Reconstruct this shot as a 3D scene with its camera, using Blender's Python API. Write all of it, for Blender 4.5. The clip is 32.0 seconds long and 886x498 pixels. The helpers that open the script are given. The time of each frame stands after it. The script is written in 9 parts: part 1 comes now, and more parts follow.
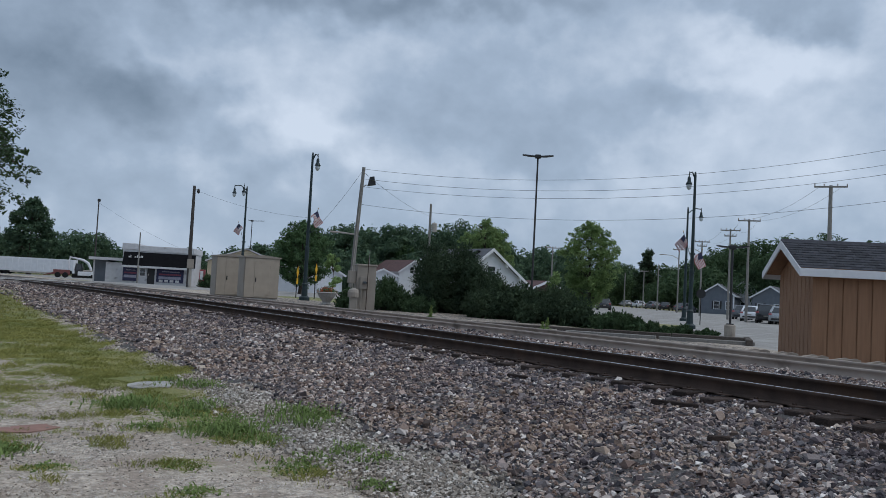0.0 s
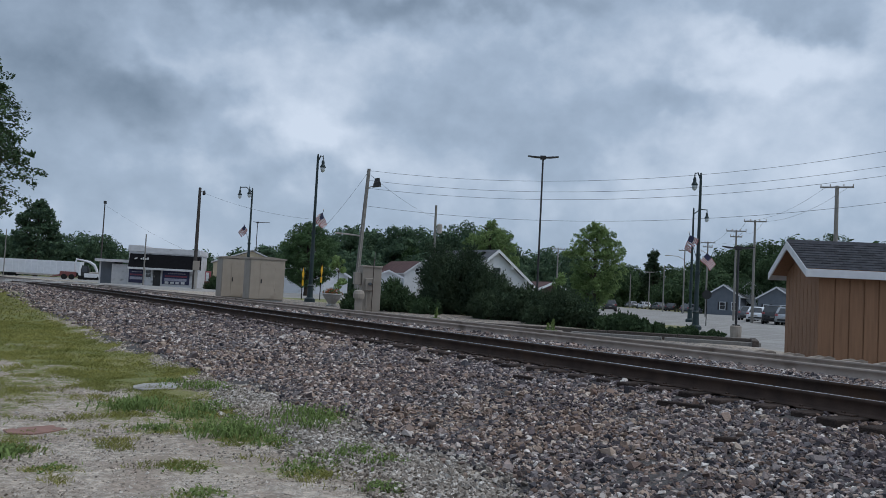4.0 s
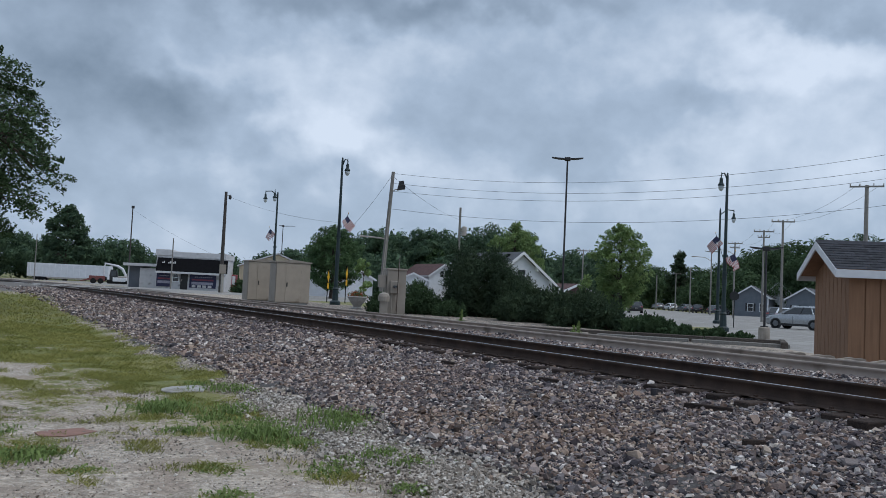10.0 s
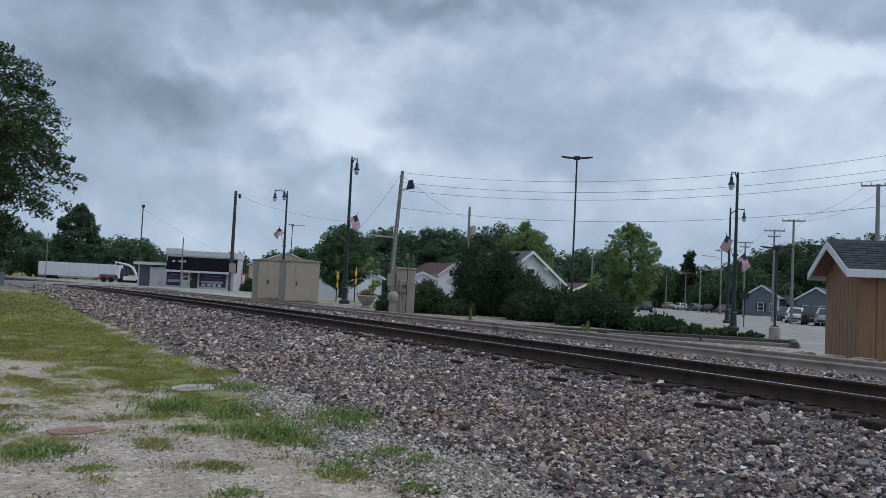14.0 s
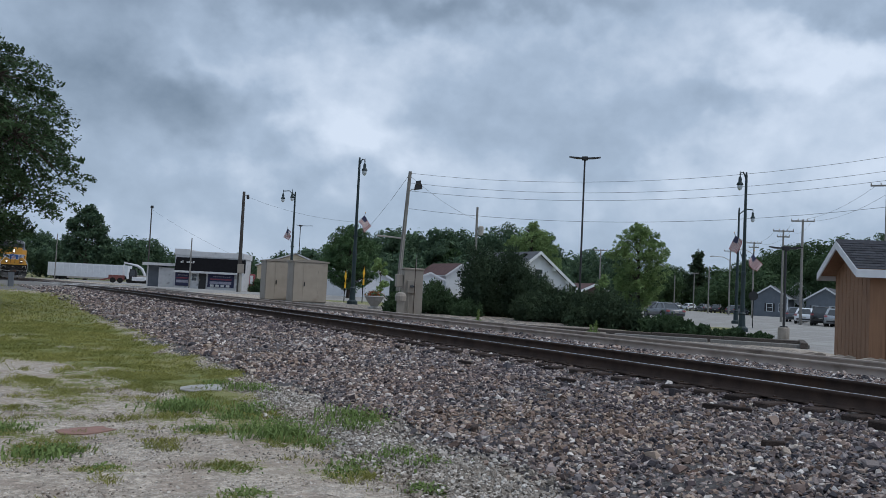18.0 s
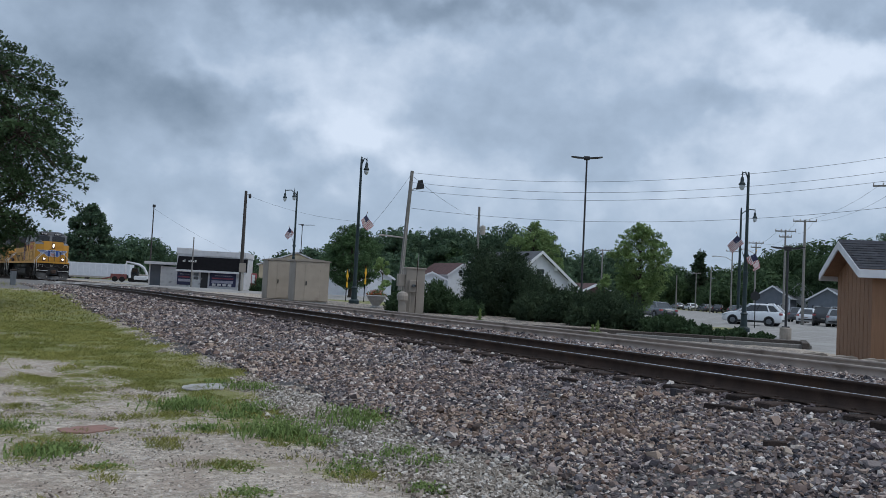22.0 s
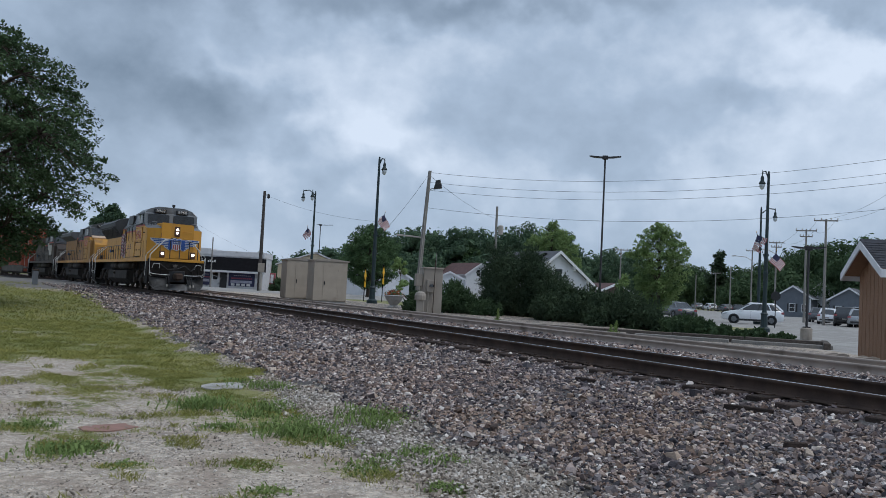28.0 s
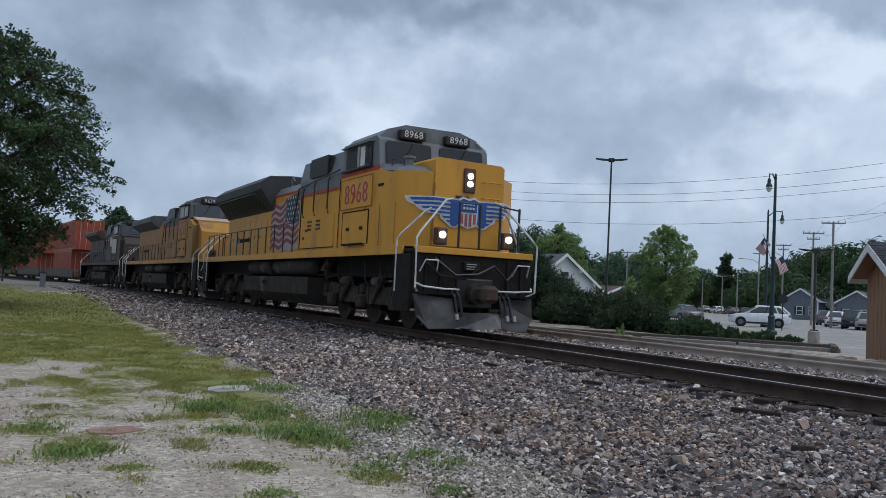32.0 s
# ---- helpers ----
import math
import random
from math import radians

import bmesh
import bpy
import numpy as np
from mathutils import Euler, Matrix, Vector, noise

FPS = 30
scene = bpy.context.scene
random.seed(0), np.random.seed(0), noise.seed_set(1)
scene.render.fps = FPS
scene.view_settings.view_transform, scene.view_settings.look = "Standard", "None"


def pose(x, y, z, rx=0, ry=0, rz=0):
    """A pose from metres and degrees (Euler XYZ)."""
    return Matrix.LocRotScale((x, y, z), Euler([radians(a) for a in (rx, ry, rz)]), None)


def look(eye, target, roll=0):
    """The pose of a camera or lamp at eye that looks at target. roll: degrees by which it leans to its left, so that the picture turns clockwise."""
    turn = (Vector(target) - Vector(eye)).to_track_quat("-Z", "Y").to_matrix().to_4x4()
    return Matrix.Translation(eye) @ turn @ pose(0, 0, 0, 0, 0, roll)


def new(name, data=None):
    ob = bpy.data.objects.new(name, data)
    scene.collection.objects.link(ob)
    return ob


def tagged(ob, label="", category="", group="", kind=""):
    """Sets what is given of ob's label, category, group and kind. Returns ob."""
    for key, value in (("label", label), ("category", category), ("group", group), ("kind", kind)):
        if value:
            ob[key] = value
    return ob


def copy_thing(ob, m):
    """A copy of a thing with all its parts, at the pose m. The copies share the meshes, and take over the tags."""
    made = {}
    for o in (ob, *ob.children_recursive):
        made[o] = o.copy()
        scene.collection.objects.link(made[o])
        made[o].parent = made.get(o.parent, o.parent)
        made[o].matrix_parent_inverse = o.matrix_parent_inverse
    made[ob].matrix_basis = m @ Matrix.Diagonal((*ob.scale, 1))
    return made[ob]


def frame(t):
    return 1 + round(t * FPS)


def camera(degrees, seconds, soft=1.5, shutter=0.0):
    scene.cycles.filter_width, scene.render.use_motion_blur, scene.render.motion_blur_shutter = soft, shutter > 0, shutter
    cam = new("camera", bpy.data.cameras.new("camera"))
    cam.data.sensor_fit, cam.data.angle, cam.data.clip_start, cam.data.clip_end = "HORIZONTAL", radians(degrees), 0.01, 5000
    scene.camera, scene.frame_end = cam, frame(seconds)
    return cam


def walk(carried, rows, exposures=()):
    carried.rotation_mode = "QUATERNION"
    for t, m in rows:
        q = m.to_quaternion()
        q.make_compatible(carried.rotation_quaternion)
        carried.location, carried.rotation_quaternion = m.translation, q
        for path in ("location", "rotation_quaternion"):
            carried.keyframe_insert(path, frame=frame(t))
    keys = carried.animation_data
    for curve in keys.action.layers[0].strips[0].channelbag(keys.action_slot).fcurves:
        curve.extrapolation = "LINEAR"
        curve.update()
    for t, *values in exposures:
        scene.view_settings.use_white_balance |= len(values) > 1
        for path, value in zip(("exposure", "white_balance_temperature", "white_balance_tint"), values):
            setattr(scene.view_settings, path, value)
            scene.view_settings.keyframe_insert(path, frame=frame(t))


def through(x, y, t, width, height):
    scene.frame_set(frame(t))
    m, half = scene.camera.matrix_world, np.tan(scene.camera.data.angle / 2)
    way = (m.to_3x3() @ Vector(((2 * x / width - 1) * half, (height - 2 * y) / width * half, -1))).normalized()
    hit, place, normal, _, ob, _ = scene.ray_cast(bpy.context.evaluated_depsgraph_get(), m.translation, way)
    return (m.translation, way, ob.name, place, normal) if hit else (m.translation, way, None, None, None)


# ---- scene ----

# ---- camera: a person standing beside the track, panning slowly ----
cam = camera(54.72, 32.0, soft=0.75)
EYE = (0.0, 0.0, 0.86)
# seconds, turn to the left, tilt up, lean (degrees)
PATH = [
    (0, -2.31, 2.81, 3.04), (0.5, -2.26, 2.83, 3.07), (1, -2.19, 2.86, 3.08), (1.5, -2.16, 2.85, 3.03),
    (2, -2.11, 2.83, 3.01), (2.5, -2.11, 2.85, 2.98), (3, -2.08, 2.88, 2.90), (3.5, -2.01, 2.88, 2.93),
    (5.5, -1.75, 2.87, 2.87), (6, -1.59, 2.93, 2.85), (6.5, -1.42, 2.95, 2.85), (7, -1.18, 2.97, 2.84),
    (7.5, -0.73, 2.96, 2.80), (8, -0.42, 2.94, 2.78), (8.5, -0.32, 2.90, 2.71), (9, -0.31, 2.96, 2.73),
    (9.5, -0.33, 2.96, 2.71), (10, -0.30, 2.96, 2.71), (10.5, -0.21, 2.97, 2.75), (11, -0.12, 2.84, 2.79),
    (11.5, -0.11, 2.86, 2.79), (12, -0.12, 2.89, 2.73), (12.5, -0.05, 2.85, 2.81), (13, 0.00, 2.86, 2.81),
    (13.5, 0.09, 2.88, 2.76), (14, 0.31, 2.87, 2.78), (14.5, 0.44, 2.90, 2.76), (16.5, 0.84, 2.89, 2.82),
    (17, 0.84, 2.86, 2.87), (17.5, 0.82, 2.86, 2.82), (18, 0.83, 2.88, 2.77), (18.5, 0.75, 2.94, 2.81),
    (19, 0.77, 2.90, 2.81), (19.5, 0.75, 2.91, 2.81), (20, 0.82, 2.94, 2.80), (20.5, 0.84, 2.95, 2.78),
    (21, 0.84, 2.85, 2.88), (21.5, 0.91, 2.86, 2.87), (22, 0.95, 2.84, 2.88), (22.5, 0.99, 2.88, 2.80),
    (23, 0.95, 2.86, 2.76), (23.5, 0.99, 2.89, 2.83), (24, 1.04, 2.88, 2.80), (24.5, 1.10, 2.93, 2.81),
    (25, 1.18, 2.95, 2.80), (25.5, 1.39, 2.92, 2.84), (27.5, 2.04, 2.81, 2.79), (28, 2.14, 2.77, 2.91),
    (28.5, 2.14, 2.77, 2.91), (29, 2.14, 2.83, 2.91), (29.5, 2.20, 2.81, 2.95), (30, 2.30, 2.82, 2.93),
    (30.5, 2.35, 2.83, 3.05), (31, 2.44, 2.90, 2.91), (31.5, 2.52, 2.99, 2.87), (32, 2.56, 2.93, 2.92),
]


def aim(yaw, tilt, lean):
    a, b = radians(yaw), radians(tilt)
    return look(EYE, (EYE[0] - math.sin(a) * math.cos(b), EYE[1] + math.cos(a) * math.cos(b), EYE[2] + math.sin(b)), lean)


walk(cam, [(t, aim(yaw, tilt, lean)) for t, yaw, tilt, lean in PATH],
     exposures=[(0, -0.13), (6, -0.12), (9, -0.02), (20, -0.01), (25, 0.03), (32, 0.03)])

# ---- overcast daylight ----
SUN_HEIGHT, SUN_TURN = 60.0, 78.0
sun = new("sun", bpy.data.lights.new("sun", "SUN"))
sun.data.energy, sun.data.angle, sun.data.color = 1.1, radians(35), (1.0, 0.98, 0.96)
sun.matrix_basis = pose(0, 0, 40, 90 - SUN_HEIGHT, 0, SUN_TURN)


def make_world():
    w = bpy.data.worlds.new("overcast_sky")
    scene.world = w
    w.use_nodes = True
    nt = w.node_tree
    nt.nodes.clear()
    N, L = nt.nodes.new, nt.links.new

    def node(kind, **kw):
        n = N(kind)
        for k, v in kw.items():
            n.inputs[k.replace("_", " ")].default_value = v
        return n

    def calc(op, a, b=None, c=None):
        n = N("ShaderNodeMath")
        n.operation = op
        for i, v in enumerate((a, b, c)):
            if v is None:
                continue
            if isinstance(v, (int, float)):
                n.inputs[i].default_value = v
            else:
                L(v, n.inputs[i])
        return n.outputs[0]

    tc = N("ShaderNodeTexCoord")
    sep = N("ShaderNodeSeparateXYZ")
    L(tc.outputs["Generated"], sep.inputs[0])
    x, y, z = sep.outputs
    stretched = N("ShaderNodeCombineXYZ")
    L(x, stretched.inputs[0])
    L(y, stretched.inputs[1])
    L(calc("MULTIPLY", z, 1.25), stretched.inputs[2])

    def clouds(scale, detail, rough, distort, seed):
        n = N("ShaderNodeTexNoise")
        n.noise_dimensions = "4D"
        n.inputs["W"].default_value = seed
        n.inputs["Scale"].default_value, n.inputs["Detail"].default_value = scale, detail
        n.inputs["Roughness"].default_value, n.inputs["Distortion"].default_value = rough, distort
        L(stretched.outputs[0], n.inputs["Vector"])
        return n.outputs["Fac"]

    big, mid, fine = clouds(2.8, 4, 0.5, 0.0, CLOUD_SEED), clouds(7.5, 5, 0.52, 0.0, 2.2), clouds(20.0, 5, 0.55, 0.0, 5.0)
    cover = calc("ADD", 0.527, calc("MULTIPLY", calc("SUBTRACT", big, 0.5), 0.2))
    cover = calc("ADD", cover, calc("MULTIPLY", calc("SUBTRACT", mid, 0.5), 0.26))
    cover = calc("ADD", cover, calc("MULTIPLY", calc("SUBTRACT", fine, 0.5), 0.2))
    # heavy and thin masses of the deck, by bearing and height, with billowing edges
    bearing = calc("MULTIPLY", calc("ARCTAN2", x, y), 57.2958)
    height = calc("MULTIPLY", calc("ARCSINE", z), 57.2958)
    for scale, along, up, seed in ((7.0, 12.0, 9.0, 1.3), (19.0, 6.0, 5.0, 8.1)):
        bearing = calc("ADD", bearing, calc("MULTIPLY", calc("SUBTRACT", clouds(scale, 4, 0.5, 0.0, seed), 0.5), along))
        height = calc("ADD", height, calc("MULTIPLY", calc("SUBTRACT", clouds(scale, 4, 0.5, 0.0, seed + 20), 0.5), up))
    for b0, h0, wb, wh, k in CLOUD_MASSES:
        u = calc("DIVIDE", calc("SUBTRACT", bearing, b0), wb)
        v = calc("DIVIDE", calc("SUBTRACT", height, h0), wh)
        r2 = calc("ADD", calc("MULTIPLY", u, u), calc("MULTIPLY", v, v))
        cover = calc("ADD", cover, calc("MULTIPLY", calc("POWER", 2.71828, calc("MULTIPLY", calc("POWER", r2, 1.5), -1.0)), k))
    ramp = N("ShaderNodeValToRGB")
    e = ramp.color_ramp.elements
    e[0].position, e[0].color = 0.28, (0.19, 0.258, 0.352, 1)
    e[1].position, e[1].color = 0.66, (0.685, 0.785, 0.935, 1)
    m = e.new(0.5)
    m.color = (0.40, 0.505, 0.655, 1)
    L(cover, ramp.inputs[0])
    low = N("ShaderNodeMix")
    low.data_type = "RGBA"
    fade = N("ShaderNodeMapRange")
    fade.inputs[1].default_value, fade.inputs[2].default_value = 0.0, 0.12
    fade.inputs[3].default_value, fade.inputs[4].default_value = 0.45, 0.0
    L(z, fade.inputs[0])
    L(fade.outputs[0], low.inputs[0])
    L(ramp.outputs[0], low.inputs[6])
    low.inputs[7].default_value = (0.375, 0.48, 0.635, 1)
    sky = N("ShaderNodeTexSky")
    sky.sky_type, sky.sun_disc = "NISHITA", False
    sky.sun_elevation, sky.sun_rotation = radians(SUN_HEIGHT), radians(180 - SUN_TURN)
    clear, grey, total = N("ShaderNodeBackground"), N("ShaderNodeBackground"), N("ShaderNodeAddShader")
    clear.inputs[1].default_value, grey.inputs[1].default_value = 0.006, 0.95
    L(sky.outputs[0], clear.inputs[0])
    L(low.outputs[2], grey.inputs[0])
    L(clear.outputs[0], total.inputs[0])
    L(grey.outputs[0], total.inputs[1])
    out = N("ShaderNodeOutputWorld")
    L(total.outputs[0], out.inputs[0])


CLOUD_SEED = 3.7
# bearing, height, half width, half height (degrees), and how much paler or heavier
CLOUD_MASSES = [
    (-8.0, 18.9, 13, 2.0, -0.17), (6, 19.8, 9, 1.5, -0.11), (23, 19.0, 7, 1.5, -0.11), (-25, 15.2, 7, 3.6, -0.12), (-21, 18.0, 6, 2.0, -0.06),
    (-22.5, 10.2, 7.0, 2.9, -0.13), (-14.5, 10.2, 4.6, 2.2, -0.1), (-18.0, 13.4, 3.6, 1.5, 0.06), (-11.6, 13.2, 4.0, 1.9, 0.07),
    (-7.2, 10.2, 4.4, 2.4, 0.14), (-4.2, 14.0, 4.6, 2.0, 0.06), (-2.4, 8.6, 4, 1.8, 0.06), (9.0, 10.8, 7, 2.3, -0.075),
    (17.0, 12.6, 4, 2.0, -0.065), (2.0, 12.8, 6, 2.0, -0.03), (8, 15.4, 9, 1.9, -0.03), (22.5, 15.4, 6, 2.0, 0.13), (21.5, 9.6, 9, 3.0, 0.07),
    (-22, 6.0, 9, 1.8, -0.06), (-14, 4.8, 10, 2.0, -0.05), (10, 7.4, 10, 1.5, 0.03), (0, 3.0, 60, 2.2, -0.03),
    # added masses, unseen beside and behind the viewer; they only shape the light
    (160, 30, 70, 25, 0.05), (70, 35, 40, 20, -0.03), (-90, 30, 40, 20, -0.03)]
make_world()

# ---- materials ----
MATS = {}


def surf(name, c1, c2=None, rough=0.8, metal=0.0, scale=6.0, bump=0.15, grain=60.0, island=0.0, vary=0.0, stain=None, stain_scale=1.2, stain_at=0.58, emit=0.0, coat=0.0, stretch=(1, 1, 1)):
    """A procedural surface: two tones in patches, fine relief, stains with soft edges, and a shade that varies from piece to piece."""
    m = bpy.data.materials.new(name)
    m.use_nodes = True
    nt = m.node_tree
    b = nt.nodes["Principled BSDF"]
    N, L = nt.nodes.new, nt.links.new
    tc, mp = N("ShaderNodeTexCoord"), N("ShaderNodeMapping")
    mp.inputs["Scale"].default_value = stretch
    L(tc.outputs["Object"], mp.inputs[0])

    def noise_at(sc, detail=4.0):
        n = N("ShaderNodeTexNoise")
        n.inputs["Scale"].default_value, n.inputs["Detail"].default_value = sc, detail
        L(mp.outputs[0], n.inputs["Vector"])
        return n.outputs["Fac"]

    def ramp_of(val, a, z):
        r = N("ShaderNodeMapRange")
        r.inputs[1].default_value, r.inputs[2].default_value = a, z
        L(val, r.inputs[0])
        return r.outputs[0]

    def mixed(fac, a, z, mode="MIX"):
        x = N("ShaderNodeMix")
        x.data_type, x.blend_type = "RGBA", mode
        for i, v in ((0, fac), (6, a), (7, z)):
            if isinstance(v, (int, float)):
                x.inputs[i].default_value = v
            elif isinstance(v, tuple):
                x.inputs[i].default_value = (*v[:3], 1)
            else:
                L(v, x.inputs[i])
        return x.outputs[2]

    c2 = c2 or tuple(v * 0.72 for v in c1)
    patches = ramp_of(noise_at(scale), 0.32, 0.68)
    col = mixed(patches, c1, c2)
    if stain:
        col = mixed(ramp_of(noise_at(stain_scale, 6.0), stain_at, stain_at + 0.12), col, stain)
    for amount, src in ((island, "island"), (vary, "object")):
        if amount:
            if src == "island":
                val = N("ShaderNodeNewGeometry").outputs["Random Per Island"]
            else:
                val = N("ShaderNodeObjectInfo").outputs["Random"]
            r = N("ShaderNodeMapRange")
            r.inputs[3].default_value, r.inputs[4].default_value = 1 - amount, 1 + amount
            L(val, r.inputs[0])
            hsv = N("ShaderNodeHueSaturation")
            L(r.outputs[0], hsv.inputs["Value"])
            L(col, hsv.inputs["Color"])
            col = hsv.outputs[0]
    L(col, b.inputs["Base Color"])
    fine = noise_at(grain, 3.0)
    rr = N("ShaderNodeMapRange")
    rr.inputs[3].default_value, rr.inputs[4].default_value = max(rough - 0.1, 0.03), min(rough + 0.1, 1)
    L(fine, rr.inputs[0])
    L(rr.outputs[0], b.inputs["Roughness"])
    b.inputs["Metallic"].default_value = metal
    if rough >= 0.8 and not metal:
        b.inputs["Specular IOR Level"].default_value = 0.2
    b.inputs["Coat Weight"].default_value = coat
    if bump:
        bp = N("ShaderNodeBump")
        bp.inputs["Strength"].default_value, bp.inputs["Distance"].default_value = bump, 0.02
        L(fine, bp.inputs["Height"])
        L(bp.outputs[0], b.inputs["Normal"])
    if emit:
        L(col, b.inputs["Emission Color"])
        b.inputs["Emission Strength"].default_value = emit
    MATS[name] = m
    return m


def leafy(name, c1, c2, rough=0.85, through=0.25, spread=0.28):
    """Leaves: a shade of its own for each leaf, clumps of two greens, a little light let through."""
    m = surf(name, c1, c2, rough=rough, scale=0.9, bump=0.0, island=spread)
    nt = m.node_tree
    b, out = nt.nodes["Principled BSDF"], nt.nodes["Material Output"]
    b.inputs["Specular IOR Level"].default_value = 0.12
    tr, mx = nt.nodes.new("ShaderNodeBsdfTranslucent"), nt.nodes.new("ShaderNodeMixShader")
    src = b.inputs["Base Color"].links[0].from_socket
    nt.links.new(src, tr.inputs[0])
    mx.inputs[0].default_value = through
    nt.links.new(b.outputs[0], mx.inputs[1])
    nt.links.new(tr.outputs[0], mx.inputs[2])
    nt.links.new(mx.outputs[0], out.inputs[0])
    return m


M_STEEL = surf("rail_head_steel", (0.66, 0.66, 0.67), (0.5, 0.49, 0.48), rough=0.22, metal=0.9, scale=3, bump=0.02)
M_RUST = surf("rail_rust", (0.08, 0.054, 0.043), (0.048, 0.034, 0.028), rough=0.85, scale=4, grain=40, bump=0.2, stain=(0.075, 0.045, 0.03))
M_PALERAIL = surf("pale_rail_steel", (0.40, 0.33, 0.285), (0.30, 0.25, 0.215), rough=0.7, scale=3, bump=0.1, stain=(0.14, 0.11, 0.09))
M_TIE = surf("weathered_tie_wood", (0.07, 0.05, 0.042), (0.035, 0.027, 0.024), rough=0.95, scale=9, grain=45, bump=0.5, vary=0.35, stretch=(1, 6, 6))
M_CONCRETE = surf("grey_concrete", (0.40, 0.39, 0.37), (0.30, 0.29, 0.275), rough=0.9, scale=3, grain=90, bump=0.2, stain=(0.22, 0.2, 0.18), vary=0.1)


def stone_mat(name, shades, grain=55):
    """Broken stone: each piece takes one of several shades, with a rough, dusty face."""
    m = surf(name, (0.2, 0.2, 0.2), rough=0.95, grain=grain, bump=0.35)
    nt = m.node_tree
    b = nt.nodes["Principled BSDF"]
    N, L = nt.nodes.new, nt.links.new
    ramp, geo = N("ShaderNodeValToRGB"), N("ShaderNodeNewGeometry")
    ramp.color_ramp.interpolation = "LINEAR"
    e = ramp.color_ramp.elements
    while len(e) < len(shades):
        e.new(0.5)
    for k, (p, c) in enumerate(shades):
        e[k].position, e[k].color = p, (*c, 1)
    L(geo.outputs["Random Per Island"], ramp.inputs[0])
    old = b.inputs["Base Color"].links[0].from_socket
    mx = N("ShaderNodeMix")
    mx.data_type, mx.blend_type = "RGBA", "OVERLAY"
    mx.inputs[0].default_value = 0.25
    L(ramp.outputs[0], mx.inputs[6])
    n = N("ShaderNodeTexNoise")
    n.inputs["Scale"].default_value, n.inputs["Detail"].default_value = 0.45, 3.0
    tc = N("ShaderNodeTexCoord")
    L(tc.outputs["Object"], n.inputs["Vector"])
    tint = N("ShaderNodeMix")
    tint.data_type = "RGBA"
    tint.inputs[6].default_value, tint.inputs[7].default_value = (0.62, 0.50, 0.43, 1), (0.45, 0.465, 0.495, 1)
    spread = N("ShaderNodeMapRange")
    spread.inputs[1].default_value, spread.inputs[2].default_value = 0.36, 0.62
    L(n.outputs["Fac"], spread.inputs[0])
    L(spread.outputs[0], tint.inputs[0])
    L(tint.outputs[2], mx.inputs[7])
    L(mx.outputs[2], b.inputs["Base Color"])
    return m


M_BALLAST = stone_mat("ballast_stone", [(0.0, (0.04, 0.039, 0.045)), (0.14, (0.085, 0.08, 0.088)), (0.24, (0.19, 0.128, 0.1)), (0.36, (0.165, 0.155, 0.162)), (0.48, (0.34, 0.258, 0.21)), (0.6, (0.095, 0.079, 0.08)), (0.72, (0.275, 0.255, 0.258)), (0.82, (0.42, 0.325, 0.278)), (0.93, (0.52, 0.465, 0.425)), (1.0, (0.82, 0.76, 0.71))])
M_DARKSTONE = stone_mat("sooty_ballast_stone", [(0.0, (0.04, 0.034, 0.038)), (0.4, (0.10, 0.083, 0.088)), (0.75, (0.19, 0.158, 0.16)), (0.95, (0.33, 0.285, 0.275)), (1.0, (0.5, 0.45, 0.43))])
M_WARMSTONE = stone_mat("rusty_ballast_stone", [(0.0, (0.10, 0.072, 0.058)), (0.45, (0.27, 0.2, 0.16)), (0.85, (0.44, 0.36, 0.29)), (1.0, (0.64, 0.55, 0.47))])
M_PALESTONE = stone_mat("pale_gravel_stone", [(0.0, (0.16, 0.14, 0.118)), (0.4, (0.31, 0.272, 0.23)), (0.8, (0.47, 0.43, 0.38)), (1.0, (0.68, 0.64, 0.59))], grain=80)
M_DARKGREY = surf("sooty_dark_grey_paint", (0.034, 0.034, 0.036), (0.02, 0.02, 0.022), rough=0.6, scale=1.5, bump=0.05)
M_TANCONC = surf("dusty_tan_concrete", (0.36, 0.315, 0.27), (0.27, 0.235, 0.2), rough=0.9, scale=4, grain=90, bump=0.25, stain=(0.2, 0.17, 0.145), vary=0.12)
M_OLDTIMBER = surf("weathered_grey_brown_timber", (0.13, 0.11, 0.095), (0.075, 0.062, 0.054), rough=0.95, scale=7, grain=50, bump=0.5, vary=0.25, stretch=(1, 5, 5))
M_NAVY = surf("navy_banner_cloth", (0.03, 0.032, 0.085), (0.024, 0.026, 0.07), rough=0.7, bump=0.02)
M_RUSTPLATE = surf("red_brown_plate", (0.33, 0.19, 0.155), (0.26, 0.16, 0.13), rough=0.9, scale=6, bump=0.3)
M_FLOWER = leafy("red_flowers", (0.5, 0.05, 0.06), (0.45, 0.2, 0.05))
M_GREYPAINT = surf("silver_grey_paint", (0.40, 0.37, 0.33), (0.34, 0.315, 0.28), rough=0.55, scale=2, bump=0.03, stain=(0.27, 0.25, 0.22), stain_at=0.62)
M_TANPAINT = surf("tan_grey_paint", (0.42, 0.365, 0.30), (0.37, 0.32, 0.26), rough=0.6, scale=2, bump=0.03, stain=(0.24, 0.21, 0.18), stain_at=0.62)
M_GREENPOLE = surf("dark_green_paint", (0.012, 0.032, 0.036), (0.008, 0.02, 0.023), rough=0.55, scale=5, bump=0.03)
M_BLACKPOLE = surf("black_bronze_paint", (0.028, 0.026, 0.03), (0.018, 0.017, 0.02), rough=0.5, scale=5, bump=0.03)
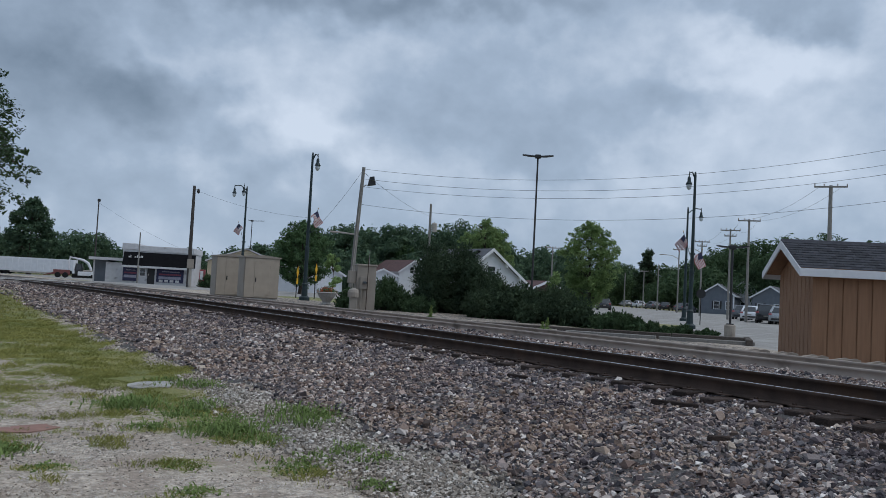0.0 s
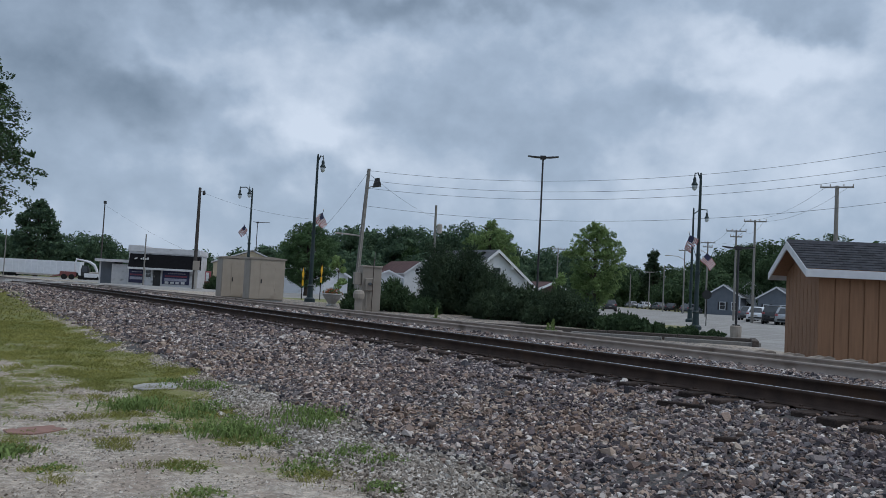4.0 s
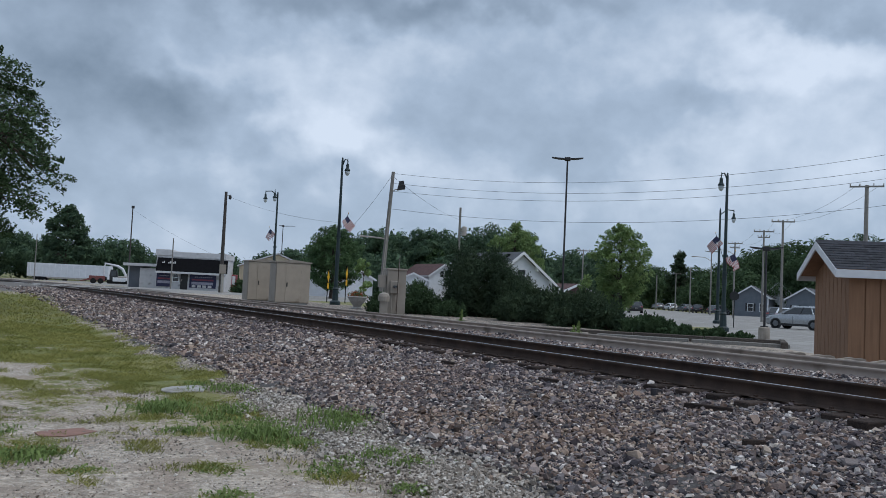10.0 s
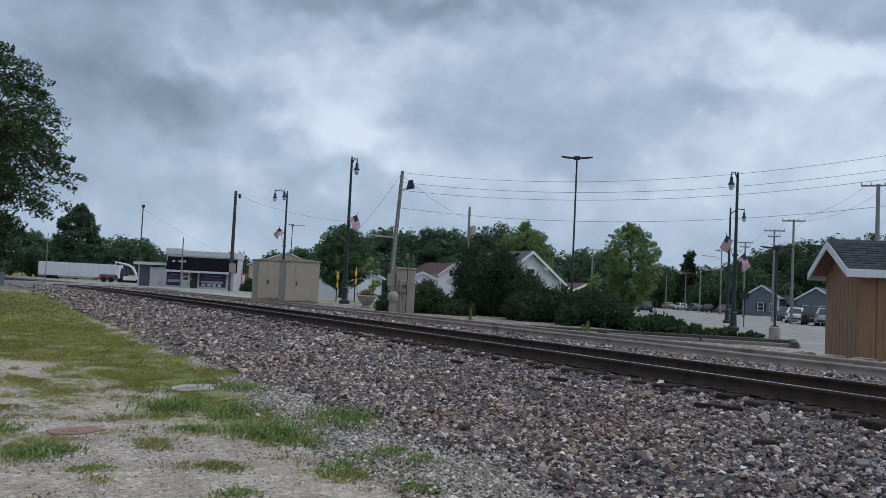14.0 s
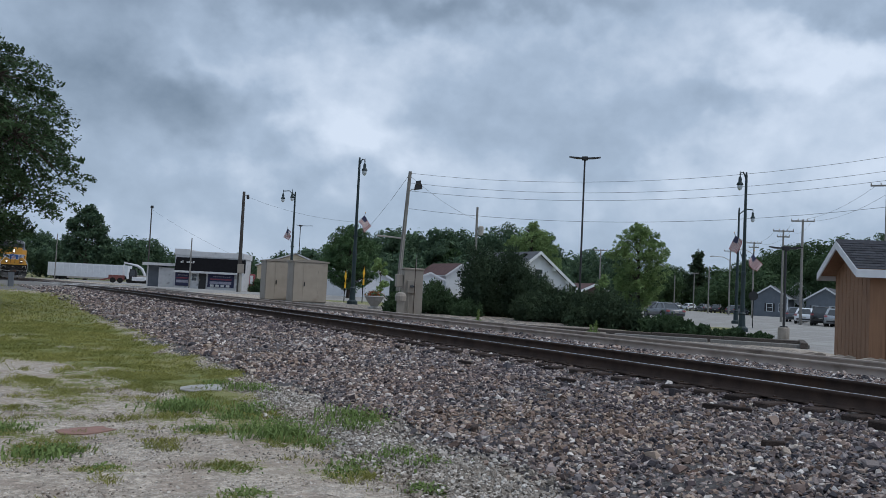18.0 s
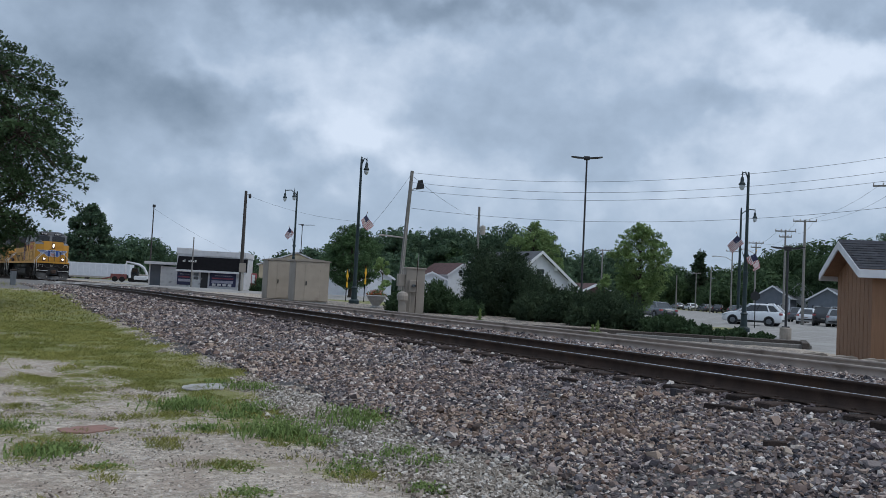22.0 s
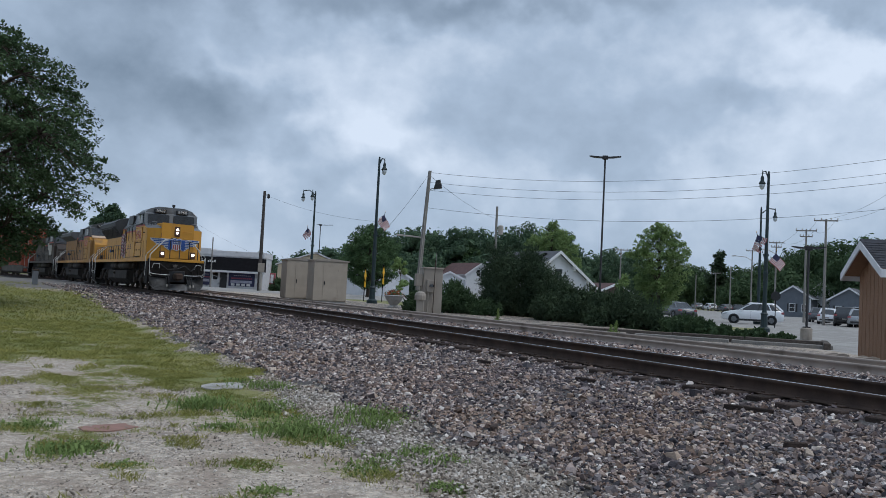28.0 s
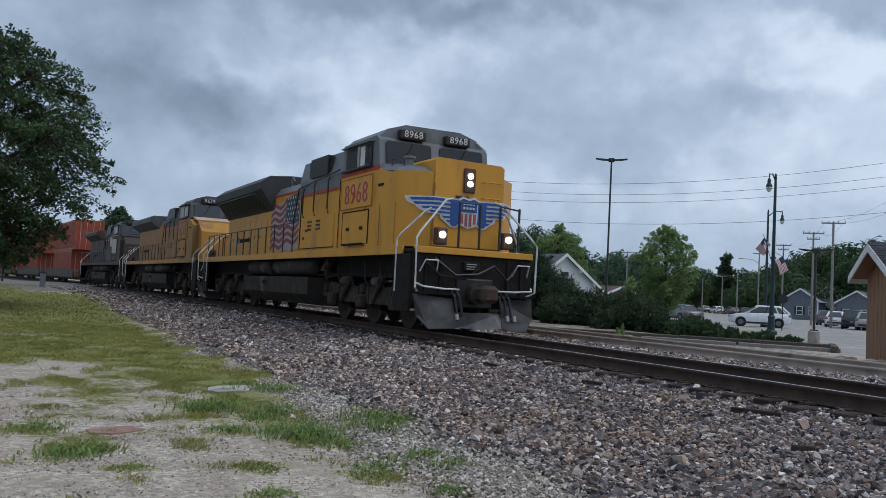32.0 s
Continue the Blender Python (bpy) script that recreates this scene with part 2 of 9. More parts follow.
M_WOODPOLE = surf("weathered_grey_pole_wood", (0.29, 0.275, 0.255), (0.2, 0.19, 0.175), rough=0.95, scale=7, grain=50, bump=0.4, stretch=(5, 5, 0.6))
M_DARKPOLE = surf("dark_creosote_pole_wood", (0.095, 0.085, 0.08), (0.06, 0.054, 0.05), rough=0.95, scale=7, grain=50, bump=0.4, stretch=(5, 5, 0.6))
M_WIRE = surf("cable_black", (0.10, 0.11, 0.13), rough=0.6, bump=0)
# stained white, darker than the siding: shade from the shop's facing is in the colour
M_SHOPWALL = surf("aged_shaded_white_masonry_paint", (0.6, 0.6, 0.615), (0.52, 0.52, 0.535), rough=0.8, scale=2.5, bump=0.1, stain=(0.33, 0.33, 0.33), stain_at=0.6)
M_WHITEWALL = surf("white_siding_paint", (0.66, 0.68, 0.71), (0.58, 0.6, 0.63), rough=0.7, scale=1.5, bump=0.05, stain=(0.5, 0.5, 0.5), stain_at=0.64)
M_GREYWALL = surf("blue_grey_siding", (0.14, 0.16, 0.19), (0.11, 0.13, 0.155), rough=0.7, scale=1.5, bump=0.05)
M_BEIGEWALL = surf("beige_wall", (0.55, 0.47, 0.34), (0.47, 0.4, 0.29), rough=0.8, scale=1.5, bump=0.05)
M_SHINGLE = surf("charcoal_shingle", (0.058, 0.06, 0.07), (0.04, 0.041, 0.048), rough=0.95, scale=9, grain=70, bump=0.4, vary=0.28)
M_REDROOF = surf("brown_red_roof", (0.135, 0.082, 0.078), (0.095, 0.06, 0.058), rough=0.9, scale=2, bump=0.3)
M_GREYROOF = surf("grey_roof", (0.13, 0.135, 0.15), (0.09, 0.093, 0.1), rough=0.9, scale=2, bump=0.3)
M_GLASS = surf("dark_window_glass", (0.02, 0.024, 0.028), rough=0.13, bump=0.0, coat=0.8)
M_CABGLASS = surf("tinted_cab_glass", (0.012, 0.014, 0.016), rough=0.3, bump=0.0)
M_WHITETRIM = surf("white_trim_paint", (0.74, 0.75, 0.77), (0.64, 0.65, 0.68), rough=0.6, scale=4, bump=0.05)
M_SHEDWOOD = surf("orange_stained_plywood", (0.29, 0.155, 0.086), (0.235, 0.125, 0.068), rough=0.75, scale=3, grain=70, bump=0.25, stretch=(6, 6, 0.5), stain=(0.22, 0.115, 0.062), stain_at=0.6)
M_LEAF_DARK = leafy("dark_green_leaves", (0.092, 0.142, 0.068), (0.05, 0.085, 0.045))
M_LEAF_MID = leafy("green_leaves", (0.138, 0.22, 0.1), (0.078, 0.138, 0.068))
M_LEAF_LIGHT = leafy("light_green_leaves", (0.26, 0.355, 0.14), (0.15, 0.23, 0.098), through=0.32)
M_LEAF_EVER = leafy("dark_evergreen_foliage", (0.074, 0.106, 0.058), (0.04, 0.064, 0.04))
M_LEAF_FAR = leafy("far_wood_leaves", (0.115, 0.175, 0.098), (0.058, 0.1, 0.068))
M_BARK = surf("grey_brown_bark", (0.09, 0.07, 0.055), (0.05, 0.04, 0.034), rough=0.95, scale=8, grain=30, bump=0.6, stretch=(3, 3, 0.6))
M_GRASS = leafy("grass_blades", (0.335, 0.318, 0.105), (0.215, 0.228, 0.07), through=0.35)
M_WEED = leafy("weed_leaves", (0.23, 0.305, 0.11), (0.15, 0.212, 0.07), through=0.35)
M_CABINET = surf("tan_grey_sheet_metal", (0.315, 0.275, 0.232), (0.27, 0.235, 0.197), rough=0.55, scale=2, bump=0.03, stain=(0.25, 0.215, 0.18), stain_at=0.62)
M_DOOR_LITFRONT = surf("tan_door_and_lit_front", (0.40, 0.34, 0.275), (0.35, 0.3, 0.24), rough=0.55, scale=2, bump=0.03, stain=(0.3, 0.25, 0.2), stain_at=0.62)
M_YELLOW = surf("armour_yellow_paint", (0.64, 0.315, 0.048), (0.56, 0.27, 0.043), rough=0.5, scale=1.4, bump=0.03, stain=(0.47, 0.22, 0.055), stain_scale=1.6, stain_at=0.57, stretch=(1, 1, 0.3))
M_YELLOWDIRTY = surf("grimy_yellow_paint", (0.36, 0.172, 0.046), (0.24, 0.116, 0.04), rough=0.6, scale=1.2, bump=0.05, stain=(0.2, 0.12, 0.06), stain_scale=0.8, stain_at=0.54, stretch=(1, 1, 0.4))
# second locomotive's yellow: grime, plus the overhanging tree's shade put into the colour
M_YELLOWMID = surf("dusty_shaded_yellow_paint", (0.5, 0.25, 0.05), (0.4, 0.195, 0.045), rough=0.6, scale=1.2, bump=0.04, stain=(0.27, 0.15, 0.06), stain_scale=1.0, stain_at=0.54, stretch=(1, 1, 0.3))
M_SOOTGREY = surf("sooty_grey_paint", (0.085, 0.09, 0.095), (0.055, 0.057, 0.06), rough=0.65, scale=1.5, bump=0.04)
for paint in (M_YELLOW, M_YELLOWMID, M_YELLOWDIRTY):
    paint.node_tree.nodes["Principled BSDF"].inputs["Specular IOR Level"].default_value = 0.25
M_BROWNLOCO = surf("sooty_brown_paint", (0.052, 0.034, 0.025), (0.028, 0.021, 0.018), rough=0.7, scale=1.2, bump=0.05, stain=(0.07, 0.05, 0.04), stain_scale=0.8, stain_at=0.52)
M_LOCOGREY = surf("mist_grey_paint", (0.15, 0.162, 0.175), (0.115, 0.125, 0.138), rough=0.5, scale=1.5, bump=0.03, stain=(0.11, 0.11, 0.11), stain_at=0.6)
M_UNDER = surf("grimy_dark_underframe", (0.017, 0.0165, 0.0165), (0.010, 0.010, 0.010), rough=0.85, scale=5, grain=40, bump=0.2, stain=(0.036, 0.031, 0.027), stain_at=0.6)
M_TRUCK = surf("dusty_truck_steel", (0.066, 0.051, 0.041), (0.032, 0.026, 0.022), rough=0.85, scale=4, grain=30, bump=0.25, stain=(0.12, 0.1, 0.085), stain_at=0.6)
M_TANK = surf("dusty_grey_tank_paint", (0.05, 0.043, 0.037), (0.03, 0.026, 0.023), rough=0.85, scale=3, grain=30, bump=0.08, stain=(0.12, 0.1, 0.085), stain_at=0.6)
M_PILOT = surf("grimy_brown_black_pilot_paint", (0.024, 0.02, 0.018), (0.013, 0.0115, 0.0105), rough=0.85, scale=5, grain=40, bump=0.15, stain=(0.055, 0.044, 0.036), stain_at=0.58)
M_PLOWTOP = surf("grimy_plough_paint", (0.06, 0.058, 0.056), (0.1, 0.098, 0.096), rough=0.85, scale=2.2, bump=0.1, stain=(0.16, 0.155, 0.15), stain_scale=1.6, stain_at=0.56)
M_PLOW = surf("scuffed_grey_plow_paint", (0.17, 0.168, 0.166), (0.085, 0.083, 0.082), rough=0.7, scale=3, bump=0.1, stain=(0.07, 0.07, 0.07), stain_scale=2, stain_at=0.55)
M_TAR = surf("black_roof_felt", (0.011, 0.011, 0.013), rough=0.95, scale=3, bump=0.2)
M_TAR.node_tree.nodes["Principled BSDF"].inputs["Specular IOR Level"].default_value = 0.1
M_BLACK = surf("black_paint", (0.02, 0.02, 0.022), rough=0.5, bump=0.03)
M_RAILWHITE = surf("white_handrail_paint", (0.7, 0.7, 0.68), rough=0.5, bump=0.02)
M_REDSTRIPE = surf("red_stripe_paint", (0.45, 0.05, 0.03), rough=0.5, bump=0.02)
M_DULLRED = surf("dusty_red_paint", (0.20, 0.06, 0.055), (0.15, 0.05, 0.048), rough=0.7, bump=0.03)
M_BANNERINK = surf("pale_banner_print", (0.36, 0.36, 0.44), rough=0.7, bump=0.01)
M_BANNERRED = surf("red_banner_print", (0.30, 0.07, 0.10), rough=0.7, bump=0.01)
M_BLUE = surf("flag_blue", (0.025, 0.095, 0.34), rough=0.6, bump=0.02)
M_RED = surf("flag_red", (0.40, 0.10, 0.11), rough=0.7, bump=0.02)
M_WHITE = surf("flag_white", (0.7, 0.7, 0.7), rough=0.7, bump=0.02)
M_LAMPGLOW = surf("lit_headlight", (1.0, 0.93, 0.78), (1.0, 0.93, 0.78), rough=0.3, bump=0, emit=4.5)
# container red held darker, with shade of the trackside tree mixed into it
M_CONTAINER = surf("orange_red_container_paint", (0.32, 0.058, 0.023), (0.25, 0.046, 0.02), rough=0.55, scale=1.2, bump=0.03, stain=(0.3, 0.07, 0.03), stain_at=0.62)
M_CARWHITE = surf("white_car_paint", (0.75, 0.77, 0.8), rough=0.2, bump=0, coat=0.6, c2=(0.72, 0.74, 0.77))
M_CARSILVER = surf("silver_car_paint", (0.36, 0.38, 0.4), rough=0.25, bump=0, coat=0.6, metal=0.4, c2=(0.34, 0.36, 0.38))
M_CARGREY = surf("dark_grey_car_paint", (0.10, 0.11, 0.125), rough=0.25, bump=0, coat=0.6, c2=(0.09, 0.1, 0.115))
M_CARBLACK = surf("black_car_paint", (0.015, 0.016, 0.02), rough=0.2, bump=0, coat=0.6)
M_TYRE = surf("tyre_rubber", (0.02, 0.02, 0.021), rough=0.85, bump=0.05)
M_YSIGN = surf("yellow_green_sign", (0.75, 0.42, 0.01), rough=0.5, bump=0.01)
M_PLASTICLAMP = surf("lamp_glass_frosted", (0.55, 0.6, 0.62), rough=0.25, bump=0)

# ---- helpers for shapes ----


def finish(name, bm, material, parent=None, label="", smooth=False):
    me = bpy.data.meshes.new(name)
    bm.normal_update()
    bm.to_mesh(me)
    bm.free()
    for m in material if isinstance(material, (list, tuple)) else [material]:
        me.materials.append(m)
    if smooth:
        me.polygons.foreach_set("use_smooth", [True] * len(me.polygons))
    ob = new(name, me)
    if parent is not None:
        ob.parent = parent
    if label:
        ob["label"] = label
    return ob


def part(name, bm, material, parent, label="", smooth=False):
    return finish(name, bm, material, parent, label, smooth)


def thing(name, m, label, category, group="", kind=""):
    """An empty at a thing's base, which carries its parts."""
    ob = new(name)
    ob.matrix_basis = m
    return tagged(ob, label, category, group, kind)


def box(bm, lo, hi, bevel=0.0, m=None):
    c = [(a + b) / 2 for a, b in zip(lo, hi)]
    d = [abs(b - a) for a, b in zip(lo, hi)]
    mat4 = Matrix.Translation(c) @ Matrix.Diagonal((*d, 1))
    vs = bmesh.ops.create_cube(bm, size=1.0, matrix=(m @ mat4) if m else mat4)["verts"]
    if bevel:
        es = {e for v in vs for e in v.link_edges}
        bmesh.ops.bevel(bm, geom=list(es), offset=bevel, segments=1, affect="EDGES", profile=0.5)
    return bm


def B(lo, hi, bevel=0.0):
    return box(bmesh.new(), lo, hi, bevel)


def tube(bm, pts, r, n=8, cap=True):
    """A round bar through points; r is one radius, or one for each point."""
    pts = [Vector(p) for p in pts]
    rs = r if isinstance(r, (list, tuple)) else [r] * len(pts)
    rings = []
    for i, p in enumerate(pts):
        d = (pts[min(i + 1, len(pts) - 1)] - pts[max(i - 1, 0)]).normalized()
        a = d.orthogonal().normalized() if abs(d.z) < 0.99 else Vector((1, 0, 0))
        if abs(d.z) < 0.99:
            a = d.cross(Vector((0, 0, 1))).normalized()
        b = d.cross(a)
        rings.append([bm.verts.new(p + (a * math.cos(2 * math.pi * k / n) + b * math.sin(2 * math.pi * k / n)) * rs[i]) for k in range(n)])
    for u, w in zip(rings, rings[1:]):
        for k in range(n):
            bm.faces.new((u[k], u[(k + 1) % n], w[(k + 1) % n], w[k]))
    if cap:
        bm.faces.new(rings[0][::-1])
        bm.faces.new(rings[-1])
    return bm


def T(pts, r, n=8):
    return tube(bmesh.new(), pts, r, n)


def prism(bm, profile, lo, hi, axis="y"):
    """A closed outline carried from lo to hi along an axis: y takes (x, z), x takes (y, z), z takes (x, y)."""
    def put(u, v, w):
        return {"y": (u, w, v), "x": (w, u, v), "z": (u, v, w)}[axis]

    a = [bm.verts.new(put(u, v, lo)) for u, v in profile]
    b = [bm.verts.new(put(u, v, hi)) for u, v in profile]
    n = len(profile)
    for i in range(n):
        bm.faces.new((a[i], a[(i + 1) % n], b[(i + 1) % n], b[i]))
    bm.faces.new(a[::-1])
    bm.faces.new(b)
    bmesh.ops.recalc_face_normals(bm, faces=bm.faces[:])
    return bm


def PR(profile, lo, hi, axis="y"):
    return prism(bmesh.new(), profile, lo, hi, axis)


def turned(bm, profile, n=16, at=(0, 0, 0)):
    """A lathe form from (radius, height) pairs."""
    rings = []
    for r, z in profile:
        rings.append([bm.verts.new((at[0] + max(r, 0.001) * math.cos(2 * math.pi * k / n), at[1] + max(r, 0.001) * math.sin(2 * math.pi * k / n), at[2] + z)) for k in range(n)])
    for u, w in zip(rings, rings[1:]):
        for k in range(n):
            bm.faces.new((u[k], u[(k + 1) % n], w[(k + 1) % n], w[k]))
    bm.faces.new(rings[0][::-1])
    bm.faces.new(rings[-1])
    return bm


def raw_mesh(name, verts, faces_n, per, material):
    """A mesh from numpy arrays: verts (n, 3), faces (m, per)."""
    me = bpy.data.meshes.new(name)
    me.vertices.add(len(verts))
    me.vertices.foreach_set("co", np.ascontiguousarray(verts, dtype=np.float32).ravel())
    nf = len(faces_n)
    me.loops.add(nf * per)
    me.loops.foreach_set("vertex_index", np.ascontiguousarray(faces_n, dtype=np.int32).ravel())
    me.polygons.add(nf)
    me.polygons.foreach_set("loop_start", np.arange(0, nf * per, per, dtype=np.int32))
    me.update(calc_edges=True)
    me.materials.append(material)
    return me


def polar(bearing, rng):
    return math.sin(radians(bearing)) * rng, math.cos(radians(bearing)) * rng


# ---- the line of the track: a wide left-hand curve ----
ARC_D, ARC_A, ARC_K = 8.123, 0.48804, 0.001088
ARC_C = (ARC_D * math.cos(ARC_A) - math.cos(ARC_A) / ARC_K, ARC_D * math.sin(ARC_A) - math.sin(ARC_A) / ARC_K)


def on_line(s, o, z=0.0):
    """The place s metres along the track and o metres beyond its nearer rail."""
    a = ARC_A + ARC_K * s
    r = 1 / ARC_K + o
    return Vector((ARC_C[0] + r * math.cos(a), ARC_C[1] + r * math.sin(a), z))


def on_line_np(s, o):
    a = ARC_A + ARC_K * s
    r = 1 / ARC_K + o
    return ARC_C[0] + r * np.cos(a), ARC_C[1] + r * np.sin(a)


def line_of(x, y):
    u, v = x - ARC_C[0], y - ARC_C[1]
    return (np.arctan2(v, u) - ARC_A) / ARC_K, np.hypot(u, v) - 1 / ARC_K


def line_turn(s):
    """Degrees by which a thing turned along the track faces, its x axis pointing to smaller s."""
    return math.degrees(ARC_A + ARC_K * s) - 90


def ease(v, a, b):
    t = np.clip((v - a) / (b - a), 0, 1)
    return t * t * (3 - 2 * t)


def ripple(x, y, seed=0.0):
    """Smooth random values from -1 to 1 over a plane."""
    def corner(i, j):
        v = np.sin(i * 127.1 + j * 311.7 + seed * 74.7) * 43758.5453
        return v - np.floor(v)

    i, j = np.floor(x), np.floor(y)
    u, v = x - i, y - j
    u, v = u * u * (3 - 2 * u), v * v * (3 - 2 * v)
    a = corner(i, j) * (1 - u) + corner(i + 1, j) * u
    b = corner(i, j + 1) * (1 - u) + corner(i + 1, j + 1) * u
    return 2 * (a * (1 - v) + b * v) - 1


def ground_height(x, y):
    s, o = line_of(x, y)
    near = -0.72 + 0.55 * ease(s, 28, 68)
    bank = near + (-0.275 - near) * np.clip((o + 5.0) / 3.9, 0, 1) ** 0.85
    beyond = -0.22 + (-0.1 + 0.12 * ease(s, 22, 40)) * ease(o, 6.6, 8.0) - 0.34 * ease(o, 13, 25) * ease(x, -8, 5)
    z = np.where(o < -1.1, np.where(o < -5.0, near, bank), np.where(o < 6.6, -0.22 - 0.055 * (1 - ease(o, -0.75, -0.2)), beyond))
    # the road crosses on the level
    road = ease(s, 70, 74) * (1 - ease(s, 96, 100))
    return z + (-0.02 - z) * road * ease(o, -30, -8) * (1 - ease(o, 10, 30))


# ---- ground: one sheet to the skyline ----
def ground_material():
    m = bpy.data.materials.new("ground_earth_grass_gravel")
    m.use_nodes = True
    nt = m.node_tree
    b = nt.nodes["Principled BSDF"]
    N, L = nt.nodes.new, nt.links.new
    tc = N("ShaderNodeTexCoord")

    def noise_at(sc, detail=5.0, rough=0.55):
        n = N("ShaderNodeTexNoise")
        n.inputs["Scale"].default_value, n.inputs["Detail"].default_value, n.inputs["Roughness"].default_value = sc, detail, rough
        L(tc.outputs["Object"], n.inputs["Vector"])
        return n.outputs["Fac"]

    def rng(v, a, z, lo=0.0, hi=1.0):
        r = N("ShaderNodeMapRange")
        for i, k in ((1, a), (2, z), (3, lo), (4, hi)):
            r.inputs[i].default_value = k
        L(v, r.inputs[0])
        return r.outputs[0]

    def mixed(f, a, z):
        x = N("ShaderNodeMix")
        x.data_type = "RGBA"
        L(f, x.inputs[0])
        for i, v in ((6, a), (7, z)):
            if isinstance(v, tuple):
                x.inputs[i].default_value = (*v, 1)
            else:
                L(v, x.inputs[i])
        return x.outputs[2]

    def add(a, b2):
        n = N("ShaderNodeMath")
        n.operation = "ADD"
        L(a, n.inputs[0])
        L(b2, n.inputs[1])
        return n.outputs[0]

    def layer(attr):
        a = N("ShaderNodeAttribute")
        a.attribute_name = attr
        return a.outputs["Fac"]

    fine, mid, wide = noise_at(55, 3), noise_at(5.5, 6), noise_at(0.7, 4)
    speck = N("ShaderNodeTexVoronoi")
    speck.inputs["Scale"].default_value = 42.0
    L(tc.outputs["Object"], speck.inputs["Vector"])
    gravel = mixed(rng(speck.outputs["Distance"], 0.1, 0.6), (0.57, 0.485, 0.40), (0.30, 0.245, 0.19))
    gravel = mixed(rng(mid, 0.42, 0.62), gravel, (0.42, 0.36, 0.295))
    gravel = mixed(rng(noise_at(130, 3), 0.45, 0.7), gravel, (0.22, 0.19, 0.16))
    gravel = mixed(rng(noise_at(13, 7, 0.72), 0.49, 0.57), gravel, (0.55, 0.47, 0.385))
    gravel = mixed(rng(noise_at(17, 7, 0.75), 0.56, 0.63), gravel, (0.19, 0.16, 0.13))
    gravel = mixed(rng(noise_at(75, 3), 0.6, 0.66), gravel, (0.66, 0.64, 0.61))
    gravel = mixed(rng(noise_at(1.6, 7, 0.72), 0.48, 0.58, 0.0, 0.7), gravel, (0.31, 0.245, 0.195))
    hsv = N("ShaderNodeHueSaturation")
    cell = N("ShaderNodeTexVoronoi")
    cell.inputs["Scale"].default_value = 24.0
    L(tc.outputs["Object"], cell.inputs["Vector"])
    L(rng(cell.outputs["Color"], 0.0, 1.0, 0.72, 1.3), hsv.inputs["Value"])
    L(gravel, hsv.inputs["Color"])
    gravel = hsv.outputs[0]
    dirt = mixed(rng(wide, 0.45, 0.7, 0.0, 0.6), gravel, (0.36, 0.295, 0.225))
    turf = mixed(rng(mid, 0.35, 0.7), (0.215, 0.222, 0.07), (0.135, 0.152, 0.044))
    turf = mixed(rng(wide, 0.45, 0.7), turf, (0.28, 0.25, 0.095))
    turf = mixed(rng(noise_at(28, 6, 0.7), 0.52, 0.66), turf, (0.09, 0.115, 0.035))
    jitter = add(rng(mid, 0.25, 0.75, -0.4, 0.4), rng(noise_at(22, 4), 0.25, 0.75, -0.3, 0.3))
    col = mixed(rng(add(layer("grass"), jitter), 0.42, 0.6), dirt, turf)
    stone = mixed(rng(speck.outputs["Distance"], 0.0, 0.6), (0.15, 0.135, 0.13), (0.06, 0.055, 0.053))
    col = mixed(rng(add(layer("ballast"), rng(mid, 0.25, 0.75, -0.25, 0.25)), 0.4, 0.6), col, stone)
    pave = mixed(rng(mid, 0.3, 0.7), (0.31, 0.295, 0.275), (0.25, 0.24, 0.225))
    pave = mixed(rng(wide, 0.5, 0.6), pave, (0.35, 0.335, 0.315))
    col = mixed(rng(add(layer("paved"), rng(mid, 0.25, 0.75, -0.1, 0.1)), 0.45, 0.55), col, pave)
    tarmac = mixed(rng(mid, 0.3, 0.7), (0.18, 0.166, 0.15), (0.13, 0.12, 0.108))
    col = mixed(rng(add(layer("road"), rng(mid, 0.25, 0.75, -0.2, 0.2)), 0.4, 0.6), col, tarmac)
    L(col, b.inputs["Base Color"])
    b.inputs["Roughness"].default_value = 0.95
    bp = N("ShaderNodeBump")
    bp.inputs["Strength"].default_value, bp.inputs["Distance"].default_value = 0.5, 0.03
    L(fine, bp.inputs["Height"])
    L(bp.outputs[0], b.inputs["Normal"])
    return m


# patches of turf, gravel and weeds on the near side: along, across, half length, half width, strength
TURF = [(8.35, -7.72, 0.42, 0.24, 0.95), (9.8, -7.95, 0.6, 0.3, 0.85), (9.14, -7.56, 0.4, 0.3, 0.6), (7.62, -7.26, 0.16, 0.16, 0.7), (7.35, -6.22, 0.22, 0.26, 0.6), (8.56, -6.68, 0.18, 0.35, 0.5), (9.08, -6.83, 0.25, 0.3, 0.55),
        (8.8, -5.5, 0.55, 0.42, 0.75), (9.6, -5.3, 0.9, 0.5, 0.66), (10.6, -5.4, 1.2, 0.8, 0.72), (10.9, -6.1, 0.9, 0.7, 0.68), (9.4, -6.05, 0.3, 0.25, 0.6), (12.0, -5.4, 1.8, 0.95, 0.85), (13.6, -5.6, 1.6, 1.2, 0.9), (12.4, -7.0, 1.6, 0.9, 0.66), (13.6, -7.4, 1.2, 0.8, 0.68), (11.2, -7.6, 1.0, 0.6, 0.64), (10.4, -7.2, 0.7, 0.6, 0.55), (15.2, -5.6, 1.6, 0.9, 0.95),
        (9.2, -4.42, 0.5, 0.3, 0.6), (8.3, -5.1, 0.4, 0.25, 0.7), (7.1, -5.2, 0.45, 0.35, 0.5), (6.9, -4.6, 0.4, 0.14, 0.5), (6.43, -6.39, 0.14, 0.2, 0.7), (33, -4.8, 14, 0.8, 0.7)]
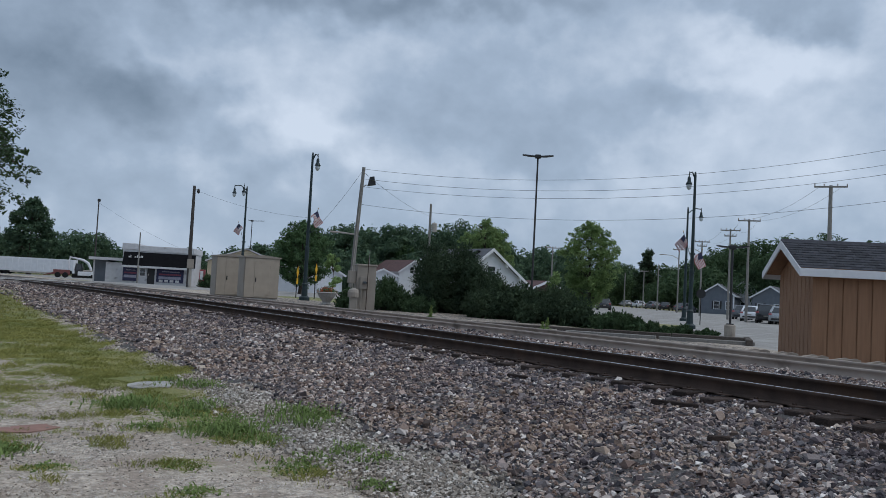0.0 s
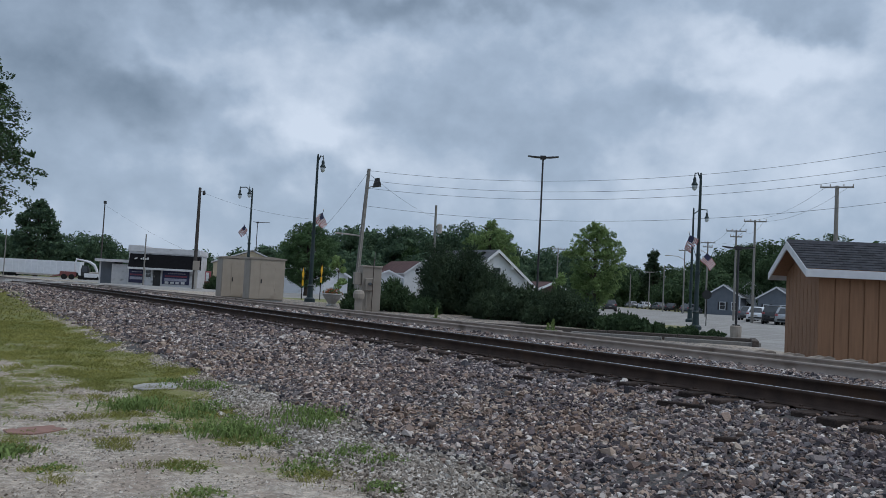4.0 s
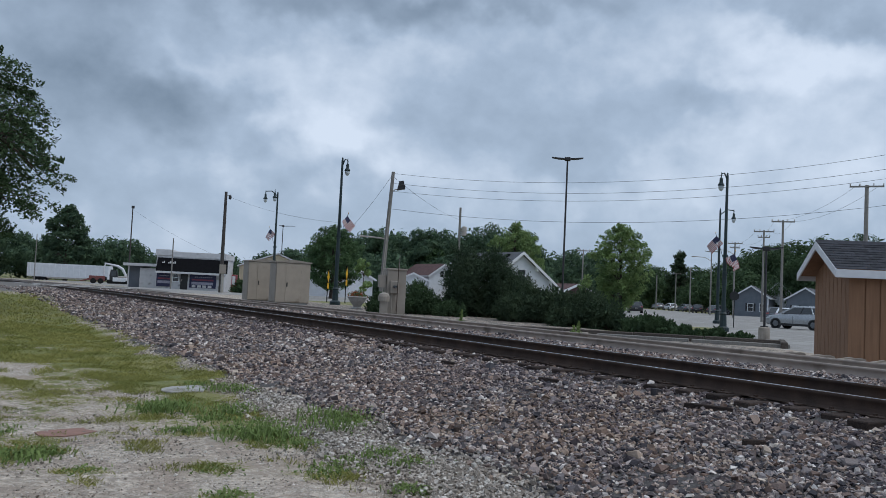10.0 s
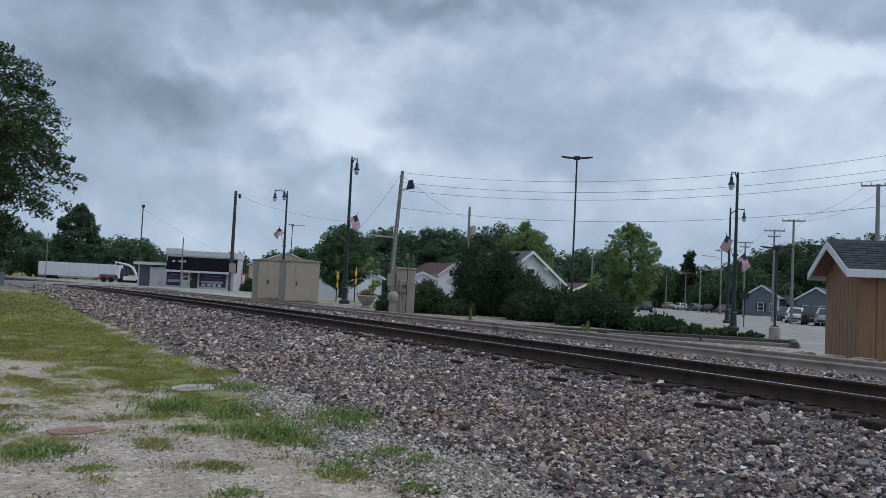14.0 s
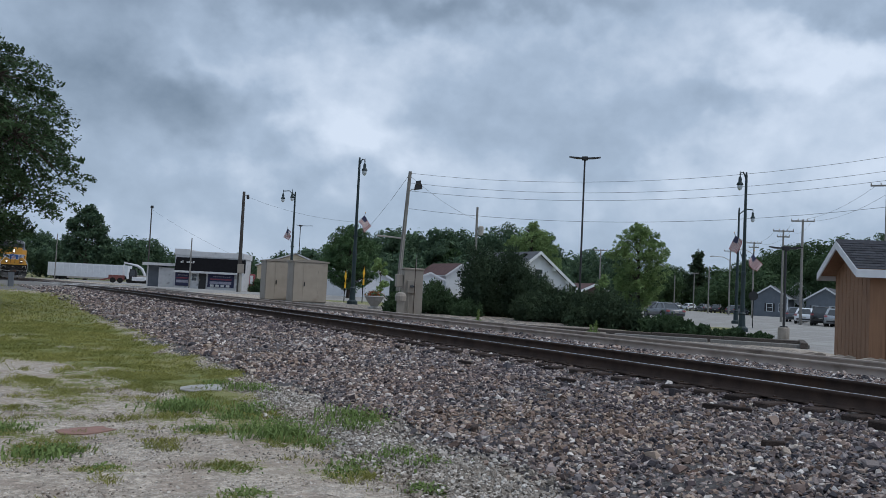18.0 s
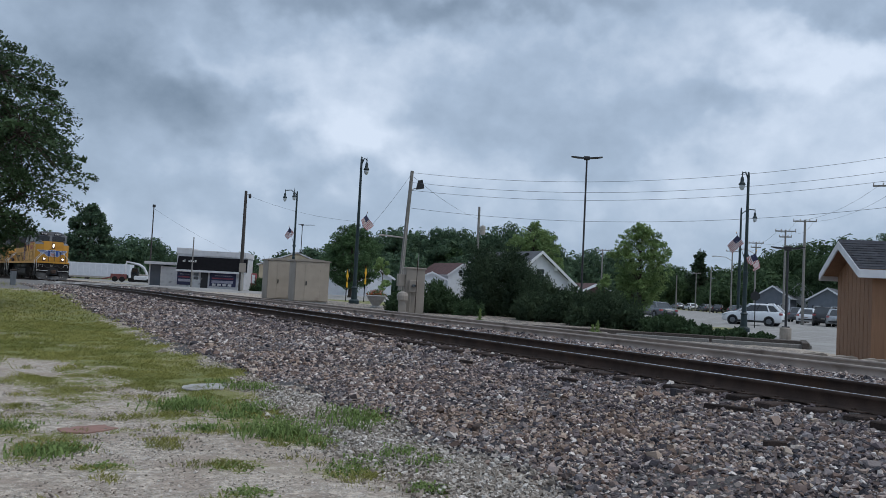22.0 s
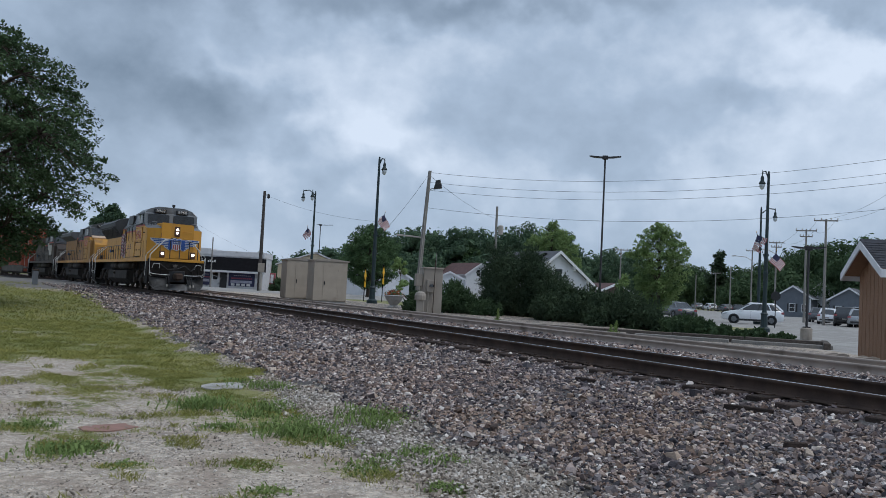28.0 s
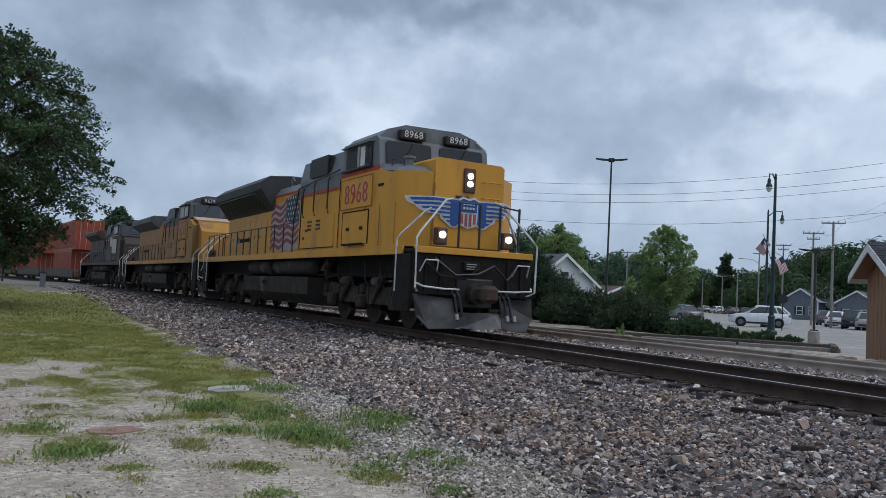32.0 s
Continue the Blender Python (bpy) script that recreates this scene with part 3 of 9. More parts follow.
BARE = [(63, -4.6, 9, 3.2, 0.95), (16.0, -7.5, 1.3, 0.75, 1.0), (15.3, -8.6, 1.2, 0.8, 0.9), (15.4, -6.5, 0.6, 0.5, 0.5), (12.4, -6.35, 0.5, 0.6, 0.55), (12.2, -8.2, 0.8, 0.45, 0.6), (10.6, -8.3, 0.5, 0.35, 0.5), (24, -8, 1.2, 1.2, 0.5), (20.5, -6.4, 0.5, 1.0, 0.35), (28, -4.6, 3.5, 0.3, 0.6), (13.0, -4.85, 0.6, 0.35, 0.3)]


def patches(s, o, table):
    v = np.zeros_like(s)
    for a, c, la, lc, k in table:
        v = np.maximum(v, k * (1 - ease(np.hypot((s - a) / la, (o - c) / lc), 0.15, 1.6)))
    return v


def bank_foot(s):
    """How far out the ballast reaches on the near side."""
    return -4.4 + 0.2 * ripple(s * 0.45, 0 * s, 9) + 0.1 * np.sin(s * 2.3) + 1.7 * ease(s, 30, 62)


def turf_at(s, o):
    k = np.clip(s / 12, 0.7, 3)
    s2 = s + k * (0.30 * ripple(s / k * 1.1, o / k * 1.9, 1) + 0.17 * ripple(s / k * 3.1, o / k * 4.6, 2))
    o2 = o + 0.22 * ripple(s * 0.9, o * 1.7, 3) + 0.13 * ripple(s * 2.7, o * 4.3, 4)
    foot = bank_foot(s)
    field = 0.95 * ease(s2 + 0.9 * (o2 + 6.5), 12.6, 15.5) * (1 - ease(o2 - foot, -0.45, 0.15))
    g = np.maximum(patches(s2, o2, TURF), field) - patches(s2, o2, BARE)
    g = g + 0.16 * ripple(s * 1.6, o * 3.0, 5) * (g > 0.1) + 0.12 * ripple(s * 5.2, o * 7.5, 6) * (g > 0.1)
    return np.clip(g, 0, 1) * (1 - ease(o2 - foot, 0.0, 0.5))


def paved_at(x, y, s, o):
    road = ease(s, 71, 73) * (1 - ease(s, 94, 97))
    lot = ease(o, 15, 17) * ease(s, 60, 66) * (1 - ease(s, 185, 195)) * (1 - ease(o, 60, 70))
    r, b = np.hypot(x, y), np.degrees(np.arctan2(x, y))
    lawn = ease(b, 8, 9) * (1 - ease(b, 19.2, 19.8)) * (1 - ease(r, 47, 49))
    island = ease(r, 51, 52) * (1 - ease(r, 58, 59.5)) * ease(b, 10, 11) * (1 - ease(b, 18.6, 19.2))
    street = ease(x, 9, 12) * ease(o, 9.6, 10.6) * (1 - ease(x, 47, 50)) * (1 - lawn) * (1 - island)
    near = np.where((o > -5.0) & (o < 7.2), ease(s, 72, 73.5) * (1 - ease(s, 93, 94.5)), 1)
    return np.clip(np.maximum(np.maximum(road * near, lot), street), 0, 1)


def build_ground():
    so = np.unique(np.concatenate([np.arange(-14, 30, 0.25), np.arange(30, 70, 0.8), np.arange(70, 260, 3.0), np.arange(-80, -14, 4.0), -np.geomspace(80, 1300, 14), np.geomspace(260, 1400, 16)]))
    oo = np.unique(np.concatenate([np.arange(-12, 9, 0.22), np.arange(9, 40, 1.0), np.arange(40, 160, 5.0), np.geomspace(160, 4500, 18), -np.geomspace(12, 850, 26)]))
    S, O = np.meshgrid(so, oo, indexing="ij")
    X, Y = on_line_np(S, O)
    Z = ground_height(X, Y)
    rough = np.array([noise.noise(Vector((x * 1.3, y * 1.3, 0))) for x, y in zip(X.ravel(), Y.ravel())]).reshape(X.shape)
    Z = Z + 0.035 * rough * ((O < -1.6) & (S < 66)) + 0.02 * rough * ((O > 8) & (O < 60))
    n, k = S.shape
    i = np.arange(n * k).reshape(n, k)
    F = np.stack([i[:-1, :-1], i[1:, :-1], i[1:, 1:], i[:-1, 1:]], -1).reshape(-1, 4)
    me = raw_mesh("ground", np.stack([X, Y, Z], -1).reshape(-1, 3), F[:, ::-1], 4, ground_material())
    P = paved_at(X, Y, S, O)
    far_turf = np.where((O > 9.4) & (P < 0.5), np.where(O < 14.5, 0.05, 0.75), 0.0)
    stone = np.where((O > bank_foot(S) - 0.05) & (O < 14.5) & ((O < 9.2) | (S < 56)), np.where(O < 7.0, 1.0, 0.5), 0.0) * (1 - P)
    for name, val in (("grass", np.maximum(turf_at(S, O), far_turf)), ("ballast", stone), ("paved", P), ("road", ease(S + 0.6 * np.minimum(O + 6, 0), 54, 62) * (1 - ease(S, 92, 96)) * (O > -40) * np.where(O > -2.4, S > 70, 1) * (O < 8.5))):
        a = me.attributes.new(name, "FLOAT", "POINT")
        a.data.foreach_set("value", val.astype(np.float32).ravel())
    me.polygons.foreach_set("use_smooth", [True] * len(me.polygons))
    tagged(new("ground", me), "earth with turf, pale gravel and paved lots", "ground", kind="structure")


build_ground()

# ---- the two tracks ----
RAIL = [(-0.07, -0.18), (0.07, -0.18), (0.07, -0.168), (0.02, -0.155), (0.011, -0.14), (0.011, -0.05), (0.036, -0.038), (0.036, -0.006), (0.028, 0.0), (-0.028, 0.0), (-0.036, -0.006), (-0.036, -0.038), (-0.011, -0.05), (-0.011, -0.14), (-0.02, -0.155), (-0.07, -0.168)]


def rail(parent, o, s0, s1, mats, step=1.0, drop=0.0):
    """A rail of true section along the curve; its running band is bright, the rest rusty."""
    ss = np.arange(s0, s1 + 0.01, step)
    k = len(RAIL)
    V = np.array([on_line(s, o + u, v + drop) for s in ss for u, v in RAIL])
    i = np.arange(len(ss) * k).reshape(len(ss), k)
    j = np.roll(i, -1, axis=1)
    F = np.stack([i[:-1], i[1:], j[1:], j[:-1]], -1).reshape(-1, 4)
    me = raw_mesh("rail", V, F, 4, mats[0])
    me.materials.append(mats[1])
    me.polygons.foreach_set("material_index", np.tile(np.array([1 if q in (8,) else 0 for q in range(k)], dtype=np.int32), len(ss) - 1))
    ob = new("rail", me)
    ob.parent = parent
    return ob


TIE_PLACES = []


def build_tracks():
    main = thing("railway_track", Matrix(), "main railway track with rusty rails and bright running bands on dark wooden ties", "railway track", kind="structure")
    for o in (0.0, 1.505):
        rail(main, o, -40, 420, (M_RUST, M_STEEL))
    side = thing("siding_track", Matrix(), "pale dusty siding rails on concrete ties beside the main track", "railway track", kind="structure")
    for o in (4.4, 5.905):
        rail(side, o, -40, 240, (M_PALERAIL, M_PALERAIL), drop=0.0)
    bm = B((-1.28, -0.115, -0.36), (1.28, 0.115, -0.175), 0.012)
    first = part("wooden_tie", bm, M_TIE, main)
    ties = first.data
    rnd = random.Random(4)
    s, first_used = -11.0, False
    while s < 72:
        TIE_PLACES.append(s)
        ob = first if not first_used else new("wooden_tie", ties)
        first_used = True
        ob.parent = main
        ob.matrix_basis = Matrix.Translation(on_line(s, 0.7525 + rnd.uniform(-0.10, 0.13), rnd.uniform(-0.018, 0.0))) @ pose(0, 0, 0, 0, 0, line_turn(s) - 90 + rnd.uniform(-1.5, 1.5))
        s += 0.50 + rnd.uniform(-0.03, 0.03)
    plate = bpy.data.meshes.new("tie_plate")
    bm = B((-0.17, -0.09, -0.18), (0.17, 0.09, -0.166), 0.003)
    for x in (-0.11, 0.11):
        box(bm, (x - 0.02, -0.06, -0.17), (x + 0.02, -0.03, -0.145))
    bm.to_mesh(plate)
    bm.free()
    plate.materials.append(M_RUST)
    s = -8.0
    while s < 26:
        ob = new("tie_plate", plate)
        ob.parent = main
        ob.matrix_basis = Matrix.Translation(on_line(s, 0, 0.004)) @ pose(0, 0, 0, 0, 0, line_turn(s) - 90)
        s += 0.5
    # concrete ties of the siding; the nearest have raised seats at their outer ends
    plain = part("concrete_tie", B((-1.3, -0.13, -0.3), (1.3, 0.13, -0.165), 0.02), M_TANCONC, side)
    plain.matrix_basis = Matrix.Translation(on_line(58.5, 5.1525, 0)) @ pose(0, 0, 0, 0, 0, line_turn(58.5) + 90)
    bm = B((-1.3, -0.13, -0.3), (1.3, 0.13, -0.17), 0.02)
    box(bm, (0.86, -0.11, -0.18), (1.46, 0.11, -0.1), 0.015)
    for y0, y1 in ((-0.13, -0.075), (0.075, 0.13)):
        prism(bm, [(0.88, -0.11), (1.5, -0.11), (1.5, -0.01), (1.36, 0.02), (1.02, -0.01)], y0, y1)
    box(bm, (1.43, -0.075, -0.11), (1.5, 0.075, 0.0), 0.01)
    box(bm, (1.12, -0.07, -0.11), (1.2, 0.07, -0.03), 0.01)
    tie = part("concrete_tie", bm, M_TANCONC, side)
    s = -10.0
    first_used = False
    while s < 58:
        ob = tie if not first_used else new("concrete_tie", tie.data if s < 11.9 else plain.data)
        first_used = True
        ob.parent = side
        ob.matrix_basis = Matrix.Translation(on_line(s, 5.1525, 0)) @ pose(0, 0, 0, 0, 0, line_turn(s) + 90)
        s += 0.66
    # long concrete kerb blocks laid along the siding's outer side
    bm = B((-0.33, -0.12, -0.3), (0.33, 0.12, -0.14), 0.012)
    kerb = part("kerb_block", bm, M_TANCONC, side)
    s, first_used = -8.0, False
    while s < 26:
        ob = kerb if not first_used else new("kerb_block", kerb.data)
        first_used = True
        ob.parent = side
        ob.matrix_basis = Matrix.Translation(on_line(s + 0.33, 6.55, 0)) @ pose(0, 0, 0, 0, 0, line_turn(s))
        s += 0.66
    # crossing panels where the road meets the rails
    bm = bmesh.new()
    panels = thing("crossing_panels", Matrix(), "worn concrete and timber panels of a level road crossing", "road crossing", kind="structure")
    for o0, o1 in ((-0.9, -0.1), (0.12, 1.39), (1.62, 4.28), (4.52, 5.79), (6.02, 6.9)):
        for k in range(7):
            s0 = 73 + k * 3.0
            bm = bmesh.new()
            vs = [on_line(s0 + ds, o, z) for z in (-0.2, -0.012) for ds, o in ((0, o0), (2.96, o0), (2.96, o1), (0, o1))]
            vv = [bm.verts.new(v) for v in vs]
            for f in ((0, 1, 2, 3), (4, 7, 6, 5), (0, 4, 5, 1), (1, 5, 6, 2), (2, 6, 7, 3), (3, 7, 4, 0)):
                bm.faces.new([vv[q] for q in f])
            bmesh.ops.recalc_face_normals(bm, faces=bm.faces[:])
            part("crossing_panel", bm, M_CONCRETE if k % 3 else M_TIE, panels)


build_tracks()


# ---- loose stone ----
CUBE_V = np.array([[x, y, z] for x in (-1, 1) for y in (-1, 1) for z in (-1, 1)], float)
CUBE_F = np.array([[0, 1, 3, 2], [4, 6, 7, 5], [0, 4, 5, 1], [2, 3, 7, 6], [0, 2, 6, 4], [1, 5, 7, 3]])


def stones(x, y, z, size, rng, tip=0.4):
    """Vertices and faces of many broken stones: skewed, chipped lumps that lie mostly on their broad side."""
    n = len(x)
    V = CUBE_V[None] * (1 + rng.uniform(-0.55, 0.2, (n, 8, 3)))
    V[:, 1::2] *= rng.uniform(0.55, 0.95, (n, 1, 1))
    V = V * (size[:, None, None] * rng.uniform(0.6, 1.3, (n, 1, 3)) * np.array([1.1, 1.0, 0.72]) * 0.36)
    a, b, c = rng.normal(0, tip, n), rng.normal(0, tip, n), rng.uniform(0, 6.283, n)
    ca, sa, cb, sb, cc, sc = np.cos(a), np.sin(a), np.cos(b), np.sin(b), np.cos(c), np.sin(c)
    R = np.stack([cc * cb, cc * sb * sa - sc * ca, cc * sb * ca + sc * sa, sc * cb, sc * sb * sa + cc * ca, sc * sb * ca - cc * sa, -sb, cb * sa, cb * ca], -1).reshape(n, 3, 3)
    V = np.einsum("nij,nkj->nki", R, V) + np.stack([x, y, z], -1)[:, None, :]
    F = (CUBE_F[None] + (np.arange(n) * 8)[:, None, None]).reshape(-1, 4)
    return V.reshape(-1, 3), F


def flat_mesh(name, V, F, material):
    me = raw_mesh(name, V, F, 4, material)
    me.shade_flat()
    return me


def build_stones():
    rng = np.random.default_rng(11)
    ss, oo, sz = [], [], []
    # near bank: dense close by, thinner and coarser farther on
    for s0, s1, dens, size in ((2.5, 14, 1050, 0.049), (14, 26, 460, 0.064), (26, 45, 230, 0.085), (45, 72, 80, 0.13)):
        for o0, o1, k in ((-4.4, -0.1, 1.0), (0.15, 1.4, 0.2), (1.6, 4.35, 0.5), (4.5, 5.8, 0.2)):
            n = int((s1 - s0) * (o1 - o0) * dens * k)
            ss.append(rng.uniform(s0, s1, n))
            oo.append(rng.uniform(o0, o1, n))
            sz.append(size * rng.lognormal(0, 0.32, n))
    s, o, sz = np.concatenate(ss), np.concatenate(oo), np.concatenate(sz).clip(0.02, 0.2)
    ragged = bank_foot(s) + 0.05 + 0.22 * ripple(s * 1.1, o * 0.5, 31) + 0.18 * ripple(s * 3.3, o * 3.3, 32)
    keep = (o > ragged) | (rng.random(len(s)) < 0.12)
    s, o, sz = s[keep], o[keep], sz[keep]
    x, y = on_line_np(s, o)
    z = ground_height(x, y) + sz * rng.uniform(0.0, 0.35, len(s))
    # few stones lie on the ends of the ties
    ties = np.array(TIE_PLACES)
    gap = np.min(np.abs(s[:, None] - ties[None, :]), axis=1)
    keep = ~((gap < 0.13) & (o > -0.62) & (o < 2.1)) | (rng.random(len(s)) < 0.12)
    s, o, sz, x, y, z = (q[keep] for q in (s, o, sz, x, y, z))
    z = np.where((o > 4.35 - 2.7) & (o < 4.3), z + 0.05, z)
    # sootier stones lie in drifts nearer the rails, ochre ones in a few spots
    drift = ripple(s * 0.55, o * 0.9, 21) + 0.6 * ripple(s * 1.7, o * 2.3, 22) + 0.9 * ease(o, -3.2, -1.2) - 0.5
    rusty = ripple(s * 0.6 + 4, o * 1.1, 23) + 0.4 * ripple(s * 2.2, o * 2.6, 24)
    pick = rng.random(len(s))
    dark = (pick < np.clip(0.17 + 0.42 * drift, 0.05, 0.65)) & (o < 1.4)
    warm = ~dark & (pick > 1 - np.clip(0.8 * rusty - 0.25, 0.05, 0.5)) & (o < 0)
    for mask, name, mat, label in ((~dark & ~warm, "ballast_stones", M_BALLAST, "angular grey and brown broken ballast stones banked along the track"), (dark, "sooty_ballast_stones", M_DARKSTONE, "sooty purple-grey ballast stones near the rails"), (warm, "rusty_ballast_stones", M_WARMSTONE, "rust-stained tan ballast stones in the bank")):
        V, F = stones(x[mask], y[mask], z[mask], sz[mask], rng)
        tagged(new(name, flat_mesh(name, V, F, mat)), label, "ballast", kind="stuff")
    # pale gravel spilled at the foot of the bank and on the lot
    n = 13000
    s = np.where(rng.random(n) < 0.8, rng.uniform(3, 11, n), rng.uniform(11, 24, n))
    o = bank_foot(s) - 0.42 + rng.normal(0, 0.26, n)
    n2 = 22000
    s = np.concatenate([s, rng.uniform(5, 14, n2)])
    o = np.concatenate([o, rng.uniform(-9.6, -4.4, n2)])
    keep = (turf_at(s, o) < 0.55) & (rng.random(len(s)) < np.where(o > -5.3, 1.0, 0.9))
    s, o = s[keep], o[keep]
    x, y = on_line_np(s, o)
    sz = (np.where(o < -5.2, 0.017, 0.036) * rng.lognormal(0, 0.4, len(s))).clip(0.007, 0.06)
    V, F = stones(x, y, ground_height(x, y) + np.where(o < -5.2, sz * 0.05, sz * 0.2 + 0.01), sz, rng)
    tagged(new("pale_gravel", flat_mesh("pale_gravel", V, F, M_PALESTONE)), "pale limestone gravel scattered at the foot of the ballast bank", "gravel", kind="stuff")


def build_grass():
    rng = np.random.default_rng(5)
    out = []
    for s0, s1, o0, o1, n, h, w in ((5, 15, -8.8, -3.6, 230000, 0.024, 0.0028), (15, 30, -10.5, -3.8, 150000, 0.032, 0.006), (30, 72, -20, -3.9, 90000, 0.05, 0.016)):
        s, o = rng.uniform(s0, s1, n), rng.uniform(o0, o1, n)
        g = turf_at(s, o)
        x, y = on_line_np(s, o)
        lump = np.array([noise.noise(Vector((a * 2.1, b * 2.1, 3))) for a, b in zip(x, y)])
        fine = np.array([noise.noise(Vector((a * 7.0, b * 7.0, 9))) for a, b in zip(x, y)])
        g = np.maximum(g, 0.3 * np.clip(lump * 2.2 - 0.1, 0, 1) * (o < -5.0))
        keep = rng.random(n) < np.clip(g * 1.2 + 0.55 * lump + 0.75 * fine - 0.3, 0, 1) * np.clip((g - 0.06) * 4, 0, 1)
        s, o, x, y, lump = s[keep], o[keep], x[keep], y[keep], lump[keep]
        z = ground_height(x, y)
        hh = h * rng.uniform(0.3, 1.6, len(x)) * (0.9 + 1.0 * lump)
        a, lean = rng.uniform(0, 6.283, len(x)), rng.uniform(0.3, 1.7, len(x)) * hh
        dx, dy = np.cos(a) * w, np.sin(a) * w
        lx, ly = -np.sin(a) * lean, np.cos(a) * lean
        p = np.stack([np.stack([x - dx, y - dy, z - 0.01], -1), np.stack([x + dx, y + dy, z - 0.01], -1), np.stack([x + lx * 0.5 + dx * 0.7, y + ly * 0.5 + dy * 0.7, z + hh * 0.65], -1), np.stack([x + lx, y + ly, z + hh], -1)], 1)
        out.append(p.reshape(-1, 3))
    V = np.concatenate(out)
    F = np.arange(len(V)).reshape(-1, 4)
    tagged(new("grass", raw_mesh("grass", V, F, 4, M_GRASS)), "short patchy green turf beside the gravel", "grass", kind="stuff")


build_stones()
build_grass()


# ---- trees and shrubs ----
def leaf_cloud(centres, radii, count, size, rng, flat=0.8, shell=0.55):
    """Four-cornered leaves strewn through lobes, most of them near each lobe's skin."""
    c = np.asarray(centres, float)
    r = np.asarray(radii, float)
    p = r ** 2.2
    k = rng.choice(len(c), count, p=p / p.sum())
    d = rng.normal(size=(count, 3))
    d /= np.linalg.norm(d, axis=1)[:, None]
    rad = r[k] * (shell + (1.08 - shell) * rng.random(count) ** 0.7)
    rad *= 1 + 0.16 * np.sin(d[:, 0] * 5 + k) * np.cos(d[:, 1] * 6 + 2 * k)
    P = c[k] + d * rad[:, None] * np.array([1, 1, flat]) + rng.normal(size=(count, 3)) * (0.07 * r[k])[:, None]
    u = rng.normal(size=(count, 3))
    u -= 0.85 * d * np.sum(u * d, axis=1)[:, None]
    u /= np.linalg.norm(u, axis=1)[:, None]
    v = np.cross(u, d + 0.4 * rng.normal(size=(count, 3)))
    v /= np.linalg.norm(v, axis=1)[:, None] + 1e-9
    s = size * rng.uniform(0.55, 1.4, count)[:, None]
    V = np.stack([P - u * s, P + v * s * 0.45, P + u * s - 0.25 * s * np.array([0, 0, 1]), P - v * s * 0.45], 1)
    return V.reshape(-1, 3)


def tree(name, base, height, crown, low, leaf_mat, label, leaves=5000, size=0.22, seed=1, lobes=26, trunk=0.25, shape="round", lean=(0, 0), group="", category="tree", lobe=(0.22, 0.4)):
    """A tapered trunk with limbs that reach the lobes of an uneven crown. crown: its radius; low: the height at which it begins."""
    rnd, rng = random.Random(seed), np.random.default_rng(seed)
    t = thing(name, Matrix.Translation(base), label, category, group)
    mid = (height + low) / 2
    half = (height - low) / 2
    cs, rs = [], []
    for i in range(lobes):
        if shape == "cone":
            f = (i + 0.5) / lobes
            h = low + (height - low) * f
            rr = crown * (1 - f) ** 0.8
            a = i * 2.4
            cs.append((math.cos(a) * rr * 0.62, math.sin(a) * rr * 0.62, h))
            rs.append(max(0.2 * crown, rr * 0.5) * rnd.uniform(0.8, 1.2))
        else:
            d = Vector((rnd.gauss(0, 1), rnd.gauss(0, 1), rnd.gauss(0, 1))).normalized()
            q = rnd.uniform(0.4, 1.0) ** 0.6 * 0.92
            wide = 1.0 if d.z < 0.2 else 1 - 0.25 * d.z
            cs.append((lean[0] * (0.5 + d.z / 2) + d.x * crown * q * wide, lean[1] * (0.5 + d.z / 2) + d.y * crown * q * wide, mid + d.z * half * q * 1.05))
            rs.append(crown * rnd.uniform(*lobe))
    bm = bmesh.new()
    top = low + (height - low) * 0.55
    tube(bm, [(0, 0, -0.3), (0, 0, 0.25), (rnd.uniform(-0.1, 0.1), rnd.uniform(-0.1, 0.1), low * 0.8 + 0.2), (lean[0] * 0.3, lean[1] * 0.3, top)], [trunk * 1.35, trunk, trunk * 0.8, trunk * 0.25], 9)
    for c in cs[:: max(1, lobes // 14)]:
        h = max(low * 0.7, min(top, c[2] - 0.35 * math.hypot(c[0], c[1])))
        tube(bm, [(0, 0, h * 0.9), (c[0] * 0.45, c[1] * 0.45, h + (c[2] - h) * 0.4), c], [trunk * 0.42, trunk * 0.25, trunk * 0.08], 6)
    part("trunk", bm, M_BARK, t)
    V = leaf_cloud(cs, rs, leaves, size, rng)
    me = raw_mesh("crown", V, np.arange(len(V)).reshape(-1, 4), 4, leaf_mat)
    ob = new("crown", me)
    ob.parent = t
    return t


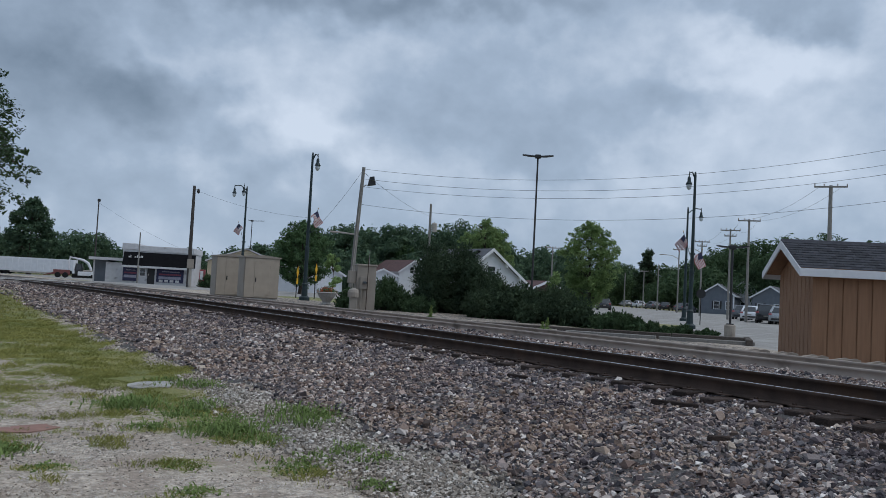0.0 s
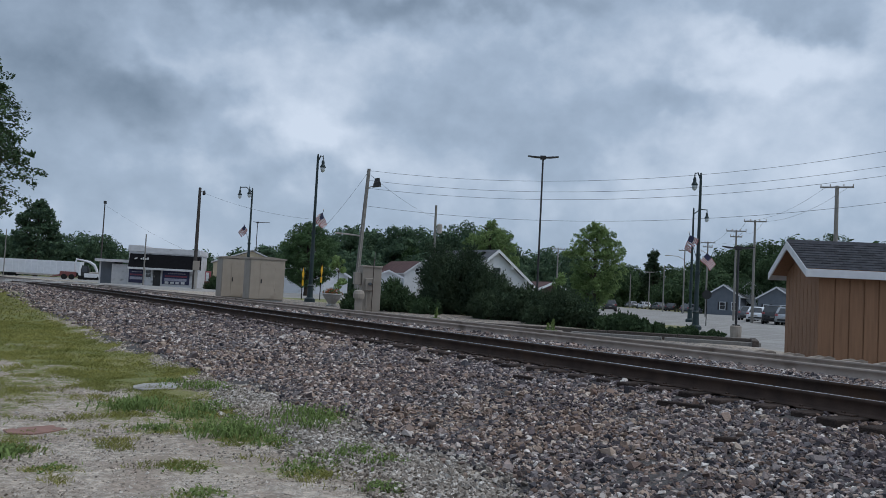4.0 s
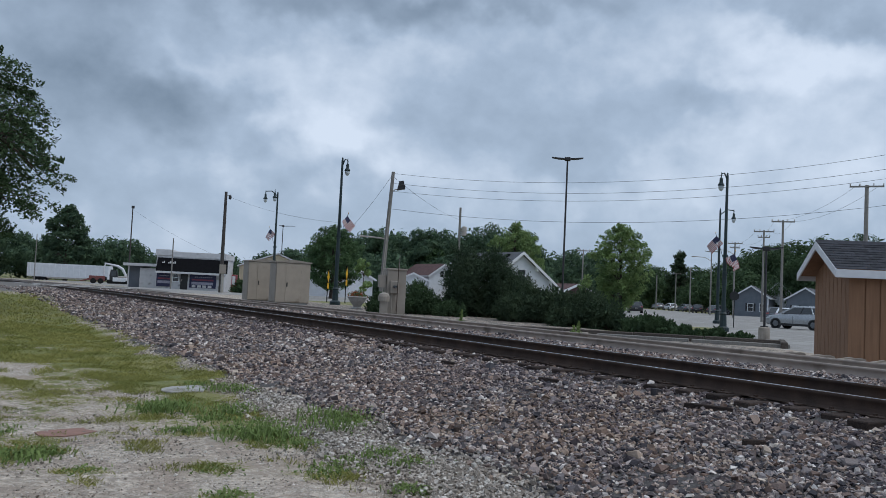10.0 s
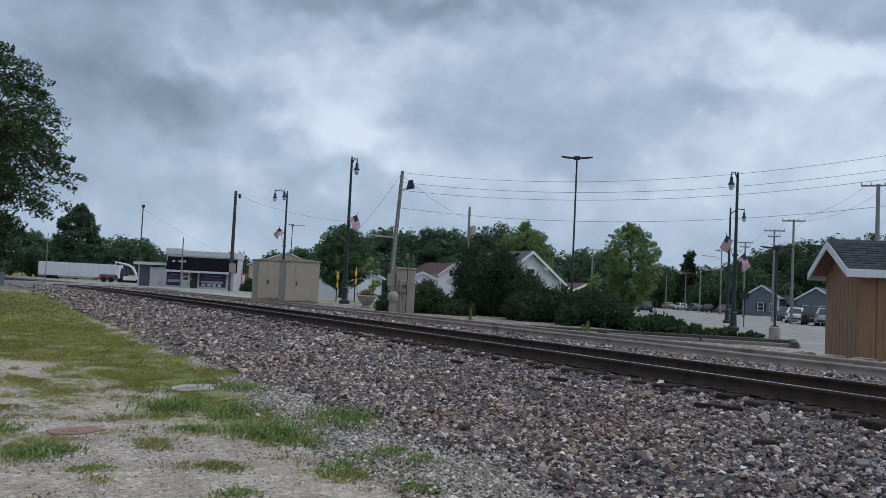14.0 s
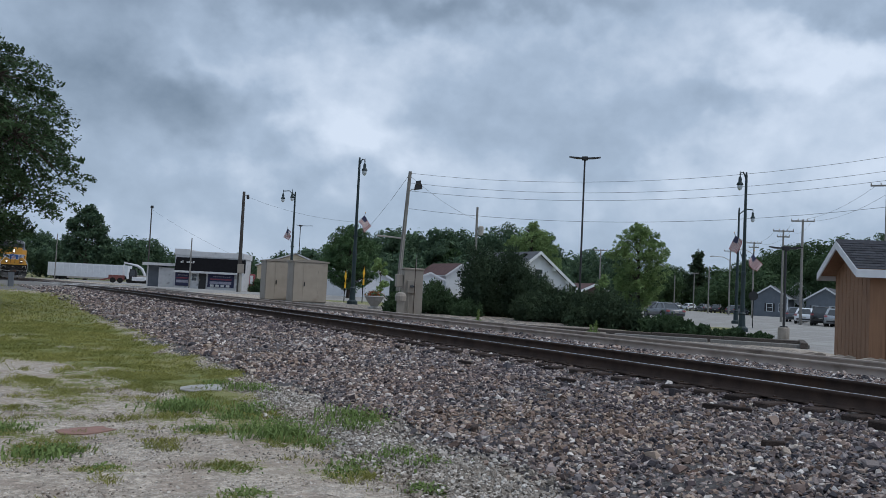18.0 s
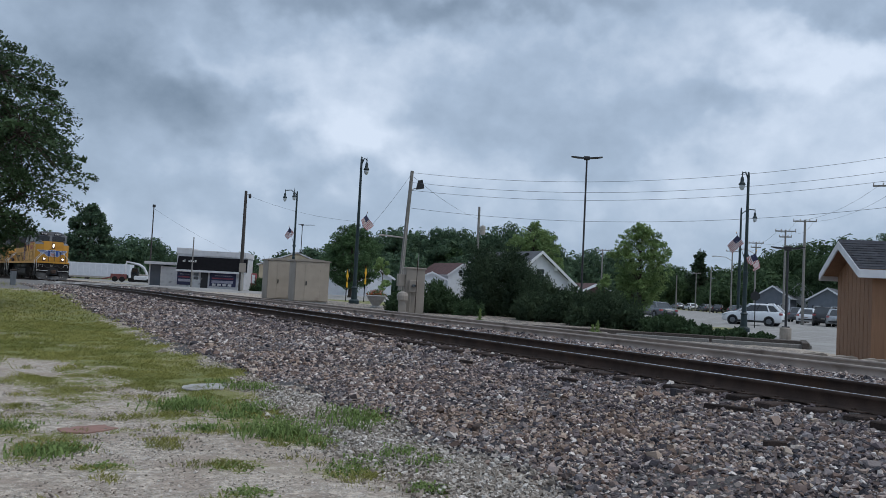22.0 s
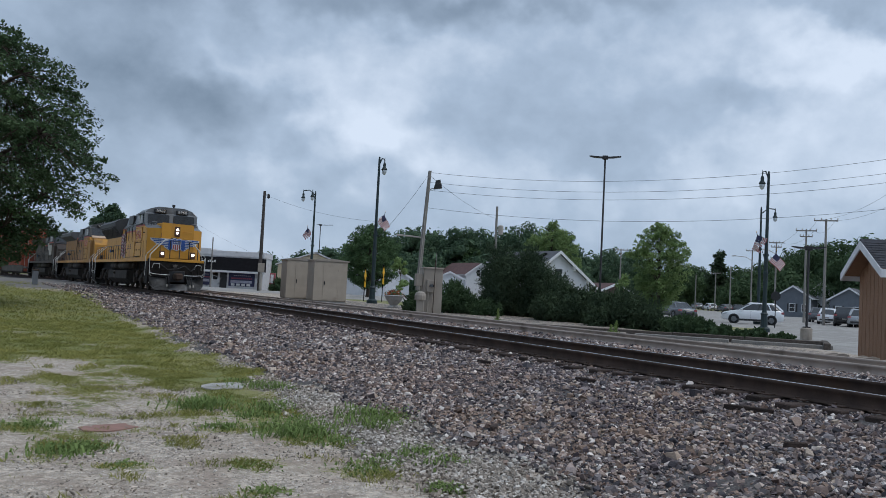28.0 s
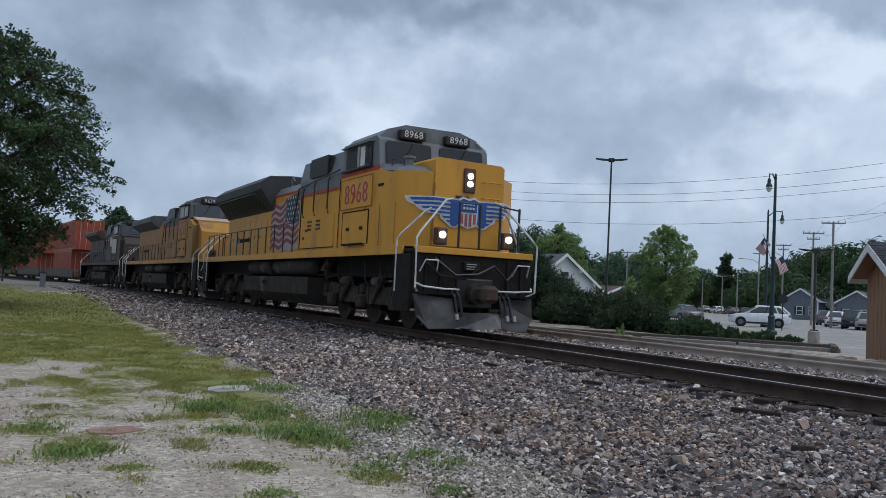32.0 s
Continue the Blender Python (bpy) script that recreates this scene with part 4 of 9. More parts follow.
def spray_tree(name, base, profile, leaf_mat, label, sprays=300, spray=(1.1, 0.7, 0.28), leaves=150, size=0.1, droop=-0.25, seed=1, trunk=0.3, fork=2.0, inner=0.45, lean=(0, 0), category="tree", group="", side=1.0):
    """A tree whose leaves hang in sprays on real twigs. profile: (height, radius) pairs of the crown; droop: rise of a spray per metre outwards."""
    rnd, rng = random.Random(seed), np.random.default_rng(seed)
    t = thing(name, Matrix.Translation(base), label, category, group)
    zs, rs = [q[0] for q in profile], [q[1] for q in profile]
    top, low = zs[-1], zs[0]
    bm = bmesh.new()
    tube(bm, [(0, 0, -0.3), (0, 0, 0.3), (0.06, 0.05, fork), (lean[0] * 0.5, lean[1] * 0.5, (fork + top) / 2), (lean[0], lean[1], top * 0.93)], [trunk * 1.4, trunk, trunk * 0.85, trunk * 0.5, trunk * 0.1], 9)
    limbs = []
    for k in range(18):
        a, f = k * 2.4 + rnd.uniform(-0.3, 0.3), (k + 0.5) / 18
        z1 = low + (top - low) * (0.12 + 0.8 * f)
        r1 = float(np.interp(z1, zs, rs)) * 0.62
        z0 = max(fork * 0.8, z1 - r1 * 0.7)
        c = (lean[0] * z0 / top, lean[1] * z0 / top)
        pts = [Vector((c[0], c[1], z0)), Vector((c[0] + math.cos(a) * r1 * 0.5, c[1] + math.sin(a) * r1 * 0.5, z0 + (z1 - z0) * 0.6)), Vector((c[0] + math.cos(a) * r1, c[1] + math.sin(a) * r1, z1))]
        tube(bm, pts, [trunk * 0.4, trunk * 0.24, trunk * 0.1], 6)
        limbs += [pts[1], (pts[1] + pts[2]) / 2, pts[2]]
    out = []
    for k in range(sprays):
        z = low + (top - low) * rnd.random()
        while rnd.random() > float(np.interp(z, zs, rs)) / max(rs):
            z = low + (top - low) * rnd.random()
        a = rnd.uniform(0, 6.283)
        lump = 0.98 + 0.07 * math.sin(a * 3 + z * 1.3 + seed) + 0.06 * math.sin(a * 7 - z * 2.1)
        q = inner + (1 - inner) * rnd.random() ** 0.55
        r = float(np.interp(z, zs, rs)) * q * lump
        tip = Vector((lean[0] * z / top + math.cos(a) * r, lean[1] * z / top + math.sin(a) * r * side, z))
        d = Vector((math.cos(a + rnd.uniform(-0.6, 0.6)), math.sin(a + rnd.uniform(-0.6, 0.6)), droop + rnd.uniform(-0.25, 0.25) + 0.9 * max(0, (z - low) / (top - low) - 0.72) * 2)).normalized()
        L, W, H = (v * rnd.uniform(0.65, 1.25) for v in spray)
        root = tip - d * L
        near = min(limbs, key=lambda v: (v - root).length_squared)
        tube(bm, [near, near.lerp(root, 0.55) + Vector((0, 0, 0.12)), root, tip], [trunk * 0.075, trunk * 0.055, trunk * 0.04, trunk * 0.012], 4, cap=False)
        across = d.cross(Vector((0, 0, 1))).normalized()
        up = across.cross(d)
        n = int(leaves * rnd.uniform(0.6, 1.3))
        f = rng.random(n) ** 0.8
        w = W * np.sin(np.clip(f * 2.6 + 0.35, 0, 3.0))
        P = np.array(root)[None] + np.outer(f * L, np.array(d)) + np.outer(rng.uniform(-1, 1, n) * w, np.array(across)) + np.outer(rng.normal(0, 0.5, n) * H, np.array(up))
        P[:, 2] -= 0.25 * W * f * f
        out.append(P)
    part("trunk", bm, M_BARK, t)
    P = np.concatenate(out)
    n = len(P)
    u = rng.normal(size=(n, 3))
    u[:, 2] = u[:, 2] * 0.35 - 0.35
    u /= np.linalg.norm(u, axis=1)[:, None]
    v = np.cross(u, np.array([0, 0, 1.0]) + 0.55 * rng.normal(size=(n, 3)))
    v /= np.linalg.norm(v, axis=1)[:, None] + 1e-9
    s = size * rng.uniform(0.6, 1.35, n)[:, None]
    V = np.stack([P - u * s, P + v * s * 0.5, P + u * s - 0.2 * s * np.array([0, 0, 1]), P - v * s * 0.5], 1).reshape(-1, 3)
    ob = new("crown", raw_mesh("crown", V, np.arange(len(V)).reshape(-1, 4), 4, leaf_mat))
    ob.parent = t
    return t


def shoots(centres, radii, count, per, size, rng, reach=0.5):
    """Narrow leaves set along short shoots that point outwards and up from each lobe."""
    c, r = np.asarray(centres, float), np.asarray(radii, float)
    p = r ** 2
    k = rng.choice(len(c), count, p=p / p.sum())
    d = rng.normal(size=(count, 3))
    d[:, 2] += 0.25
    d /= np.linalg.norm(d, axis=1)[:, None]
    root = c[k] + d * (r[k] * 0.72)[:, None]
    g = d + np.array([0, 0, 0.75]) + 0.3 * rng.normal(size=(count, 3))
    g /= np.linalg.norm(g, axis=1)[:, None]
    ln = reach * r[k] * rng.uniform(0.5, 1.25, count)
    f = np.tile(np.linspace(0.0, 1.0, per), (count, 1)) + rng.normal(0, 0.04, (count, per))
    wide = (1.1 - f).clip(0.1, 1)
    P = root[:, None] + g[:, None] * (f * ln[:, None])[..., None] + rng.normal(size=(count, per, 3)) * (0.13 * ln[:, None] * wide)[..., None]
    u = g[:, None] + 0.55 * rng.normal(size=(count, per, 3))
    P, u = P.reshape(-1, 3), u.reshape(-1, 3)
    u /= np.linalg.norm(u, axis=1)[:, None]
    v = np.cross(u, np.repeat(d, per, axis=0) + 0.4 * rng.normal(size=u.shape))
    v /= np.linalg.norm(v, axis=1)[:, None] + 1e-9
    s = size * rng.uniform(0.7, 1.4, len(P))[:, None]
    return np.stack([P - u * s, P + v * s * 0.38, P + u * s, P - v * s * 0.38], 1).reshape(-1, 3)


def shrub(name, base, size3, leaf_mat, label, leaves=3000, size=0.09, seed=1, lobes=22, group=""):
    """A low bush: several stems and a lumpy mass of leaves down to the ground."""
    rnd, rng = random.Random(seed), np.random.default_rng(seed)
    t = thing(name, Matrix.Translation(base), label, "bush", group)
    w, d, h = size3
    cs, rs = [], []
    for i in range(lobes):
        a, q = rnd.uniform(0, 6.283), math.sqrt(rnd.random())
        top = h * (1 - 0.55 * q * q) * rnd.uniform(0.5, 1.12)
        cs.append((math.cos(a) * q * w * 0.42, math.sin(a) * q * d * 0.42, top * (0.72 if i % 3 else 0.25)))
        rs.append(min(h * 0.4, 0.28 * min(w, d) + 0.12) * rnd.uniform(0.3, 0.9))
    bm = bmesh.new()
    for c in cs[::3]:
        tube(bm, [(c[0] * 0.2, c[1] * 0.2, -0.15), (c[0] * 0.6, c[1] * 0.6, c[2] * 0.5), c], [0.045, 0.03, 0.012], 5)
    if h > 0.35:
        tagged(part("stem", bm, M_BARK, t), kind="stuff")
    V = np.concatenate([shoots(cs, rs, leaves // 16, 16, size, rng, reach=0.55), leaf_cloud(cs, rs, leaves // 5, size * 1.6, rng, flat=0.85, shell=0.2)])
    V[:, 2] = np.maximum(V[:, 2], -0.1)
    ob = new("foliage", raw_mesh("foliage", V, np.arange(len(V)).reshape(-1, 4), 4, leaf_mat))
    ob.parent = t
    return t


def at(bearing, rng, z=None):
    x, y = polar(bearing, rng)
    return (x, y, float(ground_height(np.array(x), np.array(y))) if z is None else z)


def woods(name, rows, leaf_mat, label, seed):
    """Far trees standing close together: one mass of leaves over dark stems. rows: bearing, range, height, half width."""
    rng, rnd = np.random.default_rng(seed), random.Random(seed)
    vs, bm = [], bmesh.new()
    for b, r, h, w in rows:
        x, y, z = at(b, r)
        cs, rs = [], []
        for _ in range(70):
            q, a = math.sqrt(rnd.random()), rnd.uniform(0, 6.283)
            cs.append((x + math.cos(a) * q * w * 1.05, y + math.sin(a) * q * w * 1.05, z + h * (0.05 + 0.72 * rnd.random() ** 0.8 * (1 - 0.42 * q * q))))
            rs.append(w * rnd.uniform(0.15, 0.3))
        vs.append(leaf_cloud(cs, rs, 9500, 0.26, rng, flat=0.75, shell=0.72))
        core = [(x + math.cos(k * 2.4) * w * 0.3, y + math.sin(k * 2.4) * w * 0.3, z + h * (0.15 + 0.08 * k)) for k in range(7)]
        vs.append(leaf_cloud(core, [w * 0.5] * 7, 900, 0.6, rng, shell=0.3))
        tube(bm, [(x, y, z - 0.4), (x, y, z + h * 0.6)], [0.3, 0.12], 6)
    V = np.concatenate(vs)
    t = thing(name, Matrix(), label, "trees", kind="stuff")
    tagged(part("stem", bm, M_BARK, t), kind="stuff")
    ob = new("leaves", raw_mesh("leaves", V, np.arange(len(V)).reshape(-1, 4), 4, leaf_mat))
    ob.parent = t
    tagged(ob, kind="stuff")


# the large tree beside the track, its crown hanging over the turf
spray_tree("large_tree", at(-33.2, 39), [(1.6, 3.4), (2.6, 4.8), (3.6, 5.6), (4.8, 6.5), (6.3, 6.6), (7.6, 6.3), (8.9, 5.5), (10.2, 4.3), (11.3, 2.4), (12.0, 0.4)], M_LEAF_DARK, "large spreading broadleaf tree with drooping dark green sprays", sprays=980, spray=(1.25, 0.6, 0.22), leaves=115, size=0.085, droop=-0.3, seed=7, trunk=0.42, fork=2.4, inner=0.3)
spray_tree("round_tree", at(-7.0, 84), [(1.3, 1.9), (2.4, 2.9), (3.8, 3.25), (5.3, 3.0), (6.5, 2.1), (7.3, 0.7)], M_LEAF_MID, "round green broadleaf tree beside a white garage", sprays=380, spray=(1.35, 0.36, 0.22), leaves=76, size=0.1, droop=0.4, seed=12, trunk=0.2, fork=1.4)
spray_tree("street_tree", at(12.1, 70), [(0.9, 0.9), (1.8, 1.7), (3.2, 2.3), (4.8, 2.7), (6.0, 2.5), (7.0, 1.6), (7.9, 0.4)], M_LEAF_LIGHT, "light green young maple tree in a lot", sprays=360, spray=(1.0, 0.34, 0.22), leaves=72, size=0.09, droop=0.45, seed=23, trunk=0.16, fork=1.3)
spray_tree("small_maple", at(9.9, 62), [(0.2, 0.6), (1.2, 1.1), (2.3, 0.9), (3.2, 0.2)], M_LEAF_LIGHT, "small light green maple before a larger one", sprays=60, spray=(0.6, 0.3, 0.2), leaves=50, size=0.1, droop=0.4, seed=29, trunk=0.07, fork=0.5)
spray_tree("dark_tree", at(-23.4, 190), [(2.0, 3.6), (5, 5.2), (8.5, 5.4), (11.5, 4.4), (14, 2.8), (15.6, 0.8)], M_LEAF_FAR, "tall dark broadleaf tree behind a trailer", sprays=260, spray=(2.0, 1.1, 0.7), leaves=48, size=0.32, droop=0.1, seed=31, trunk=0.4, fork=3.0)
spray_tree("conifer", at(15.8, 215), [(3.0, 2.6), (5, 3.6), (5.6, 2.6), (8, 3.6), (8.6, 2.2), (11, 2.9), (11.6, 1.5), (13.6, 1.8), (14.2, 0.8), (16, 0.2)], M_LEAF_EVER, "tall dark pine with layered boughs among far trees", sprays=150, spray=(2.2, 0.8, 0.35), leaves=36, size=0.34, droop=0.1, seed=40, trunk=0.3, fork=2.5, inner=0.2)
spray_tree("light_tree", at(5.1, 135), [(1.5, 3.2), (4, 4.8), (7, 5.3), (10, 4.4), (12, 2.6), (13.3, 0.6)], M_LEAF_LIGHT, "full light green tree behind a white house", sprays=420, spray=(1.5, 0.6, 0.4), leaves=62, size=0.18, droop=0.3, seed=44, trunk=0.3, fork=2.0)
spray_tree("light_tree", at(-0.4, 160), [(0.8, 2.6), (3, 3.8), (6, 4.0), (9, 3.0), (11, 0.8)], M_LEAF_MID, "light green tree before the wood belt", sprays=220, spray=(1.4, 0.8, 0.5), leaves=45, size=0.26, droop=0.25, seed=47, trunk=0.25, fork=1.5)
tree("young_tree", at(-4.9, 66), 3.6, 0.9, 0.8, M_LEAF_LIGHT, "small thin young tree by the lawn", leaves=900, size=0.12, seed=49, lobes=12, trunk=0.05, lobe=(0.2, 0.4))

WOODS_MID = [(-4.2, 165, 17.5, 5), (-2.6, 170, 17.5, 5.5), (-1.2, 160, 16.9, 5), (0.4, 165, 18.1, 5.5), (2.0, 165, 19.2, 5.5), (3.6, 165, 19.2, 5.5), (5.2, 160, 18.1, 5), (6.4, 165, 14.7, 4.5), (-6, 175, 15.3, 5), (-8, 180, 13.0, 5), (-9.8, 190, 11.9, 5), (-11.5, 200, 10.7, 5), (7.8, 215, 17.0, 6), (9.2, 210, 18.0, 6), (10.6, 220, 18.5, 6), (-3.4, 150, 10.2, 5), (1.2, 150, 10.2, 5), (6.0, 145, 9.0, 5)]
WOODS_LEFT = [(-27.6, 220, 15, 6), (-25.9, 225, 14, 6), (-22.3, 230, 12.5, 6), (-20.9, 220, 14, 6), (-19.6, 225, 13.5, 6), (-18.4, 235, 10, 5), (-13.8, 240, 11.5, 6), (-30, 220, 16, 7), (-33, 220, 16, 7), (-15.6, 245, 8, 5), (-24.6, 220, 11, 6)]
WOODS_RIGHT = [(12.9, 240, 12.6, 6.5), (14.2, 240, 14.2, 6.5), (15.5, 240, 12.6, 6.5), (16.9, 235, 14.7, 6.5), (18.2, 235, 14.7, 6.5), (19.6, 200, 13.7, 6.5), (21.0, 180, 15.8, 6.5), (22.3, 170, 17.3, 6.5), (23.6, 165, 18.4, 6.5), (24.9, 160, 18.9, 6.5), (26.3, 165, 18.9, 6.5), (27.8, 165, 17.9, 6.5), (11.6, 260, 11.6, 6.5), (29.4, 170, 17.9, 7), (17.6, 200, 9.5, 6), (20.3, 160, 9.5, 6), (20.4, 185, 16.5, 6.5), (21.7, 175, 17.5, 6.5), (19.0, 205, 15, 6.5), (13.5, 225, 13.5, 6)]
woods("woods_middle", WOODS_MID, M_LEAF_FAR, "belt of full green trees behind the houses", 51)
woods("woods_west", WOODS_LEFT, M_LEAF_FAR, "dark green trees beyond the level crossing", 52)
woods("woods_east", WOODS_RIGHT, M_LEAF_DARK, "dark green trees along a far street", 53)

SHRUBS = [
    # bearing, range, width, depth, height, dark?
    (3.1, 43.5, 4.2, 3.4, 4.5, 1), (4.9, 43, 2.6, 2.6, 3.3, 1), (1.9, 43.5, 1.6, 2.4, 2.3, 1), (0.2, 43, 1.8, 2.0, 0.9, 0), (-1.3, 42, 1.7, 2.0, 1.75, 0), (0.9, 41, 1.5, 1.5, 0.8, 0),
    (6.2, 41, 2.6, 2.2, 1.9, 1), (7.8, 39.5, 2.5, 2.2, 1.75, 1), (9.4, 38.2, 2.4, 2.2, 1.75, 1), (10.7, 37, 1.9, 2.2, 1.55, 1), (11.5, 36, 1.4, 2.0, 1.0, 1), (5.4, 39, 2.2, 2.0, 1.4, 1), (8.8, 36.6, 2.2, 1.6, 1.1, 1),
    (13.5, 33.5, 1.2, 1.4, 0.85, 0), (14.8, 33.0, 1.3, 1.4, 0.8, 0), (16.6, 31.2, 1.4, 1.0, 0.52, 0), (18.2, 30.8, 1.4, 0.9, 0.46, 0), (19.6, 30.6, 0.9, 0.8, 0.4, 0), (-3.8, 41, 1.2, 1.1, 1.0, 0), (-12.9, 96, 1.8, 1.5, 1.7, 0),
]
for k, (b, r, w, d, h, dark) in enumerate(SHRUBS):
    mat = M_LEAF_EVER if dark else M_LEAF_DARK
    what = "dark dense evergreen shrub behind the siding" if dark else "low green leafy bush beside the siding"
    shrub("evergreen_shrub" if dark else "leafy_bush", at(b, r), (w, d, h), mat, what, leaves=int(6000 + 2600 * w * h), size=0.05, seed=60 + k, group="shrubs along the siding", lobes=46)


# ---- poles, lamps and wires ----
def wood_pole(name, b, r, top, label, rad=0.16, lean=0.0, arms=(), mat=None, extra=None):
    """A tapered round pole; lean: metres by which its top stands off to the viewer's right; arms: heights below the top and lengths."""
    x, y, z = at(b, r)
    t = thing(name, pose(x, y, z, 0, 0, -b), label, "utility pole", "utility poles")
    h, rad = top - z, rad * (0.8 if r < 84 else 0.62)
    part("shaft", T([(0, 0, -0.4), (lean * 0.5, 0, h * 0.5), (lean, 0, h)], [rad, rad * 0.85, rad * 0.68], 10), mat or M_WOODPOLE, t)
    for down, ln in arms:
        bm = B((lean - ln / 2, -0.16, h - down - 0.06), (lean + ln / 2, -0.05, h - down + 0.06), 0.01)
        arm = part("crossarm", bm, M_WOODPOLE, t)
        for q in (-0.48, -0.2, 0.2, 0.48):
            bm = turned(bmesh.new(), [(0.02, 0), (0.05, 0.05), (0.035, 0.1), (0.05, 0.14), (0.02, 0.17)], 8, (lean + q * ln, -0.1, h - down + 0.06))
            part("insulator", bm, M_GREYPAINT, arm)
    if extra:
        extra(t, h, lean)
    return t


def wire(a, z, sag=0.4, r=0.009, label="thin dark overhead wire"):
    a, z = Vector(a), Vector(z)
    pts = [a.lerp(z, k / 16) - Vector((0, 0, 4 * sag * (k / 16) * (1 - k / 16))) for k in range(17)]
    ob = finish("overhead_wire", T(pts, r, 5), M_WIRE)
    tagged(ob, label, "wire", "overhead wires")


def floodlight(t, h, lean):
    arm = part("lamp_arm", T([(lean * 0.85, 0, h - 1.2), (lean + 0.15, -0.05, h - 1.0), (lean + 0.36, -0.08, h - 0.98)], 0.025, 6), M_GREYPAINT, t)
    bm = PR([(0.25, -1.05), (0.3, -0.78), (0.68, -0.72), (0.72, -0.95)], -0.2, 0.1)
    bmesh.ops.translate(bm, vec=(lean, 0, h), verts=bm.verts[:])
    part("floodlight", bm, M_BLACK, arm)
    bm = PR([(0.32, -0.72), (0.36, -0.5), (0.62, -0.45), (0.66, -0.66)], 0.12, 0.36)
    bmesh.ops.translate(bm, vec=(lean, 0, h), verts=bm.verts[:])
    part("floodlight", bm, M_BLACK, arm)
    part("lamp_arm", T([(lean * 0.55, 0, 3.95), (-0.6, 0, 4.02), (-1.25, 0, 4.05)], 0.05, 6), M_GREYPAINT, t)
    part("conduit", T([(lean * 0.2, -0.17, h * 0.2), (lean * 0.7, -0.15, h * 0.7)], 0.02, 5), M_GREYPAINT, t)


def transformer(t, h, lean):
    bm = turned(bmesh.new(), [(0.05, -0.05), (0.24, 0), (0.25, 0.75), (0.2, 0.82), (0.05, 0.86)], 12, (lean + 0.42, -0.05, h - 2.6))
    part("transformer", bm, M_GREYPAINT, t)
    part("bracket", B((lean, -0.05, h - 2.2), (lean + 0.4, 0.0, h - 2.1)), M_GREYPAINT, t)


def small_head(t, h, lean):
    part("lamp_head", B((-0.16, -0.2, h - 0.02), (0.2, 0.16, h + 0.32), 0.05), M_BLACK, t)


def street_arm(t, h, lean):
    part("lamp_arm", T([(lean, 0, h - 0.4), (lean + 0.35, -0.1, h - 0.3)], 0.03, 6), M_GREYPAINT, t)
    part("lamp_head", turned(bmesh.new(), [(0.03, 0.1), (0.12, 0), (0.14, -0.25), (0.05, -0.35)], 8, (lean + 0.38, -0.1, h - 0.35)), M_BLACK, t)


def cobra(t, h, lean):
    side = -1 if h > 9.3 else 1
    part("lamp_arm", T([(lean, 0, h - 1.6), (side * 0.9, -0.3, h - 1.1), (side * 2.2, -0.7, h - 1.0)], 0.045, 6), M_GREYPAINT, t)
    part("lamp_head", PR([(side * 2.15, h - 1.05), (side * 2.3, h - 0.93), (side * 2.9, h - 0.98), (side * 2.85, h - 1.1)], -0.85, -0.55), M_GREYPAINT, t)


wood_pole("utility_pole", -3.78, 48, 7.55, "leaning weathered wooden utility pole with a floodlight", rad=0.17, lean=0.42, extra=floodlight)
def sleeved(t, h, lean):
    street_arm(t, h, lean)
    part("conduit_sleeve", T([(0.12, -0.2, -0.1), (0.12, -0.2, 1.9)], 0.13, 8), M_GREYPAINT, t, "pale conduit cover at the foot of the pole")
    part("meter_box", B((-0.2, -0.42, 1.75), (0.4, -0.16, 2.6), 0.02), M_CABINET, t)


wood_pole("utility_pole", -14.12, 82, 9.34, "thick dark wooden pole with a small lamp", rad=0.23, mat=M_DARKPOLE, extra=sleeved)
wood_pole("utility_pole", 1.35, 80, 8.95, "grey wooden utility pole with a transformer", rad=0.19, extra=transformer)
wood_pole("utility_pole", -19.76, 110, 9.35, "slim dark pole with a lamp at its top", rad=0.15, mat=M_DARKPOLE, extra=small_head)
wood_pole("utility_pole", -17.2, 98, 5.46, "short wooden service pole by a white shop", rad=0.14)
wood_pole("utility_pole", 26.6, 70, 10.3, "grey utility pole with one crossarm", rad=0.24, arms=((0.12, 2.3),))
wood_pole("utility_pole", 21.95, 85, 9.1, "grey utility pole with one crossarm", rad=0.22, arms=((0.15, 2.0),))
wood_pole("utility_pole", 20.85, 95, 9.0, "grey utility pole with two crossarms", rad=0.2, arms=((0.15, 2.0), (0.75, 1.2)))
wood_pole("utility_pole", 19.15, 115, 9.1, "grey utility pole with two crossarms", rad=0.2, arms=((0.15, 1.8), (0.7, 1.2)), extra=cobra)
wood_pole("utility_pole", 17.75, 135, 9.2, "pale utility pole with one crossarm", rad=0.2, arms=((0.15, 1.8),), extra=cobra)
wood_pole("utility_pole", 16.5, 150, 7.3, "pale far utility pole", rad=0.2)
wood_pole("utility_pole", 14.4, 190, 6.9, "pale far utility pole", rad=0.22)
wood_pole("utility_pole", 15.6, 185, 7.4, "far grey utility pole with a crossarm", rad=0.22, arms=((0.2, 1.8),))
wood_pole("utility_pole", 9.62, 120, 7.85, "wooden utility pole with a crossarm behind the shrubs", rad=0.19, arms=((0.2, 1.8),))
wood_pole("utility_pole", -2.55, 120, 6.0, "slim grey post among trees", rad=0.08)
wood_pole("utility_pole", -25.1, 150, 7.2, "pale far pole among trees", rad=0.14)


